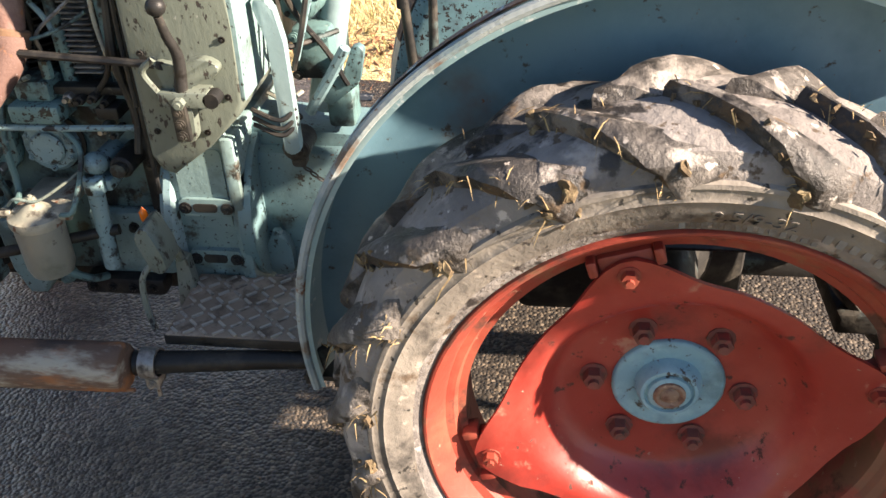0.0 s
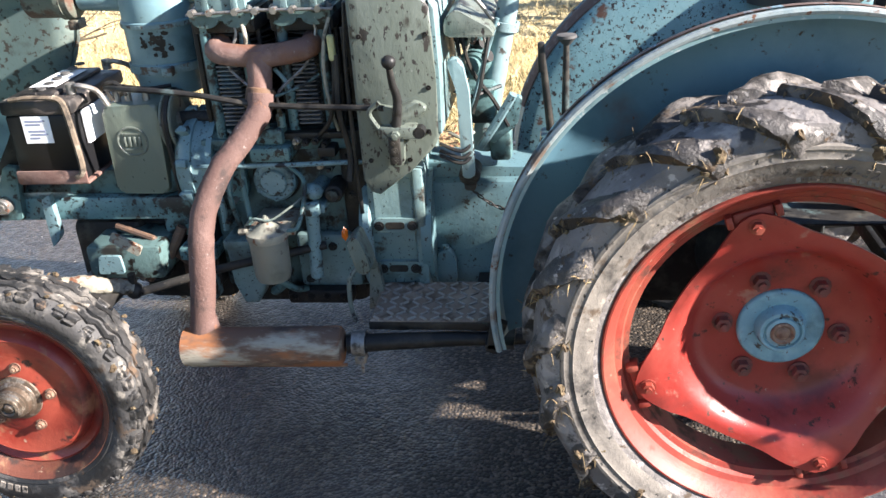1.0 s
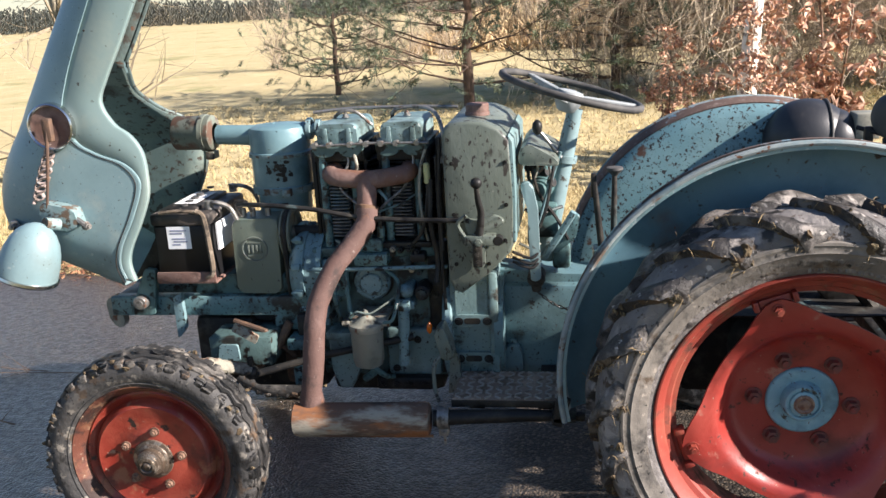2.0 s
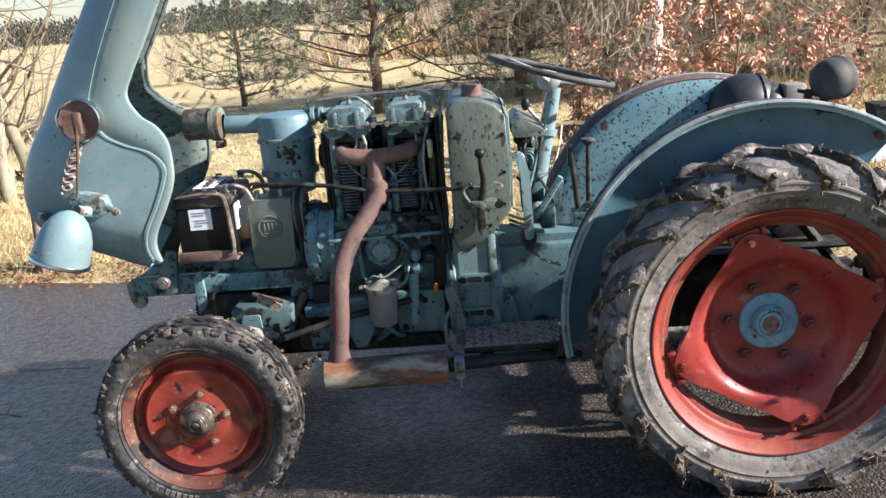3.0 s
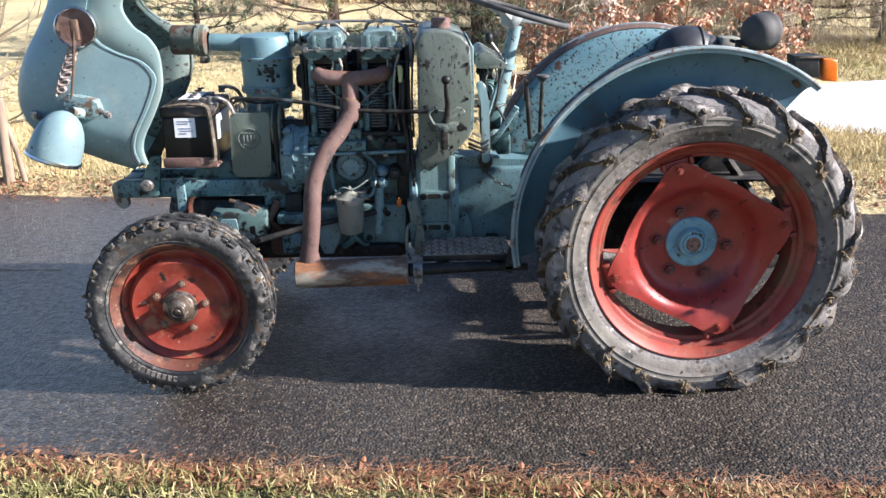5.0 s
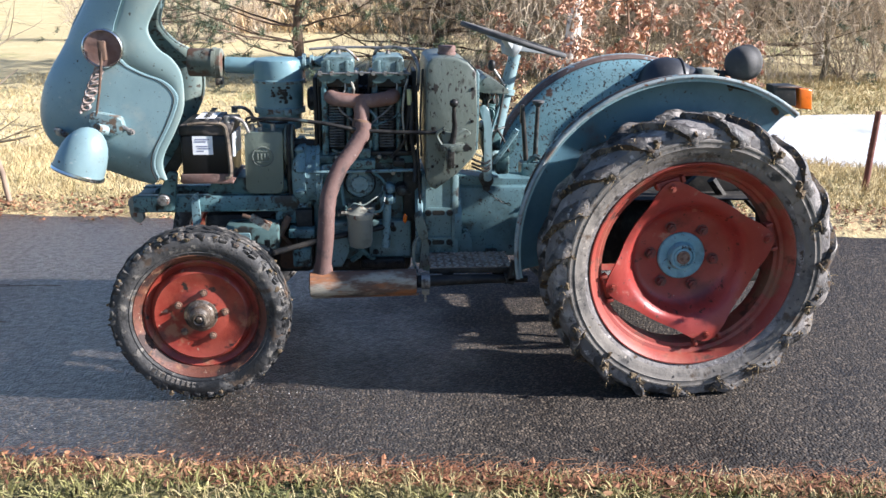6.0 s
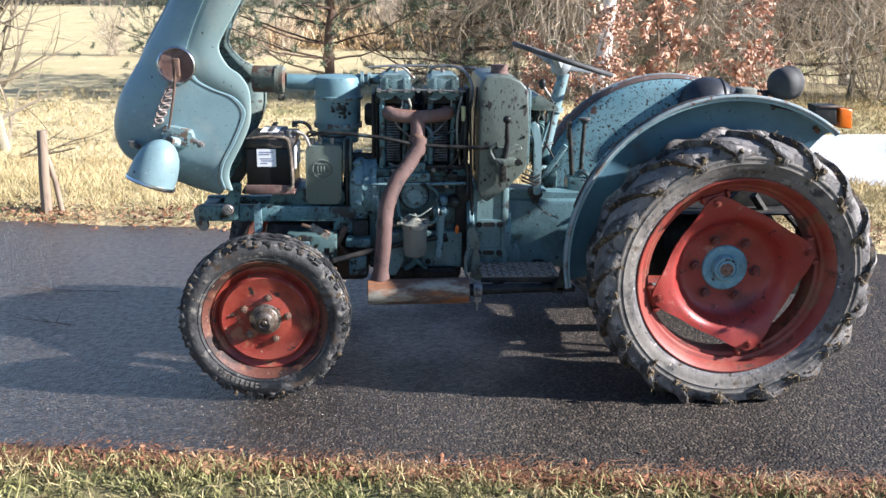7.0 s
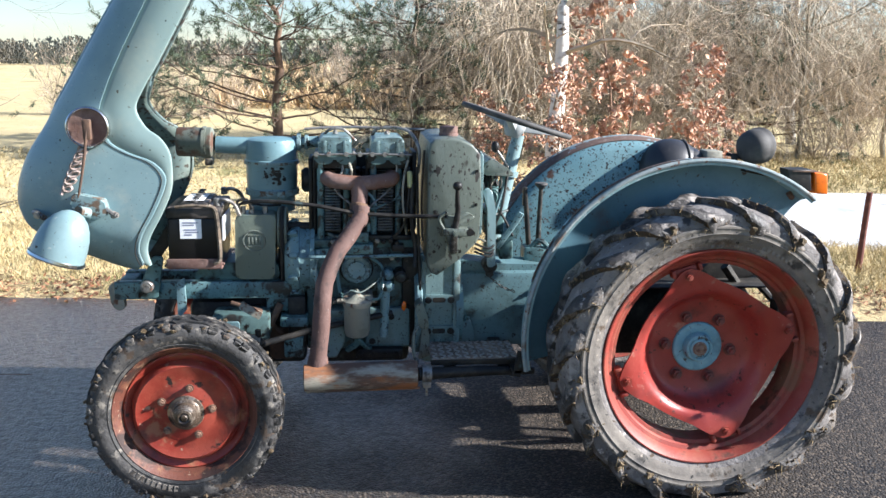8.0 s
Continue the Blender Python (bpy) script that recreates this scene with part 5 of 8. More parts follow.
# fenders: a shell round the tyre with a wall on the seat's side and a rounded shoulder between them
def fender(side):
    """side -1: over the near wheel; 1: over the far one."""
    fx, fz, R = 0.027, 0.609, 0.727
    outer, inner = YC + side * 0.55, YC + side * 0.435
    prof = [(outer + side * 0.001, R - 0.014), (outer + side * 0.002, R - 0.005), (outer, R), (outer - side * 0.012, R + 0.003), (outer - side * 0.05, R + 0.003), (inner + side * 0.045, R - 0.004), (inner + side * 0.022, R - 0.014), (inner + side * 0.006, R - 0.034), (inner, R - 0.06), (inner - side * 0.004, R - 0.11), (inner - side * 0.006, R - 0.22), (inner - side * 0.006, R - 0.36)]
    n = 56
    a0, a1 = radians(51.5), radians(191)

    def build(lo, hi, thick=0.004):
        bm = B()
        for off in (0.0, 1.0):
            rows = []
            for i in range(n + 1):
                a = a0 + (a1 - a0) * i / n
                row = []
                for k in range(lo, hi):
                    y, r = prof[k]
                    if off:
                        r, y = r - thick, y + (side * thick if k > 6 else 0)
                    row.append(bm.verts.new((fx + r * math.cos(a), y, fz + r * math.sin(a))))
                rows.append(row)
            for p, q in zip(rows, rows[1:]):
                for k in range(hi - lo - 1):
                    bm.faces.new((p[k], p[k + 1], q[k + 1], q[k]))
        return bm

    here = Matrix.Identity(4)
    shell = part("fender", build(0, 7), M["fender"], tractor, "curved light-blue fender with worn edge", here)
    # the near wall has a darker blue than the far one
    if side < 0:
        part("fender_side", build(6, 12), M["wallpaint"], shell, "dark-blue near fender wall stained brown", here)
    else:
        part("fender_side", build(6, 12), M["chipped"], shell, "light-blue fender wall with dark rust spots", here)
    bm = B()
    rows = [(fx + (R + 0.001) * math.cos(a0 + (a1 - a0) * i / 72), outer + side * 0.001, fz + (R + 0.001) * math.sin(a0 + (a1 - a0) * i / 72)) for i in range(73)]
    tube(bm, rows, 0.0095, 8)
    part("edge_bead", bm, M["edge"], shell, "whitish worn rolled edge", here)
    bm = B()
    for off in (0, 0.003):
        rws = []
        for i in range(33):
            a = radians(74) + radians(88) * i / 32
            rws.append([bm.verts.new((fx + (rr + off + 0.002) * math.cos(a), y, fz + (rr + off + 0.002) * math.sin(a))) for y, rr in ((outer - side * 0.03, R + 0.003), (outer - side * 0.05, R + 0.003), (inner + side * 0.045, R - 0.004), (inner + side * 0.022, R - 0.014))])
        for p, q in zip(rws, rws[1:]):
            for k in range(3):
                bm.faces.new((p[k], p[k + 1], q[k + 1], q[k]))
    part("shoulder", bm, M["chrusty"], shell, "rusted shoulder where paint has gone", here)
    return shell


near_fender = fender(-1)
fender(1)
bm = B()
slab(bm, [(-0.735, 0.415), (-0.705, 0.405), (-0.675, 0.50), (-0.715, 0.52)], -0.60, -0.575, 0.004)
box(bm, -0.735, -0.66, -0.60, -0.45, 0.425, 0.437)
part("fender_bracket", bm, M["dark"], tractor)

# rear axle, drawbar and hitch
bm = B()
lathe(bm, [(-0.46, 0.075), (-0.40, 0.085), (-0.22, 0.105), (-0.16, 0.15), (0.16, 0.15), (0.22, 0.105), (0.40, 0.085), (0.46, 0.075)], 24, (0, YC, REAR_Z))
box(bm, -0.30, 0.22, YC - 0.17, YC + 0.17, 0.40, 0.80, 0.03)
part("rear_axle", bm, M["dark"], tractor, "grimy rear axle housing", Matrix.Identity(4))
bm = B()
for s in (-1, 1):
    lathe(bm, [(s * 0.44, 0.06), (s * 0.50, 0.11), (s * 0.53, 0.12), (s * 0.575, 0.12), (s * 0.58, 0.0)], 24, (0.005, YC, REAR_Z))
part("axle_flange", bm, M["dark"], tractor, "", Matrix.Identity(4))
bm = B()
box(bm, -0.10, 0.62, YC - 0.05, YC + 0.05, 0.42, 0.47, 0.01)
box(bm, 0.30, 0.42, YC - 0.40, YC + 0.40, 0.53, 0.58, 0.01)
tube(bm, [(0.15, -0.48, 0.84), (0.40, -0.46, 0.50)], 0.02, 8)
tube(bm, [(0.15, 0.24, 0.84), (0.40, 0.26, 0.50)], 0.02, 8)
box(bm, 0.22, 0.34, YC - 0.22, YC - 0.10, 0.74, 0.86, 0.02)
box(bm, 0.18, 0.30, YC + 0.02, YC + 0.2, 0.70, 0.90, 0.02)
tube(bm, [(0.30, -0.30, 0.80), (0.46, -0.36, 0.62), (0.52, -0.38, 0.40)], 0.016, 8)
part("hitch", bm, M["dark"], tractor, "grimy rear hitch bars")
# links and lift arms added behind the wheel to shade the road patch ahead
for s in (-1, 1):
    bm = B()
    slab(bm, [(-0.02, 0.355), (0.02, 0.325), (0.62, 0.375), (0.64, 0.405), (0.60, 0.43), (0.02, 0.385)], YC + s * 0.36 - 0.014, YC + s * 0.36 + 0.014, 0.004)
    ball(bm, (0.66, YC + s * 0.36, 0.402), 0.034, (1, 0.8, 1), 2)
    part("lower_link", bm, M["dark"], tractor, "added grimy lower lift link with ball end, shading the road")
    bm = B()
    slab(bm, [(0.06, 0.80), (0.10, 0.745), (0.40, 0.79), (0.43, 0.83), (0.40, 0.855), (0.12, 0.85)], YC + s * 0.30 - 0.02, YC + s * 0.30 + 0.02, 0.006)
    rod(bm, (0.40, YC + s * 0.32, 0.82), (0.42, YC + s * 0.36, 0.40), 0.016, 10)
    rod(bm, (0.407, YC + s * 0.334, 0.68), (0.412, YC + s * 0.346, 0.56), 0.026, 10)
    part("lift_arm", bm, M["dark"], tractor, "added grimy lift arm and rod, shading the road")

for s in (-1, 1):
    bm = B()
    box(bm, -0.34, 0.40, min(YC + s * 0.17, YC + s * 0.47), max(YC + s * 0.17, YC + s * 0.47), 0.790, 0.797, 0.002)
    part("deck_plate", bm, M["dark"], tractor, "grimy deck plate beside the seat", Matrix.Identity(4))

# transmission housing between engine and axle
bm = B()
box(bm, -0.925, -0.20, -0.205, 0.005, 0.40, 0.745, 0.025)
slab(bm, [(-0.94, 0.80), (-0.70, 0.775), (-0.52, 0.75), (-0.30, 0.82), (-0.20, 0.82), (-0.20, 0.60), (-0.94, 0.60)], -0.17, -0.02, 0.02)
rod(bm, (-0.93, YC, 0.58), (-0.90, YC, 0.58), 0.21, 32)
for z in (0.47, 0.56, 0.65):
    bolt(bm, (-0.60, -0.205, z), r=0.010)
gearbox = part("gearbox", bm, M["gearpaint"], tractor, "blue cast gearbox housing")
bm = B()
slab(bm, rounded([(-1.075, 0.83), (-0.935, 0.83), (-0.915, 0.74), (-0.915, 0.44), (-0.935, 0.36), (-1.075, 0.36)], 0.02), -0.285, 0.085, 0.012)
box(bm, -0.945, -0.915, -0.300, 0.10, 0.37, 0.82, 0.006)
clutch = part("clutch_housing", bm, M["casting"], tractor, "green-blue clutch housing with oily covers")
for nm, z in (("hatch", 0.645), ("hatch", 0.505)):
    bm = B()
    slab(bm, rounded([(-1.064, z - 0.022), (-0.936, z - 0.022), (-0.936, z + 0.022), (-1.064, z + 0.022)], 0.02), -0.300, -0.284)
    hatch = part(nm, bm, M["casting"], clutch)
    bm = B()
    slab(bm, rounded([(-1.03, z - 0.011), (-0.975, z - 0.011), (-0.975, z + 0.011), (-1.03, z + 0.011)], 0.01), -0.3025, -0.300)
    part("slot", bm, M["black"], hatch)
    for x in (-1.048, -0.953):
        bm = B()
        bolt(bm, (x, -0.300, z), r=0.011)
        part("bolt", bm, M["dark"], hatch)
bm = B()
slab(bm, rounded([(-1.058, 0.585), (-0.95, 0.585), (-0.95, 0.79), (-1.058, 0.79)], 0.015), -0.290, -0.28)
part("cover_panel", bm, M["casting"], clutch)
bm = B()
lathe(bm, [(0.0, 0.215), (0.012, 0.225), (0.028, 0.225), (0.034, 0.215), (0.034, 0.10)], 40, (-1.105, YC, 0.58), (1, 0, 0))
part("flywheel_flange", bm, M["pale"], tractor, "round blue bell housing flange")
bm = B()
slab(bm, [(-0.905 + x, z) for x, z in rounded([(0, 0.415), (0.062, 0.415), (0.062, 0.49), (0.045, 0.53), (0.017, 0.53), (0, 0.49)], 0.018)], -0.232, -0.20, 0.008)
ball(bm, (-0.874, -0.222, 0.535), 0.014, (1, 1, 0.8), 1)
part("filler_cover", bm, M["gearpaint"], gearbox)
bm = B()
box(bm, -0.755, -0.675, 0.0, 0.04, 0.765, 0.768, m=None)
part("name_plate", bm, M["nameplate"], gearbox, "small dark riveted plate")

# engine block and its fittings
bm = B()
box(bm, -1.555, -1.10, -0.225, 0.06, 0.40, 0.915, 0.018)
block = part("engine_block", bm, M["oilyblock"], tractor, "oily green-blue engine crankcase")
bm = B()
box(bm, -1.53, -1.12, -0.21, 0.03, 0.33, 0.42, 0.03)
part("oil_pan", bm, M["dark"], block, "black oily sump pan")
bm = B()
slab(bm, [(-1.50, 0.60), (-1.39, 0.60), (-1.395, 0.47), (-1.43, 0.40), (-1.47, 0.40), (-1.495, 0.47)], -0.33, -0.22, 0.012)
box(bm, -1.505, -1.385, -0.335, -0.225, 0.585, 0.615, 0.006)
part("pump_case", bm, M["casting"], block, "tapered green-blue casting")
bm = B()
box(bm, -1.155, -1.085, -0.245, -0.20, 0.42, 0.92, 0.01)
part("rear_flange", bm, M["black"], block)
bm = B()
box(bm, -1.55, -1.11, -0.25, -0.22, 0.865, 0.90, 0.006)
part("top_flange", bm, M["teal"], block)
bm = B()
box(bm, -1.31, -1.12, -0.262, -0.22, 0.42, 0.60, 0.015)
part("side_cover", bm, M["casting"], block)
bm = B()
box(bm, -1.35, -1.15, -0.29, -0.23, 0.375, 0.425, 0.012)
for x in (-1.33, -1.28, -1.23, -1.18):
    bolt(bm, (x, -0.29, 0.40), r=0.010)
part("sump_flange", bm, M["black"], block, "black oily sump flange")
for x, z in ((-1.51, 0.83), (-1.51, 0.70), (-1.13, 0.84), (-1.13, 0.72), (-1.13, 0.60), (-1.45, 0.88), (-1.36, 0.88), (-1.27, 0.88), (-1.19, 0.88), (-1.20, 0.56), (-1.28, 0.45)):
    bm = B()
    bolt(bm, (x, -0.245 if x == -1.13 else -0.25 if z > 0.86 else -0.262 if z < 0.6 else -0.235, z), r=0.010, h=0.012)
    part("block_bolt", bm, M["dark"], block)
# injection pump with round cover
bm = B()
rod(bm, (-1.345, -0.22, 0.775), (-1.345, -0.272, 0.775), 0.062, 28, bev=0.008)
rod(bm, (-1.345, -0.272, 0.775), (-1.345, -0.284, 0.775), 0.040, 24, bev=0.004)
for k in range(6):
    a = radians(30 + 60 * k)
    bolt(bm, (-1.345 + 0.052 * math.cos(a), -0.272, 0.775 + 0.052 * math.sin(a)), r=0.006, h=0.006)
part("round_cover", bm, M["pale"], block, "round pale-blue timing cover")
bm = B()
box(bm, -1.392, -1.276, -0.31, -0.22, 0.850, 0.895, 0.010)
box(bm, -1.375, -1.295, -0.29, -0.22, 0.895, 0.945, 0.010)
for x in (-1.37, -1.30):
    rod(bm, (x, -0.265, 0.945), (x, -0.265, 0.985), 0.013, 8)
    rod(bm, (x, -0.265, 0.985), (x, -0.265, 1.005), 0.008, 8)
pump = part("injection_pump", bm, M["blue"], tractor, "blue injection pump with pipe unions")
bm = B()
for x, c in ((-1.37, -1.43), (-1.30, -1.21)):
    tube(bm, [(x, -0.265, 1.0), (x + 0.01, -0.275, 1.05), (c, -0.25, 1.12), (c + 0.03, -0.235, 1.20), (c + 0.02, -0.23, 1.24)], 0.0045, 6, smooth=6)
part("fuel_pipe", bm, M["steel"], pump, "thin steel injection pipes")
# fuel filter
bm = B()
lathe(bm, [(0.0, 0.0), (0.002, 0.030), (0.010, 0.046), (0.03, 0.052), (0.135, 0.054), (0.140, 0.054), (0.140, 0.0)], 28, (-1.345, -0.395, 0.52), (0, 0, 1))
filt = part("filter_bowl", bm, M["bowl"], tractor, "milky grey fuel filter bowl")
bm = B()
lathe(bm, [(0.0, 0.056), (0.012, 0.060), (0.024, 0.058), (0.030, 0.040), (0.045, 0.022), (0.052, 0.010), (0.06, 0.0)], 24, (-1.345, -0.395, 0.658), (0, 0, 1))
box(bm, -1.40, -1.28, -0.40, -0.24, 0.672, 0.690, 0.006)
rod(bm, (-1.40, -0.395, 0.68), (-1.425, -0.395, 0.68), 0.011, 8)
rod(bm, (-1.29, -0.395, 0.68), (-1.265, -0.395, 0.68), 0.011, 8)
bolt(bm, (-1.345, -0.395, 0.715), (0, 0, 1), 0.009)
part("filter_head", bm, M["cream"], filt, "pale worn filter head")
# oil filler neck
bm = B()
tube(bm, [(-1.236, -0.335, 0.50), (-1.226, -0.335, 0.735)], 0.019, 14)
rod(bm, (-1.226, -0.335, 0.70), (-1.225, -0.335, 0.745), 0.024, 14, bev=0.005)
ball(bm, (-1.222, -0.315, 0.765), 0.030, (1, 1, 0.9), 2)
tube(bm, [(-1.222, -0.31, 0.76), (-1.215, -0.22, 0.76)], 0.022, 10)
box(bm, -1.26, -1.19, -0.33, -0.22, 0.70, 0.73, 0.008)
part("oil_filler", bm, M["pale"], tractor, "pale-blue oil filler pipe")
bm = B()
rod(bm, (-1.165, -0.22, 0.755), (-1.165, -0.32, 0.755), 0.026, 14, bev=0.005)
rod(bm, (-1.165, -0.32, 0.755), (-1.165, -0.335, 0.755), 0.018, 8)
part("oil_plug", bm, M["dark"], tractor)
# horizontal pipes and drain pipes
bm = B()
tube(bm, [(-1.56, -0.30, 0.838), (-1.30, -0.305, 0.842), (-1.075, -0.30, 0.846)], 0.0075, 8, smooth=4)
part("oil_pipe", bm, M["pale"], tractor, "pale oil pipe along the block")
bm = B()
tube(bm, [(-1.42, -0.27, 0.90), (-1.425, -0.30, 0.80), (-1.415, -0.32, 0.70), (-1.40, -0.36, 0.685)], 0.008, 8, smooth=6)
part("drain_pipe", bm, M["teal"], tractor)
bm = B()
tube(bm, [(-1.46, -0.27, 0.84), (-1.47, -0.30, 0.74), (-1.45, -0.30, 0.63)], 0.008, 8, smooth=6)
part("drain_pipe", bm, M["teal"], tractor)
bm = B()
tube(bm, [(-1.285, -0.40, 0.68), (-1.25, -0.40, 0.70), (-1.24, -0.33, 0.80), (-1.29, -0.29, 0.84)], 0.006, 8, smooth=6)
part("drain_pipe", bm, M["teal"], tractor)
bm = B()
tube(bm, [(-1.345, -0.36, 0.52), (-1.345, -0.33, 0.47), (-1.385, -0.30, 0.43)], 0.014, 8, smooth=5)
tube(bm, [(-1.345, -0.36, 0.50), (-1.31, -0.32, 0.45), (-1.29, -0.28, 0.43)], 0.010, 8, smooth=5)
part("drain_pipe", bm, M["teal"], tractor)
bm = B()
tube(bm, [(-1.118, -0.29, 1.15), (-1.122, -0.31, 1.0), (-1.105, -0.31, 0.88), (-1.110, -0.33, 0.80)], 0.009, 8, smooth=6)
tube(bm, [(-1.10, -0.27, 1.22), (-1.095, -0.30, 1.0), (-1.085, -0.33, 0.70)], 0.006, 8, smooth=6)
tube(bm, [(-1.14, -0.25, 1.24), (-1.13, -0.28, 1.12), (-1.15, -0.29, 0.98), (-1.20, -0.27, 0.91)], 0.006, 8, smooth=6)
part("black_hose", bm, M["black"], tractor, "black greasy hoses")
bm = B()
ball(bm, (-1.15, -0.30, 0.62), 0.016, (0.7, 0.7, 1.5), 1)
part("orange_cap", bm, M["orange"], tractor, "small faded orange cap")

bm = B()
lathe(bm, [(0.0, 0.055), (0.0, 0.071), (-0.006, 0.071), (-0.008, 0.060)], 32, (-1.345, -0.236, 0.775), (0, 1, 0))
part("cover_gasket", bm, M["black"], block, "black oily gasket ring")
for pts, r, mat, note in (
        ([(-1.135, -0.255, 1.245), (-1.150, -0.275, 1.19), (-1.158, -0.285, 1.10), (-1.150, -0.285, 1.0), (-1.140, -0.27, 0.93)], 0.005, "cream", "thin pale leak pipe"),
        ([(-1.170, -0.29, 1.10), (-1.22, -0.30, 1.07), (-1.29, -0.30, 1.045), (-1.33, -0.28, 1.04)], 0.004, "teal", "thin bent pipe"),
        ([(-1.30, -0.26, 1.11), (-1.275, -0.265, 1.08), (-1.262, -0.262, 1.04)], 0.006, "pale", "short pale hose"),
        ([(-1.375, -0.245, 1.235), (-1.365, -0.265, 1.20), (-1.372, -0.262, 1.16)], 0.006, "cream", "short pale hose"),
        ([(-1.46, -0.25, 0.93), (-1.42, -0.275, 0.92), (-1.375, -0.28, 0.935), (-1.33, -0.29, 0.955)], 0.006, "olive", "braided fuel line"),
        ([(-1.40, -0.40, 0.70), (-1.37, -0.41, 0.725), (-1.33, -0.40, 0.715), (-1.28, -0.37, 0.74), (-1.24, -0.33, 0.765)], 0.0035, "olive", "bent brass fuel line"),
        ([(-1.50, -0.26, 0.86), (-1.515, -0.28, 0.78), (-1.505, -0.28, 0.70), (-1.515, -0.26, 0.62)], 0.010, "pale", "pale drain pipe")):
    bm = B()
    tube(bm, pts, r, 8, smooth=5)
    part("pipe", bm, M[mat], tractor, note)
bm = B()
rod(bm, (-1.128, -0.29, 1.135), (-1.130, -0.285, 1.205), 0.0105, 12, bev=0.004)
part("fuel_bulb", bm, M["yellowed"], tractor, "yellowed plastic fuel bulb")
for x, z in ((-1.375, 0.885), (-1.345, 0.885), (-1.31, 0.885), (-1.26, 0.905), (-1.235, 0.90), (-1.205, 0.905), (-1.18, 0.895), (-1.44, 0.90), (-1.47, 0.76), (-1.47, 0.72), (-1.44, 0.64), (-1.49, 0.66), (-1.20, 0.83), (-1.175, 0.82)):
    bm = B()
    rod(bm, (x, -0.24, z), (x, -0.29, z), 0.011, 6, bev=0.002)
    rod(bm, (x, -0.29, z), (x, -0.302, z), 0.006, 8)
    part("union_nut", bm, M["dark"] if int(x * 1000) % 3 else M["steel"], block)
bm = B()
slab(bm, rounded([(-1.52, 0.86), (-1.43, 0.87), (-1.43, 0.73), (-1.46, 0.70), (-1.52, 0.70)], 0.015), -0.262, -0.23, 0.006)
part("front_cover", bm, M["blue"], block)
bm = B()
box(bm, -1.32, -1.13, -0.27, -0.235, 0.905, 0.925, 0.004)
box(bm, -1.20, -1.15, -0.30, -0.23, 0.86, 0.89, 0.006)
part("pump_rail", bm, M["black"], block)

# two finned cylinders with their covers
for cx in (-1.43, -1.215):
    bm = B()
    rod(bm, (cx, YC, 0.90), (cx, YC, 1.235), 0.070, 28)
    barrel = part("cylinder", bm, M["dark"], tractor, "dark finned air-cooled cylinder")
    for k in range(18):
        bm = B()
        z = 0.925 + 0.0155 * k
        lathe(bm, [(z, 0.070), (z, 0.104), (z + 0.005, 0.104), (z + 0.005, 0.070)], 36, (cx, YC, 0), (0, 0, 1))
        part("fin", bm, M["dark"], barrel)
    bm = B()
    rod(bm, (cx - 0.010, -0.205, 0.94), (cx - 0.010, -0.205, 1.16), 0.013, 10)
    part("pushrod_sleeve", bm, M["dark"], barrel)
    for i in range(19):
        bm = B()
        z = 0.938 + 0.0122 * i
        box(bm, cx - 0.042, cx + 0.020, -0.236, -0.12, z, z + 0.0042, 0.001)
        part("sleeve_fin", bm, M["fin"], barrel, "grey metal fin")
    for dx, yy in ((-0.060, -0.225), (0.045, -0.215)):
        bm = B()
        tube(bm, [(cx + dx, yy, 0.90), (cx + dx, yy, 1.235)], 0.0145, 12)
        part("pushrod_tube", bm, M["blue"], barrel, "blue pushrod tube")
    bm = B()
    for dx in (-0.085, 0.02, 0.078):
        tube(bm, [(cx + dx, -0.19, 0.90), (cx + dx, -0.19, 1.24)], 0.007, 8)
    part("stud", bm, M["dark"], barrel)
    bm = B()
    box(bm, cx - 0.088, cx + 0.086, -0.235, 0.045, 1.205, 1.248, 0.008)
    for dx in (-0.075, -0.03, 0.03, 0.07):
        bolt(bm, (cx + dx, -0.235, 1.232), r=0.008, h=0.012)
    head = part("cylinder_head", bm, M["dark"], barrel, "grimy cylinder head")
    bm = B()
    slab(bm, rounded([(cx - 0.070, 1.262), (cx + 0.068, 1.262), (cx + 0.066, 1.325), (cx + 0.050, 1.336), (cx - 0.052, 1.336), (cx - 0.068, 1.325)], 0.010), -0.236, 0.035, 0.009)
    for dx in (-0.040, 0.040):
        slab(bm, rounded([(cx + dx - 0.009, 1.264), (cx + dx + 0.009, 1.264), (cx + dx + 0.006, 1.322), (cx + dx - 0.006, 1.322)], 0.003), -0.245, -0.230, 0.002)
    slab(bm, rounded([(cx - 0.030, 1.268), (cx + 0.030, 1.268), (cx + 0.028, 1.318), (cx - 0.028, 1.318)], 0.004), -0.239, -0.230, 0.002)
    cover = part("valve_cover", bm, M["casting"], barrel, "grey-blue ribbed valve cover")
    bm = B()
    scallop = [(cx - 0.086, 1.264), (cx + 0.084, 1.264), (cx + 0.084, 1.244)]
    for mid in (0.042, -0.044):
        scallop += [(cx + mid + 0.036 * math.cos(math.pi * k / 8), 1.244 - 0.020 * math.sin(math.pi * k / 8)) for k in range(9)]
    scallop += [(cx - 0.086, 1.244)]
    slab(bm, scallop, -0.252, 0.045)
    part("cover_flange", bm, M["oilyblock"], barrel, "oily blue-grey scalloped cover flange")
    for dx, yy, zz in ((-0.076, -0.225, 1.262), (0.074, -0.225, 1.262), (0.0, YC, 1.334)):
        bm = B()
        bolt(bm, (cx + dx, yy, zz), (0, 0, 1), 0.010, 0.012)
        part("cover_nut", bm, M["steel"], barrel)
bm = B()
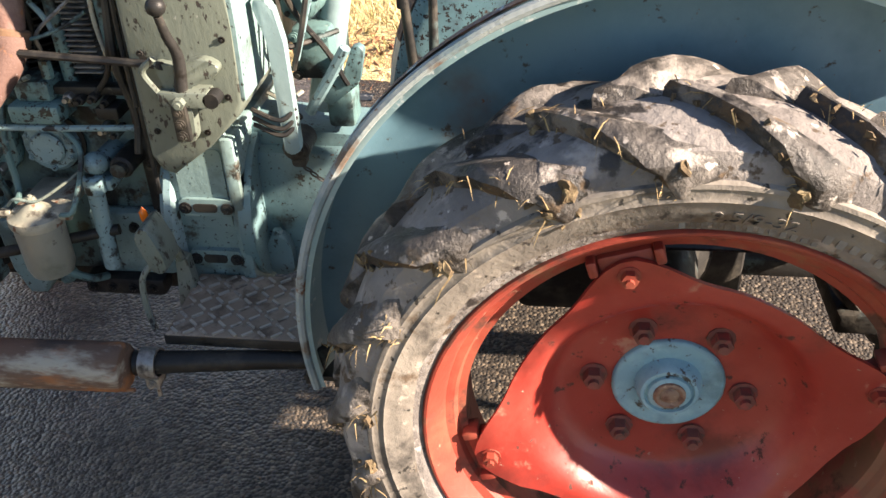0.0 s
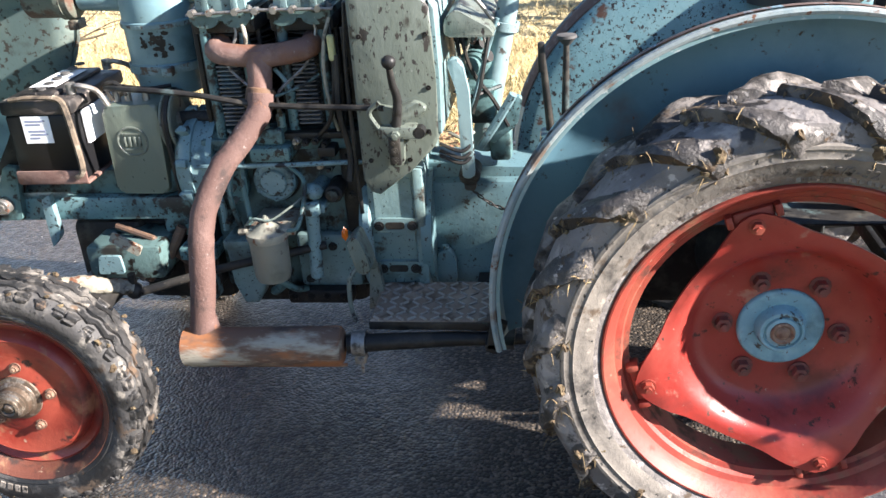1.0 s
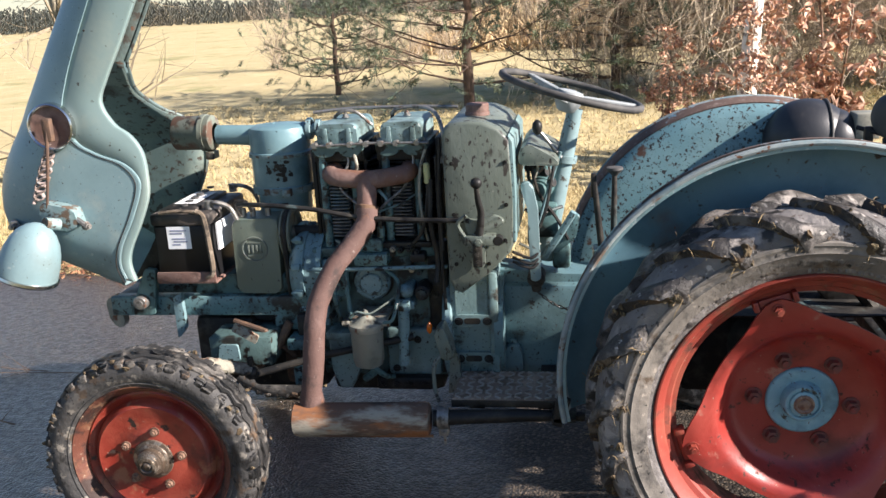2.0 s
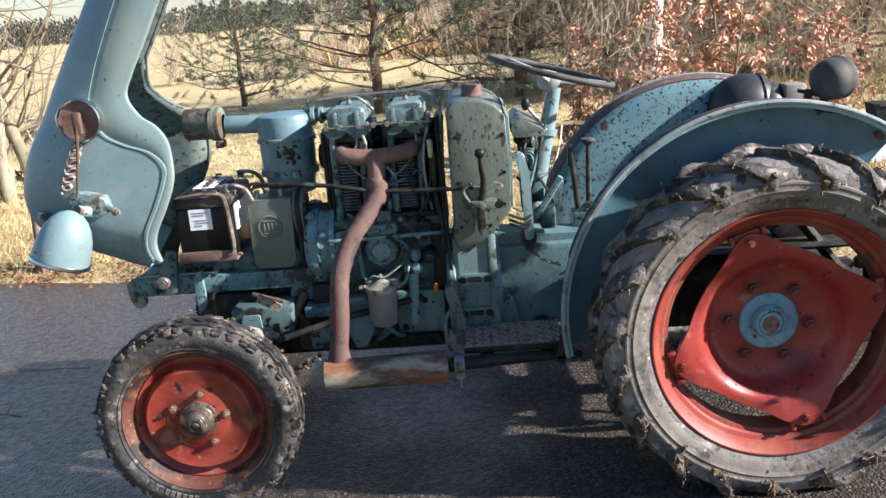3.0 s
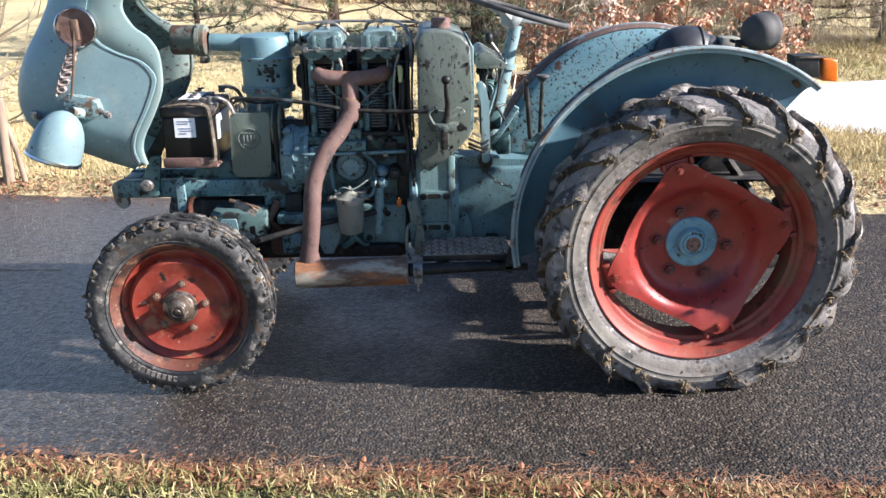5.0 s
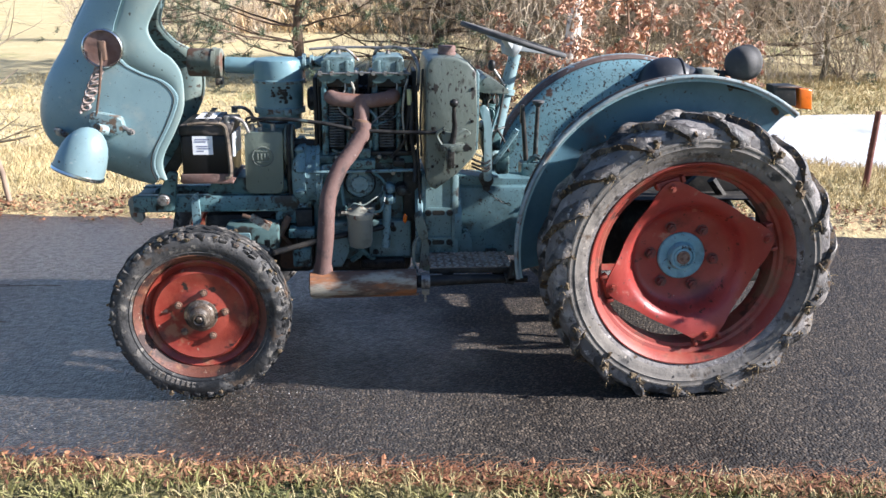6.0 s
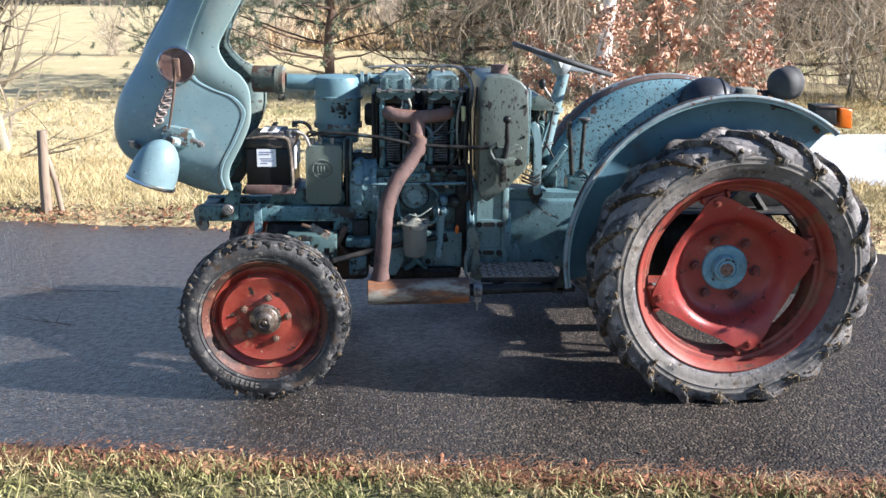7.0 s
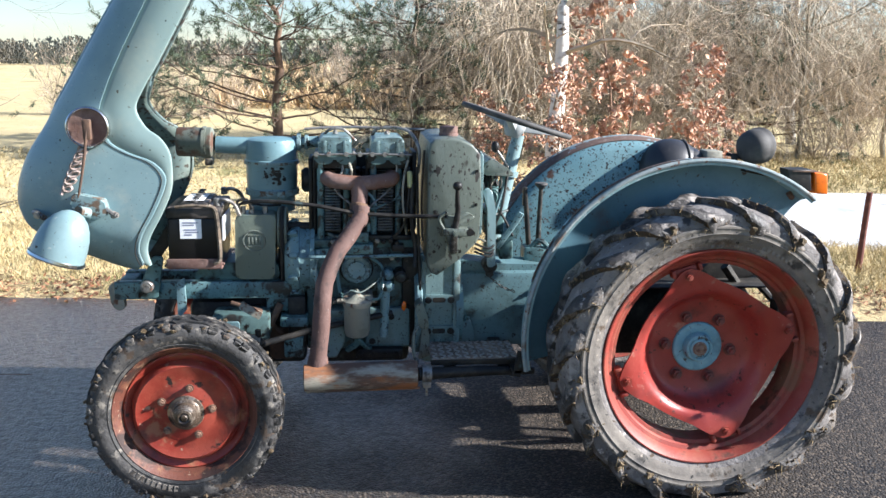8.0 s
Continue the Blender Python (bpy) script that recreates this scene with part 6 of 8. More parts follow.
tube(bm, [(-1.56, -0.04, 1.345), (-1.42, -0.02, 1.352), (-1.20, -0.02, 1.350), (-1.05, -0.03, 1.345)], 0.006, 8, smooth=5)
tube(bm, [(-1.28, -0.05, 1.30), (-1.26, -0.08, 1.35), (-1.19, -0.09, 1.362), (-1.12, -0.12, 1.345), (-1.085, -0.18, 1.28), (-1.09, -0.20, 1.18)], 0.007, 8, smooth=6)
tube(bm, [(-1.50, -0.05, 1.28), (-1.46, -0.09, 1.345), (-1.40, -0.09, 1.352), (-1.345, -0.08, 1.30)], 0.006, 8, smooth=6)
part("leak_pipe", bm, M["steel"], tractor, "thin pipes over the valve covers")
bm = B()
tube(bm, [(-1.52, -0.262, 1.266), (-1.33, -0.262, 1.272), (-1.12, -0.262, 1.268)], 0.0045, 8)
for x in (-1.505, -1.455, -1.385, -1.33, -1.28, -1.23, -1.16):
    rod(bm, (x, -0.268, 1.269), (x, -0.240, 1.269), 0.010, 6)
part("cover_clamp", bm, M["steel"], tractor, "steel clamp rod under the valve covers")
bm = B()
box(bm, -1.54, -1.525, -0.19, 0.0, 0.93, 1.24, 0.004)
box(bm, -1.112, -1.095, -0.19, 0.0, 0.93, 1.27, 0.004)
box(bm, -1.53, -1.10, 0.02, 0.05, 0.92, 1.24, 0.004)
part("air_baffle", bm, M["black"], tractor, "black cooling air baffle plates")

# exhaust: manifold, down pipe, muffler and tail pipe
bm = B()
tube(bm, [(-1.455, -0.195, 1.165), (-1.462, -0.235, 1.163), (-1.440, -0.262, 1.158), (-1.38, -0.272, 1.152), (-1.32, -0.275, 1.150), (-1.26, -0.272, 1.155), (-1.212, -0.262, 1.162), (-1.197, -0.235, 1.166), (-1.20, -0.195, 1.168)], 0.031, 16, smooth=5)
tube(bm, [(-1.335, -0.272, 1.16), (-1.332, -0.29, 1.10), (-1.336, -0.31, 1.035)], [0.036, 0.033, 0.033], 16)
manifold = part("exhaust_pipe", bm, M["rust"], tractor, "rusty brown exhaust down pipe")
bm = B()
tube(bm, [(-1.335, -0.305, 1.06), (-1.342, -0.325, 1.01), (-1.385, -0.37, 0.95), (-1.436, -0.425, 0.885), (-1.474, -0.48, 0.80), (-1.487, -0.515, 0.72), (-1.495, -0.54, 0.60), (-1.506, -0.56, 0.49), (-1.508, -0.565, 0.43)], 0.034, 18, smooth=5)
tube(bm, [(-1.505, -0.555, 0.505), (-1.506, -0.56, 0.470), (-1.508, -0.562, 0.43)], [0.036, 0.042, 0.052], 16)
roughen(bm, 0.0025, 30)
part("down_pipe", bm, M["rustdark"], manifold)
bm = B()
rod(bm, (-1.332, -0.297, 1.068), (-1.340, -0.318, 1.015), 0.040, 18, bev=0.004)
bolt(bm, (-1.30, -0.33, 1.03), (0.6, -0.8, 0), 0.008, 0.02)
part("pipe_clamp", bm, M["brown"], manifold)
bm = B()
lathe(bm, [(0.0, 0.0), (0.0, 0.050), (0.004, 0.056), (0.014, 0.055), (0.426, 0.055), (0.436, 0.053), (0.440, 0.048), (0.440, 0.0)], 32, (-1.580, -0.560, 0.434), (1, 0, 0.028))
tube(bm, [(-1.57, -0.572, 0.379), (-1.13, -0.572, 0.391)], 0.005, 6)
roughen(bm, 0.003, 7)
muff = part("muffler", bm, M["muffler"], tractor, "rusted muffler with flaking grey paint")
bm = B()
tube(bm, [(-1.135, -0.535, 0.432), (-1.05, -0.52, 0.430), (-0.85, -0.49, 0.425), (-0.66, -0.47, 0.415)], [0.028, 0.025, 0.022, 0.016], 14)
part("tail_pipe", bm, M["black"], muff, "black sooty tail pipe")
bm = B()
lathe(bm, [(-0.018, 0.030), (-0.018, 0.036), (0.018, 0.036), (0.018, 0.030)], 20, (-1.10, -0.53, 0.432), (1, 0, 0), closed=True)
box(bm, -1.116, -1.084, -0.55, -0.51, 0.375, 0.400, 0.004)
bolt(bm, (-1.10, -0.55, 0.388), r=0.008)
rod(bm, (-1.10, -0.53, 0.335), (-1.10, -0.53, 0.38), 0.005, 6)
part("tail_clamp", bm, M["steel"], muff, "steel pipe clamp with bolt")

# cowl with tank behind the engine
bm = B()
COWL = [(-1.062, 0.82), (-1.062, 1.305), (-1.055, 1.335), (-1.035, 1.350), (-0.98, 1.355), (-0.935, 1.350), (-0.885, 1.328), (-0.852, 1.290), (-0.848, 1.10), (-0.848, 0.945), (-0.862, 0.915), (-0.93, 0.845), (-1.02, 0.775), (-1.045, 0.785)]
slab(bm, COWL, -0.375, 0.16, 0.011)
cowl = part("cowl", bm, M["olive"], tractor, "tall olive-grey cowl with flaking paint")
bm = B()
slab(bm, [(-0.854, 0.95), (-0.842, 0.95), (-0.839, 1.10), (-0.841, 1.285), (-0.856, 1.305)], -0.372, 0.155, 0.004)
part("cowl_back", bm, M["casting"], cowl, "pale blue rear rim of the cowl")
bm = B()
lathe(bm, [(0.0, 0.040), (0.012, 0.040), (0.012, 0.036), (0.022, 0.038), (0.036, 0.038), (0.040, 0.034), (0.040, 0.0)], 24, (-0.965, -0.20, 1.345), (0, 0, 1))
part("filler_cap", bm, M["rust"], cowl, "rusty tank filler cap")
for x, z in ((-1.035, 1.22), (-1.035, 1.05), (-1.035, 0.88), (-0.868, 1.22), (-0.868, 1.08), (-0.875, 0.96), (-0.93, 0.88)):
    bm = B()
    bolt(bm, (x, -0.375, z), r=0.005, h=0.003)
    part("cowl_screw", bm, M["dark"], cowl)
bm = B()
tube(bm, [(-1.075, -0.33, 1.30), (-1.085, -0.34, 1.10), (-1.08, -0.35, 0.92)], 0.005, 6, smooth=4)
part("cowl_wire", bm, M["black"], cowl)
# throttle lever, quadrant and rods on the cowl
bm = B()
tube(bm, [(-0.952, -0.445, 1.155), (-0.950, -0.430, 1.11), (-0.945, -0.410, 1.06), (-0.955, -0.405, 0.98)], [0.008, 0.010, 0.014, 0.013], 10, smooth=4)
throttle = part("throttle_lever", bm, M["dark"], cowl, "hand throttle lever with round knob")
bm = B()
ball(bm, (-0.952, -0.445, 1.172), 0.019, sub=2)
part("lever_knob", bm, M["black"], throttle, "black lever knob")
bm = B()
slab(bm, rounded([(-1.005, 1.045), (-0.96, 1.035), (-0.905, 1.055), (-0.872, 1.035), (-0.885, 1.015), (-0.925, 1.005), (-0.955, 0.96), (-0.99, 0.99)], 0.012), -0.40, -0.375, 0.004)
box(bm, -1.000, -0.90, -0.42, -0.372, 0.955, 0.990, 0.006)
slab(bm, rounded([(-0.985, 0.985), (-0.935, 0.985), (-0.94, 0.88), (-0.975, 0.875)], 0.012), -0.415, -0.385, 0.004)
bolt(bm, (-0.955, -0.415, 0.97), r=0.012, h=0.02)
bolt(bm, (-0.958, -0.415, 0.895), r=0.010, h=0.012)
tube(bm, [(-1.0, -0.41, 0.985), (-1.02, -0.415, 1.03), (-0.99, -0.42, 1.06)], 0.007, 8, smooth=4)
part("quadrant", bm, M["olive"], throttle, "worn olive lever quadrant")
bm = B()
box(bm, -0.975, -0.945, -0.428, -0.412, 0.885, 0.965, 0.004)
for z in (0.90, 0.925, 0.95):
    bolt(bm, (-0.96, -0.428, z), r=0.008, h=0.006)
rod(bm, (-0.895, -0.42, 0.972), (-0.895, -0.385, 0.972), 0.016, 10)
part("link", bm, M["black"], throttle)
bm = B()
tube(bm, [(-1.80, -0.24, 1.06), (-1.74, -0.30, 1.078), (-1.62, -0.335, 1.080), (-1.49, -0.345, 1.066), (-1.36, -0.345, 1.040), (-1.20, -0.35, 1.028), (-1.02, -0.385, 1.032), (-0.985, -0.40, 1.035)], 0.0085, 8, smooth=6)
part("throttle_rod", bm, M["dark"], tractor, "long dark throttle rod")

# foot lever, pedals, step
bm = B()
slab(bm, rounded([(-0.812, 1.10), (-0.795, 1.115), (-0.772, 1.10), (-0.757, 1.02), (-0.752, 0.77), (-0.785, 0.765), (-0.790, 1.02)], 0.012), -0.300, -0.272, 0.006)
lever = part("hand_lever", bm, M["leverpaint"], tractor, "pale-blue bent hand lever")
bm = B()
rod(bm, (-0.770, -0.20, 0.765), (-0.770, -0.275, 0.765), 0.030, 16, bev=0.004)
bolt(bm, (-0.770, -0.275, 0.765), r=0.014)
slab(bm, rounded([(-0.79, 0.77), (-0.75, 0.77), (-0.755, 0.715), (-0.785, 0.715)], 0.01), -0.262, -0.24)
part("pivot", bm, M["dark"], lever)
bm = B()
for k in range(9):
    p, q = Vector((-0.77, -0.25, 0.715)), Vector((-0.665, -0.25, 0.645))
    c = p.lerp(q, k / 8) + Vector((0, 0, -0.012 * math.sin(math.pi * k / 8)))
    ring = [(c.x + 0.010 * math.cos(t) * 0.86, c.y + (0.005 * math.sin(t) if k % 2 else 0), c.z - 0.010 * math.cos(t) * 0.5 + (0 if k % 2 else 0.005 * math.sin(t))) for t in [2 * math.pi * i / 10 for i in range(10)]]
    tube(bm, ring, 0.0022, 5, loop=True)
part("chain", bm, M["dark"], lever, "small steel chain")
bm = B()
slab(bm, rounded([(-1.115, 0.66), (-1.085, 0.685), (-1.06, 0.61), (-1.055, 0.565), (-1.09, 0.56)], 0.012), -0.44, -0.36, 0.006)
pedal = part("pedal", bm, M["olive"], tractor, "worn foot pedal pad")
bm = B()
tube(bm, [(-1.085, -0.42, 0.585), (-1.115, -0.44, 0.55), (-1.118, -0.45, 0.47), (-1.105, -0.46, 0.42)], 0.007, 8, smooth=5)
tube(bm, [(-1.075, -0.38, 0.62), (-1.065, -0.34, 0.54), (-1.075, -0.30, 0.47)], 0.012, 8, smooth=5)
slab(bm, [(-1.09, 0.40), (-1.04, 0.42), (-1.05, 0.54), (-1.075, 0.55)], -0.35, -0.32)
part("pedal_arm", bm, M["olive"], pedal)
bm = B()
box(bm, -1.052, -0.70, -0.525, -0.29, 0.455, 0.464, 0.002)
step = part("step_plate", bm, M["plate"], tractor, "worn diamond tread step plate")
bm = B()
for i in range(11):
    for j in range(8):
        x, y = -1.035 + i * 0.032, -0.512 + j * 0.029
        tilt = 0.75 if (i + j) % 2 else -0.75
        box(bm, -0.013, 0.013, -0.003, 0.003, 0.464, 0.4685, m=Matrix.Translation((x, y, 0)) @ Matrix.Rotation(tilt, 4, "Z"))
part("tread_pattern", bm, M["treads"], step)
bm = B()
box(bm, -1.055, -0.70, -0.527, -0.519, 0.437, 0.462, 0.002)
box(bm, -1.00, -0.95, -0.50, -0.20, 0.42, 0.454)
box(bm, -0.78, -0.73, -0.50, -0.20, 0.42, 0.454)
box(bm, -0.735, -0.69, -0.53, -0.47, 0.385, 0.44, 0.004)
part("step_bracket", bm, M["dark"], step)

# steering box, column and wheel, levers by the seat
bm = B()
box(bm, -0.80, -0.715, -0.17, 0.02, 0.90, 1.02, 0.015)
rod(bm, (-0.775, -0.18, 1.075), (-0.745, 0.02, 1.085), 0.042, 20, bev=0.008)
rod(bm, (-0.778, -0.195, 1.074), (-0.775, -0.178, 1.075), 0.028, 16, bev=0.003)
box(bm, -0.80, -0.745, -0.15, 0.0, 1.12, 1.19, 0.010)
box(bm, -0.735, -0.675, -0.18, -0.10, 0.79, 0.88, 0.012)
for x, z in ((-0.79, 0.915), (-0.73, 0.915), (-0.79, 1.0), (-0.73, 1.0)):
    bolt(bm, (x, -0.17, z), r=0.009, h=0.008)
steer = part("steering_box", bm, M["teal"], tractor, "dark green-blue steering box")
bm = B()
slab(bm, rounded([(-0.725, 0.845), (-0.655, 0.905), (-0.640, 0.985), (-0.665, 0.99), (-0.690, 0.925), (-0.745, 0.875)], 0.012), -0.19, -0.165, 0.004)
part("drop_arm", bm, M["blue"], steer, "blue cast steering drop arm")
for pts, r, mat in (([(-0.815, -0.30, 1.205), (-0.775, -0.30, 1.165), (-0.79, -0.29, 1.10), (-0.76, -0.27, 1.03)], 0.0045, "cream"), ([(-0.81, -0.28, 1.19), (-0.755, -0.29, 1.185), (-0.735, -0.27, 1.13), (-0.765, -0.25, 1.08)], 0.004, "steel"), ([(-0.80, -0.26, 1.215), (-0.77, -0.28, 1.14), (-0.74, -0.27, 1.20)], 0.0035, "rust"), ([(-0.84, -0.33, 0.905), (-0.80, -0.34, 0.89), (-0.775, -0.30, 0.895)], 0.005, "cream"), ([(-0.82, -0.31, 1.02), (-0.785, -0.31, 1.00), (-0.70, -0.24, 1.01)], 0.006, "dark")):
    bm = B()
    tube(bm, [(x, y + 0.09, z) for x, y, z in pts], r, 6, smooth=5)
    part("cable", bm, M[mat], steer)
for x, z, r in ((-0.800, 1.205, 0.014), (-0.775, 1.212, 0.011), (-0.805, 1.155, 0.016), (-0.79, 1.06, 0.012)):
    bm = B()
    rod(bm, (x, -0.14, z), (x, -0.185, z), r, 12, bev=0.003)
    rod(bm, (x, -0.185, z), (x, -0.198, z), r * 0.5, 8)
    part("switch", bm, M["dark"], steer)
bm = B()
tube(bm, [(-0.765, YC + 0.01, 0.80), (-0.715, YC + 0.01, 1.05), (-0.652, YC + 0.01, 1.335)], [0.034, 0.033, 0.026], 18)
lathe(bm, [(-0.012, 0.034), (-0.012, 0.042), (0.012, 0.042), (0.012, 0.034)], 20, (-0.69, YC + 0.01, 1.165), (0.22, 0, 1), closed=True)
part("steering_column", bm, M["leverpaint"], steer, "pale grey-blue steering column")
bm = B()
slab(bm, rounded([(-0.83, 1.235), (-0.80, 1.262), (-0.715, 1.21), (-0.70, 1.185), (-0.83, 1.19)], 0.012), -0.30, 0.08, 0.005)
part("dash_shelf", bm, M["olive"], steer, "small dash plate")
bm = B()
for x, y, z in ((-0.79, -0.27, 1.16), (-0.77, -0.23, 1.12), (-0.75, -0.26, 1.09)):
    rod(bm, (x, y + 0.10, z), (x + 0.025, y + 0.085, z + 0.01), 0.016, 12)
tube(bm, [(-0.80, -0.20, 1.22), (-0.79, -0.22, 1.14), (-0.77, -0.20, 1.06), (-0.72, -0.19, 0.98), (-0.68, -0.19, 0.90)], 0.006, 6, smooth=5)
tube(bm, [(-0.81, -0.22, 1.20), (-0.80, -0.22, 1.05), (-0.805, -0.27, 0.92), (-0.78, -0.23, 0.84)], 0.006, 6, smooth=5)
tube(bm, [(-0.72, -0.24, 1.18), (-0.745, -0.27, 1.05), (-0.77, -0.27, 0.97)], 0.006, 6, smooth=5)
for z in (0.86, 0.875, 0.895):
    tube(bm, [(-0.86, -0.30, z), (-0.80, -0.31, z - 0.02), (-0.77, -0.29, z + 0.0)], 0.005, 6, smooth=5)
part("wiring", bm, M["black"], steer, "loose dark wires and cables")
bm = B()
tube(bm, [(-0.66, -0.27, 1.02), (-0.70, -0.26, 0.95), (-0.755, -0.24, 0.86)], 0.012, 8)
tube(bm, [(-0.70, -0.20, 1.21), (-0.74, -0.21, 1.09), (-0.775, -0.22, 0.97)], 0.006, 8)
part("linkage", bm, M["pale"], steer)
bm = B()
tube(bm, [(-0.70, -0.19, 1.19), (-0.74, -0.21, 1.25), (-0.765, -0.22, 1.285)], 0.006, 8)
stalk = part("hand_throttle", bm, M["steel"], steer)
bm = B()
ball(bm, (-0.772, -0.225, 1.30), 0.019, (0.9, 0.9, 1.4), 2)
part("stalk_knob", bm, M["black"], stalk, "black stalk knob")
SW = pose(-0.657, YC + 0.0, 1.450, 0, 16.5, 0)
bm = B()
tube(bm, [(0.245 * math.cos(2 * math.pi * i / 56), 0.245 * math.sin(2 * math.pi * i / 56), 0) for i in range(56)], 0.0125, 10, loop=True)
swheel = part("steering_wheel", bm, M["plastic"], tractor, "black rimmed three-spoke steering wheel", SW)
bm = B()
lathe(bm, [(-0.075, 0.028), (-0.070, 0.034), (-0.045, 0.046), (-0.02, 0.05), (-0.004, 0.044), (0.0, 0.02), (0.0, 0.0)], 24, (0, 0, 0), (0, 0, 1))
part("wheel_boss", bm, M["greywood"], swheel, "grey cone-shaped boss")
for a in (10, 130, 250):
    bm = B()
    w = Matrix.Rotation(radians(a), 4, "Z")
    slab(bm, [(0.03, -0.045), (0.03, -0.012), (0.235, 0.004), (0.242, -0.006), (0.15, -0.022)], -0.016, 0.016, 0.005, m=w)
    part("spoke", bm, M["greywood"], swheel, "grey pressed spoke")
for pts, knob in (([(-0.568, 0.02, 0.80), (-0.585, 0.02, 0.98), (-0.594, 0.02, 1.075)], 0), ([(-0.526, 0.02, 0.78), (-0.524, 0.02, 0.95), (-0.521, 0.02, 1.085)], 1)):
    bm = B()
    tube(bm, pts, [0.013, 0.011, 0.009], 10)
    if not knob:
        box(bm, -0.603, -0.583, 0.008, 0.032, 0.99, 1.08, 0.005)
    gl = part("gear_lever", bm, M["black"] if not knob else M["dark"], tractor, "black gear lever")
    if knob:
        bm = B()
        lathe(bm, [(0.0, 0.010), (0.014, 0.022), (0.022, 0.030), (0.030, 0.028), (0.034, 0.0)], 16, (-0.521, 0.02, 1.07), (0, 0, 1))
        part("lever_knob", bm, M["plastic"], gl, "flared black knob")
bm = B()
box(bm, -0.60, -0.49, -0.04, 0.06, 0.72, 0.81, 0.012)
tube(bm, [(-0.57, -0.02, 0.80), (-0.53, -0.03, 0.84), (-0.48, -0.03, 0.80)], 0.012, 8, smooth=4)
part("lever_bracket", bm, M["blue"], tractor)

# seat, work lamp and indicator
HERE = Matrix.Identity(4)
bm = B()
ball(bm, (0.225, 0.345, 1.185), 1.0, (0.165, 0.135, 0.150), 4)
ball(bm, (0.315, 0.345, 1.185), 1.0, (0.105, 0.125, 0.112), 4)
for v in bm.verts:
    v.co.z = max(v.co.z, 1.165)
seat = part("fender_seat", bm, M["seat"], tractor, "domed black vinyl seat cushion on the far fender", HERE)
bm = B()
tube(bm, [(0.290, 0.345 + 0.126 * math.cos(a), 1.185 + 0.142 * math.sin(a)) for a in [math.pi * k / 14 for k in range(15)]], 0.006, 8)
part("seat_seam", bm, M["plastic"], seat, "", HERE)
bm = B()
box(bm, 0.375, 0.46, 0.24, 0.34, 1.19, 1.285, 0.006)
part("seat_end", bm, M["cream"], seat, "pale metal seat end", HERE)
bm = B()
box(bm, -0.05, 0.34, -0.28, 0.08, 0.84, 0.90, 0.02)
box(bm, 0.26, 0.34, -0.26, 0.06, 0.90, 1.12, 0.03)
part("driver_seat", bm, M["seat"], tractor, "low black driver's seat", HERE)
lc, la = Vector((0.291, -0.46, 1.376)), (0.80, 0.55, 0.05)
bm = B()
lathe(bm, [(-0.060, 0.0), (-0.058, 0.030), (-0.048, 0.055), (-0.028, 0.068), (0.0, 0.074), (0.026, 0.074), (0.030, 0.077), (0.044, 0.077), (0.046, 0.072), (0.048, 0.0)], 32, lc, la)
lamp = part("work_lamp", bm, M["plastic"], tractor, "round black work lamp housing", HERE)
bm = B()
lathe(bm, [(0.049, 0.070), (0.056, 0.05), (0.058, 0.0)], 24, lc, la)
part("lamp_lens", bm, M["bowl"], lamp, "", HERE)
bm = B()
tube(bm, [(0.268, -0.46, 1.31), (0.265, -0.47, 1.285), (0.24, -0.52, 1.27)], 0.015, 10)
slab(bm, [(0.20, 1.285), (0.30, 1.265), (0.302, 1.275), (0.20, 1.297)], -0.60, -0.50, 0.002)
box(bm, 0.205, 0.232, -0.45, -0.43, 1.29, 1.345, 0.006)
tube(bm, [(0.19, -0.42, 1.34), (0.23, -0.45, 1.33), (0.26, -0.46, 1.32)], 0.007, 8)
part("lamp_bracket", bm, M["black"], lamp, "", HERE)
SIDE = Matrix.Translation((0.016, 0, -0.013))
bm = B()
slab(bm, [(0.385, 1.305), (0.487, 1.305), (0.500, 1.215), (0.40, 1.22)], -0.555, -0.475, 0.008)
ind = part("indicator", bm, M["black"], tractor, "black indicator box with orange lens", SIDE)
bm = B()
slab(bm, [(0.489, 1.304), (0.548, 1.298), (0.557, 1.212), (0.502, 1.216)], -0.553, -0.477, 0.008)
part("orange_lens", bm, M["orange"], ind, "bright orange indicator lens", SIDE)
bm = B()
box(bm, 0.39, 0.50, -0.56, -0.47, 1.306, 1.312, 0.002)
part("indicator_cover", bm, M["brown"], ind, "", SIDE)
bm = B()
tube(bm, [(0.42, -0.52, 1.22), (0.40, -0.55, 1.20), (0.38, -0.56, 1.22)], 0.012, 8)
part("indicator_stalk", bm, M["brown"], ind, "", SIDE)

# air cleaner
bm = B()
AX, AY = -1.700, -0.015
lathe(bm, [(0.985, 0.085), (0.99, 0.095), (1.06, 0.097), (1.068, 0.104), (1.080, 0.108), (1.090, 0.104), (1.092, 0.106), (1.195, 0.108), (1.200, 0.114), (1.212, 0.114), (1.216, 0.109), (1.285, 0.108), (1.300, 0.102), (1.308, 0.085), (1.312, 0.0)], 40, (AX, AY, 0), (0, 0, 1))
air = part("air_cleaner", bm, M["cleaner"], tractor, "blue cylindrical oil-bath air cleaner")
bm = B()
lathe(bm, [(1.062, 0.109), (1.062, 0.113), (1.086, 0.113), (1.086, 0.109)], 40, (AX, AY, 0), (0, 0, 1), closed=True)
box(bm, AX + 0.03, AX + 0.06, AY - 0.135, AY - 0.10, 1.06, 1.088, 0.004)
part("clamp_band", bm, M["chippedgrey"], air, "chipped blue-grey clamp band")
bm = B()
lathe(bm, [(1.196, 0.109), (1.196, 0.1155), (1.208, 0.1155), (1.208, 0.109)], 40, (AX, AY, 0), (0, 0, 1), closed=True)
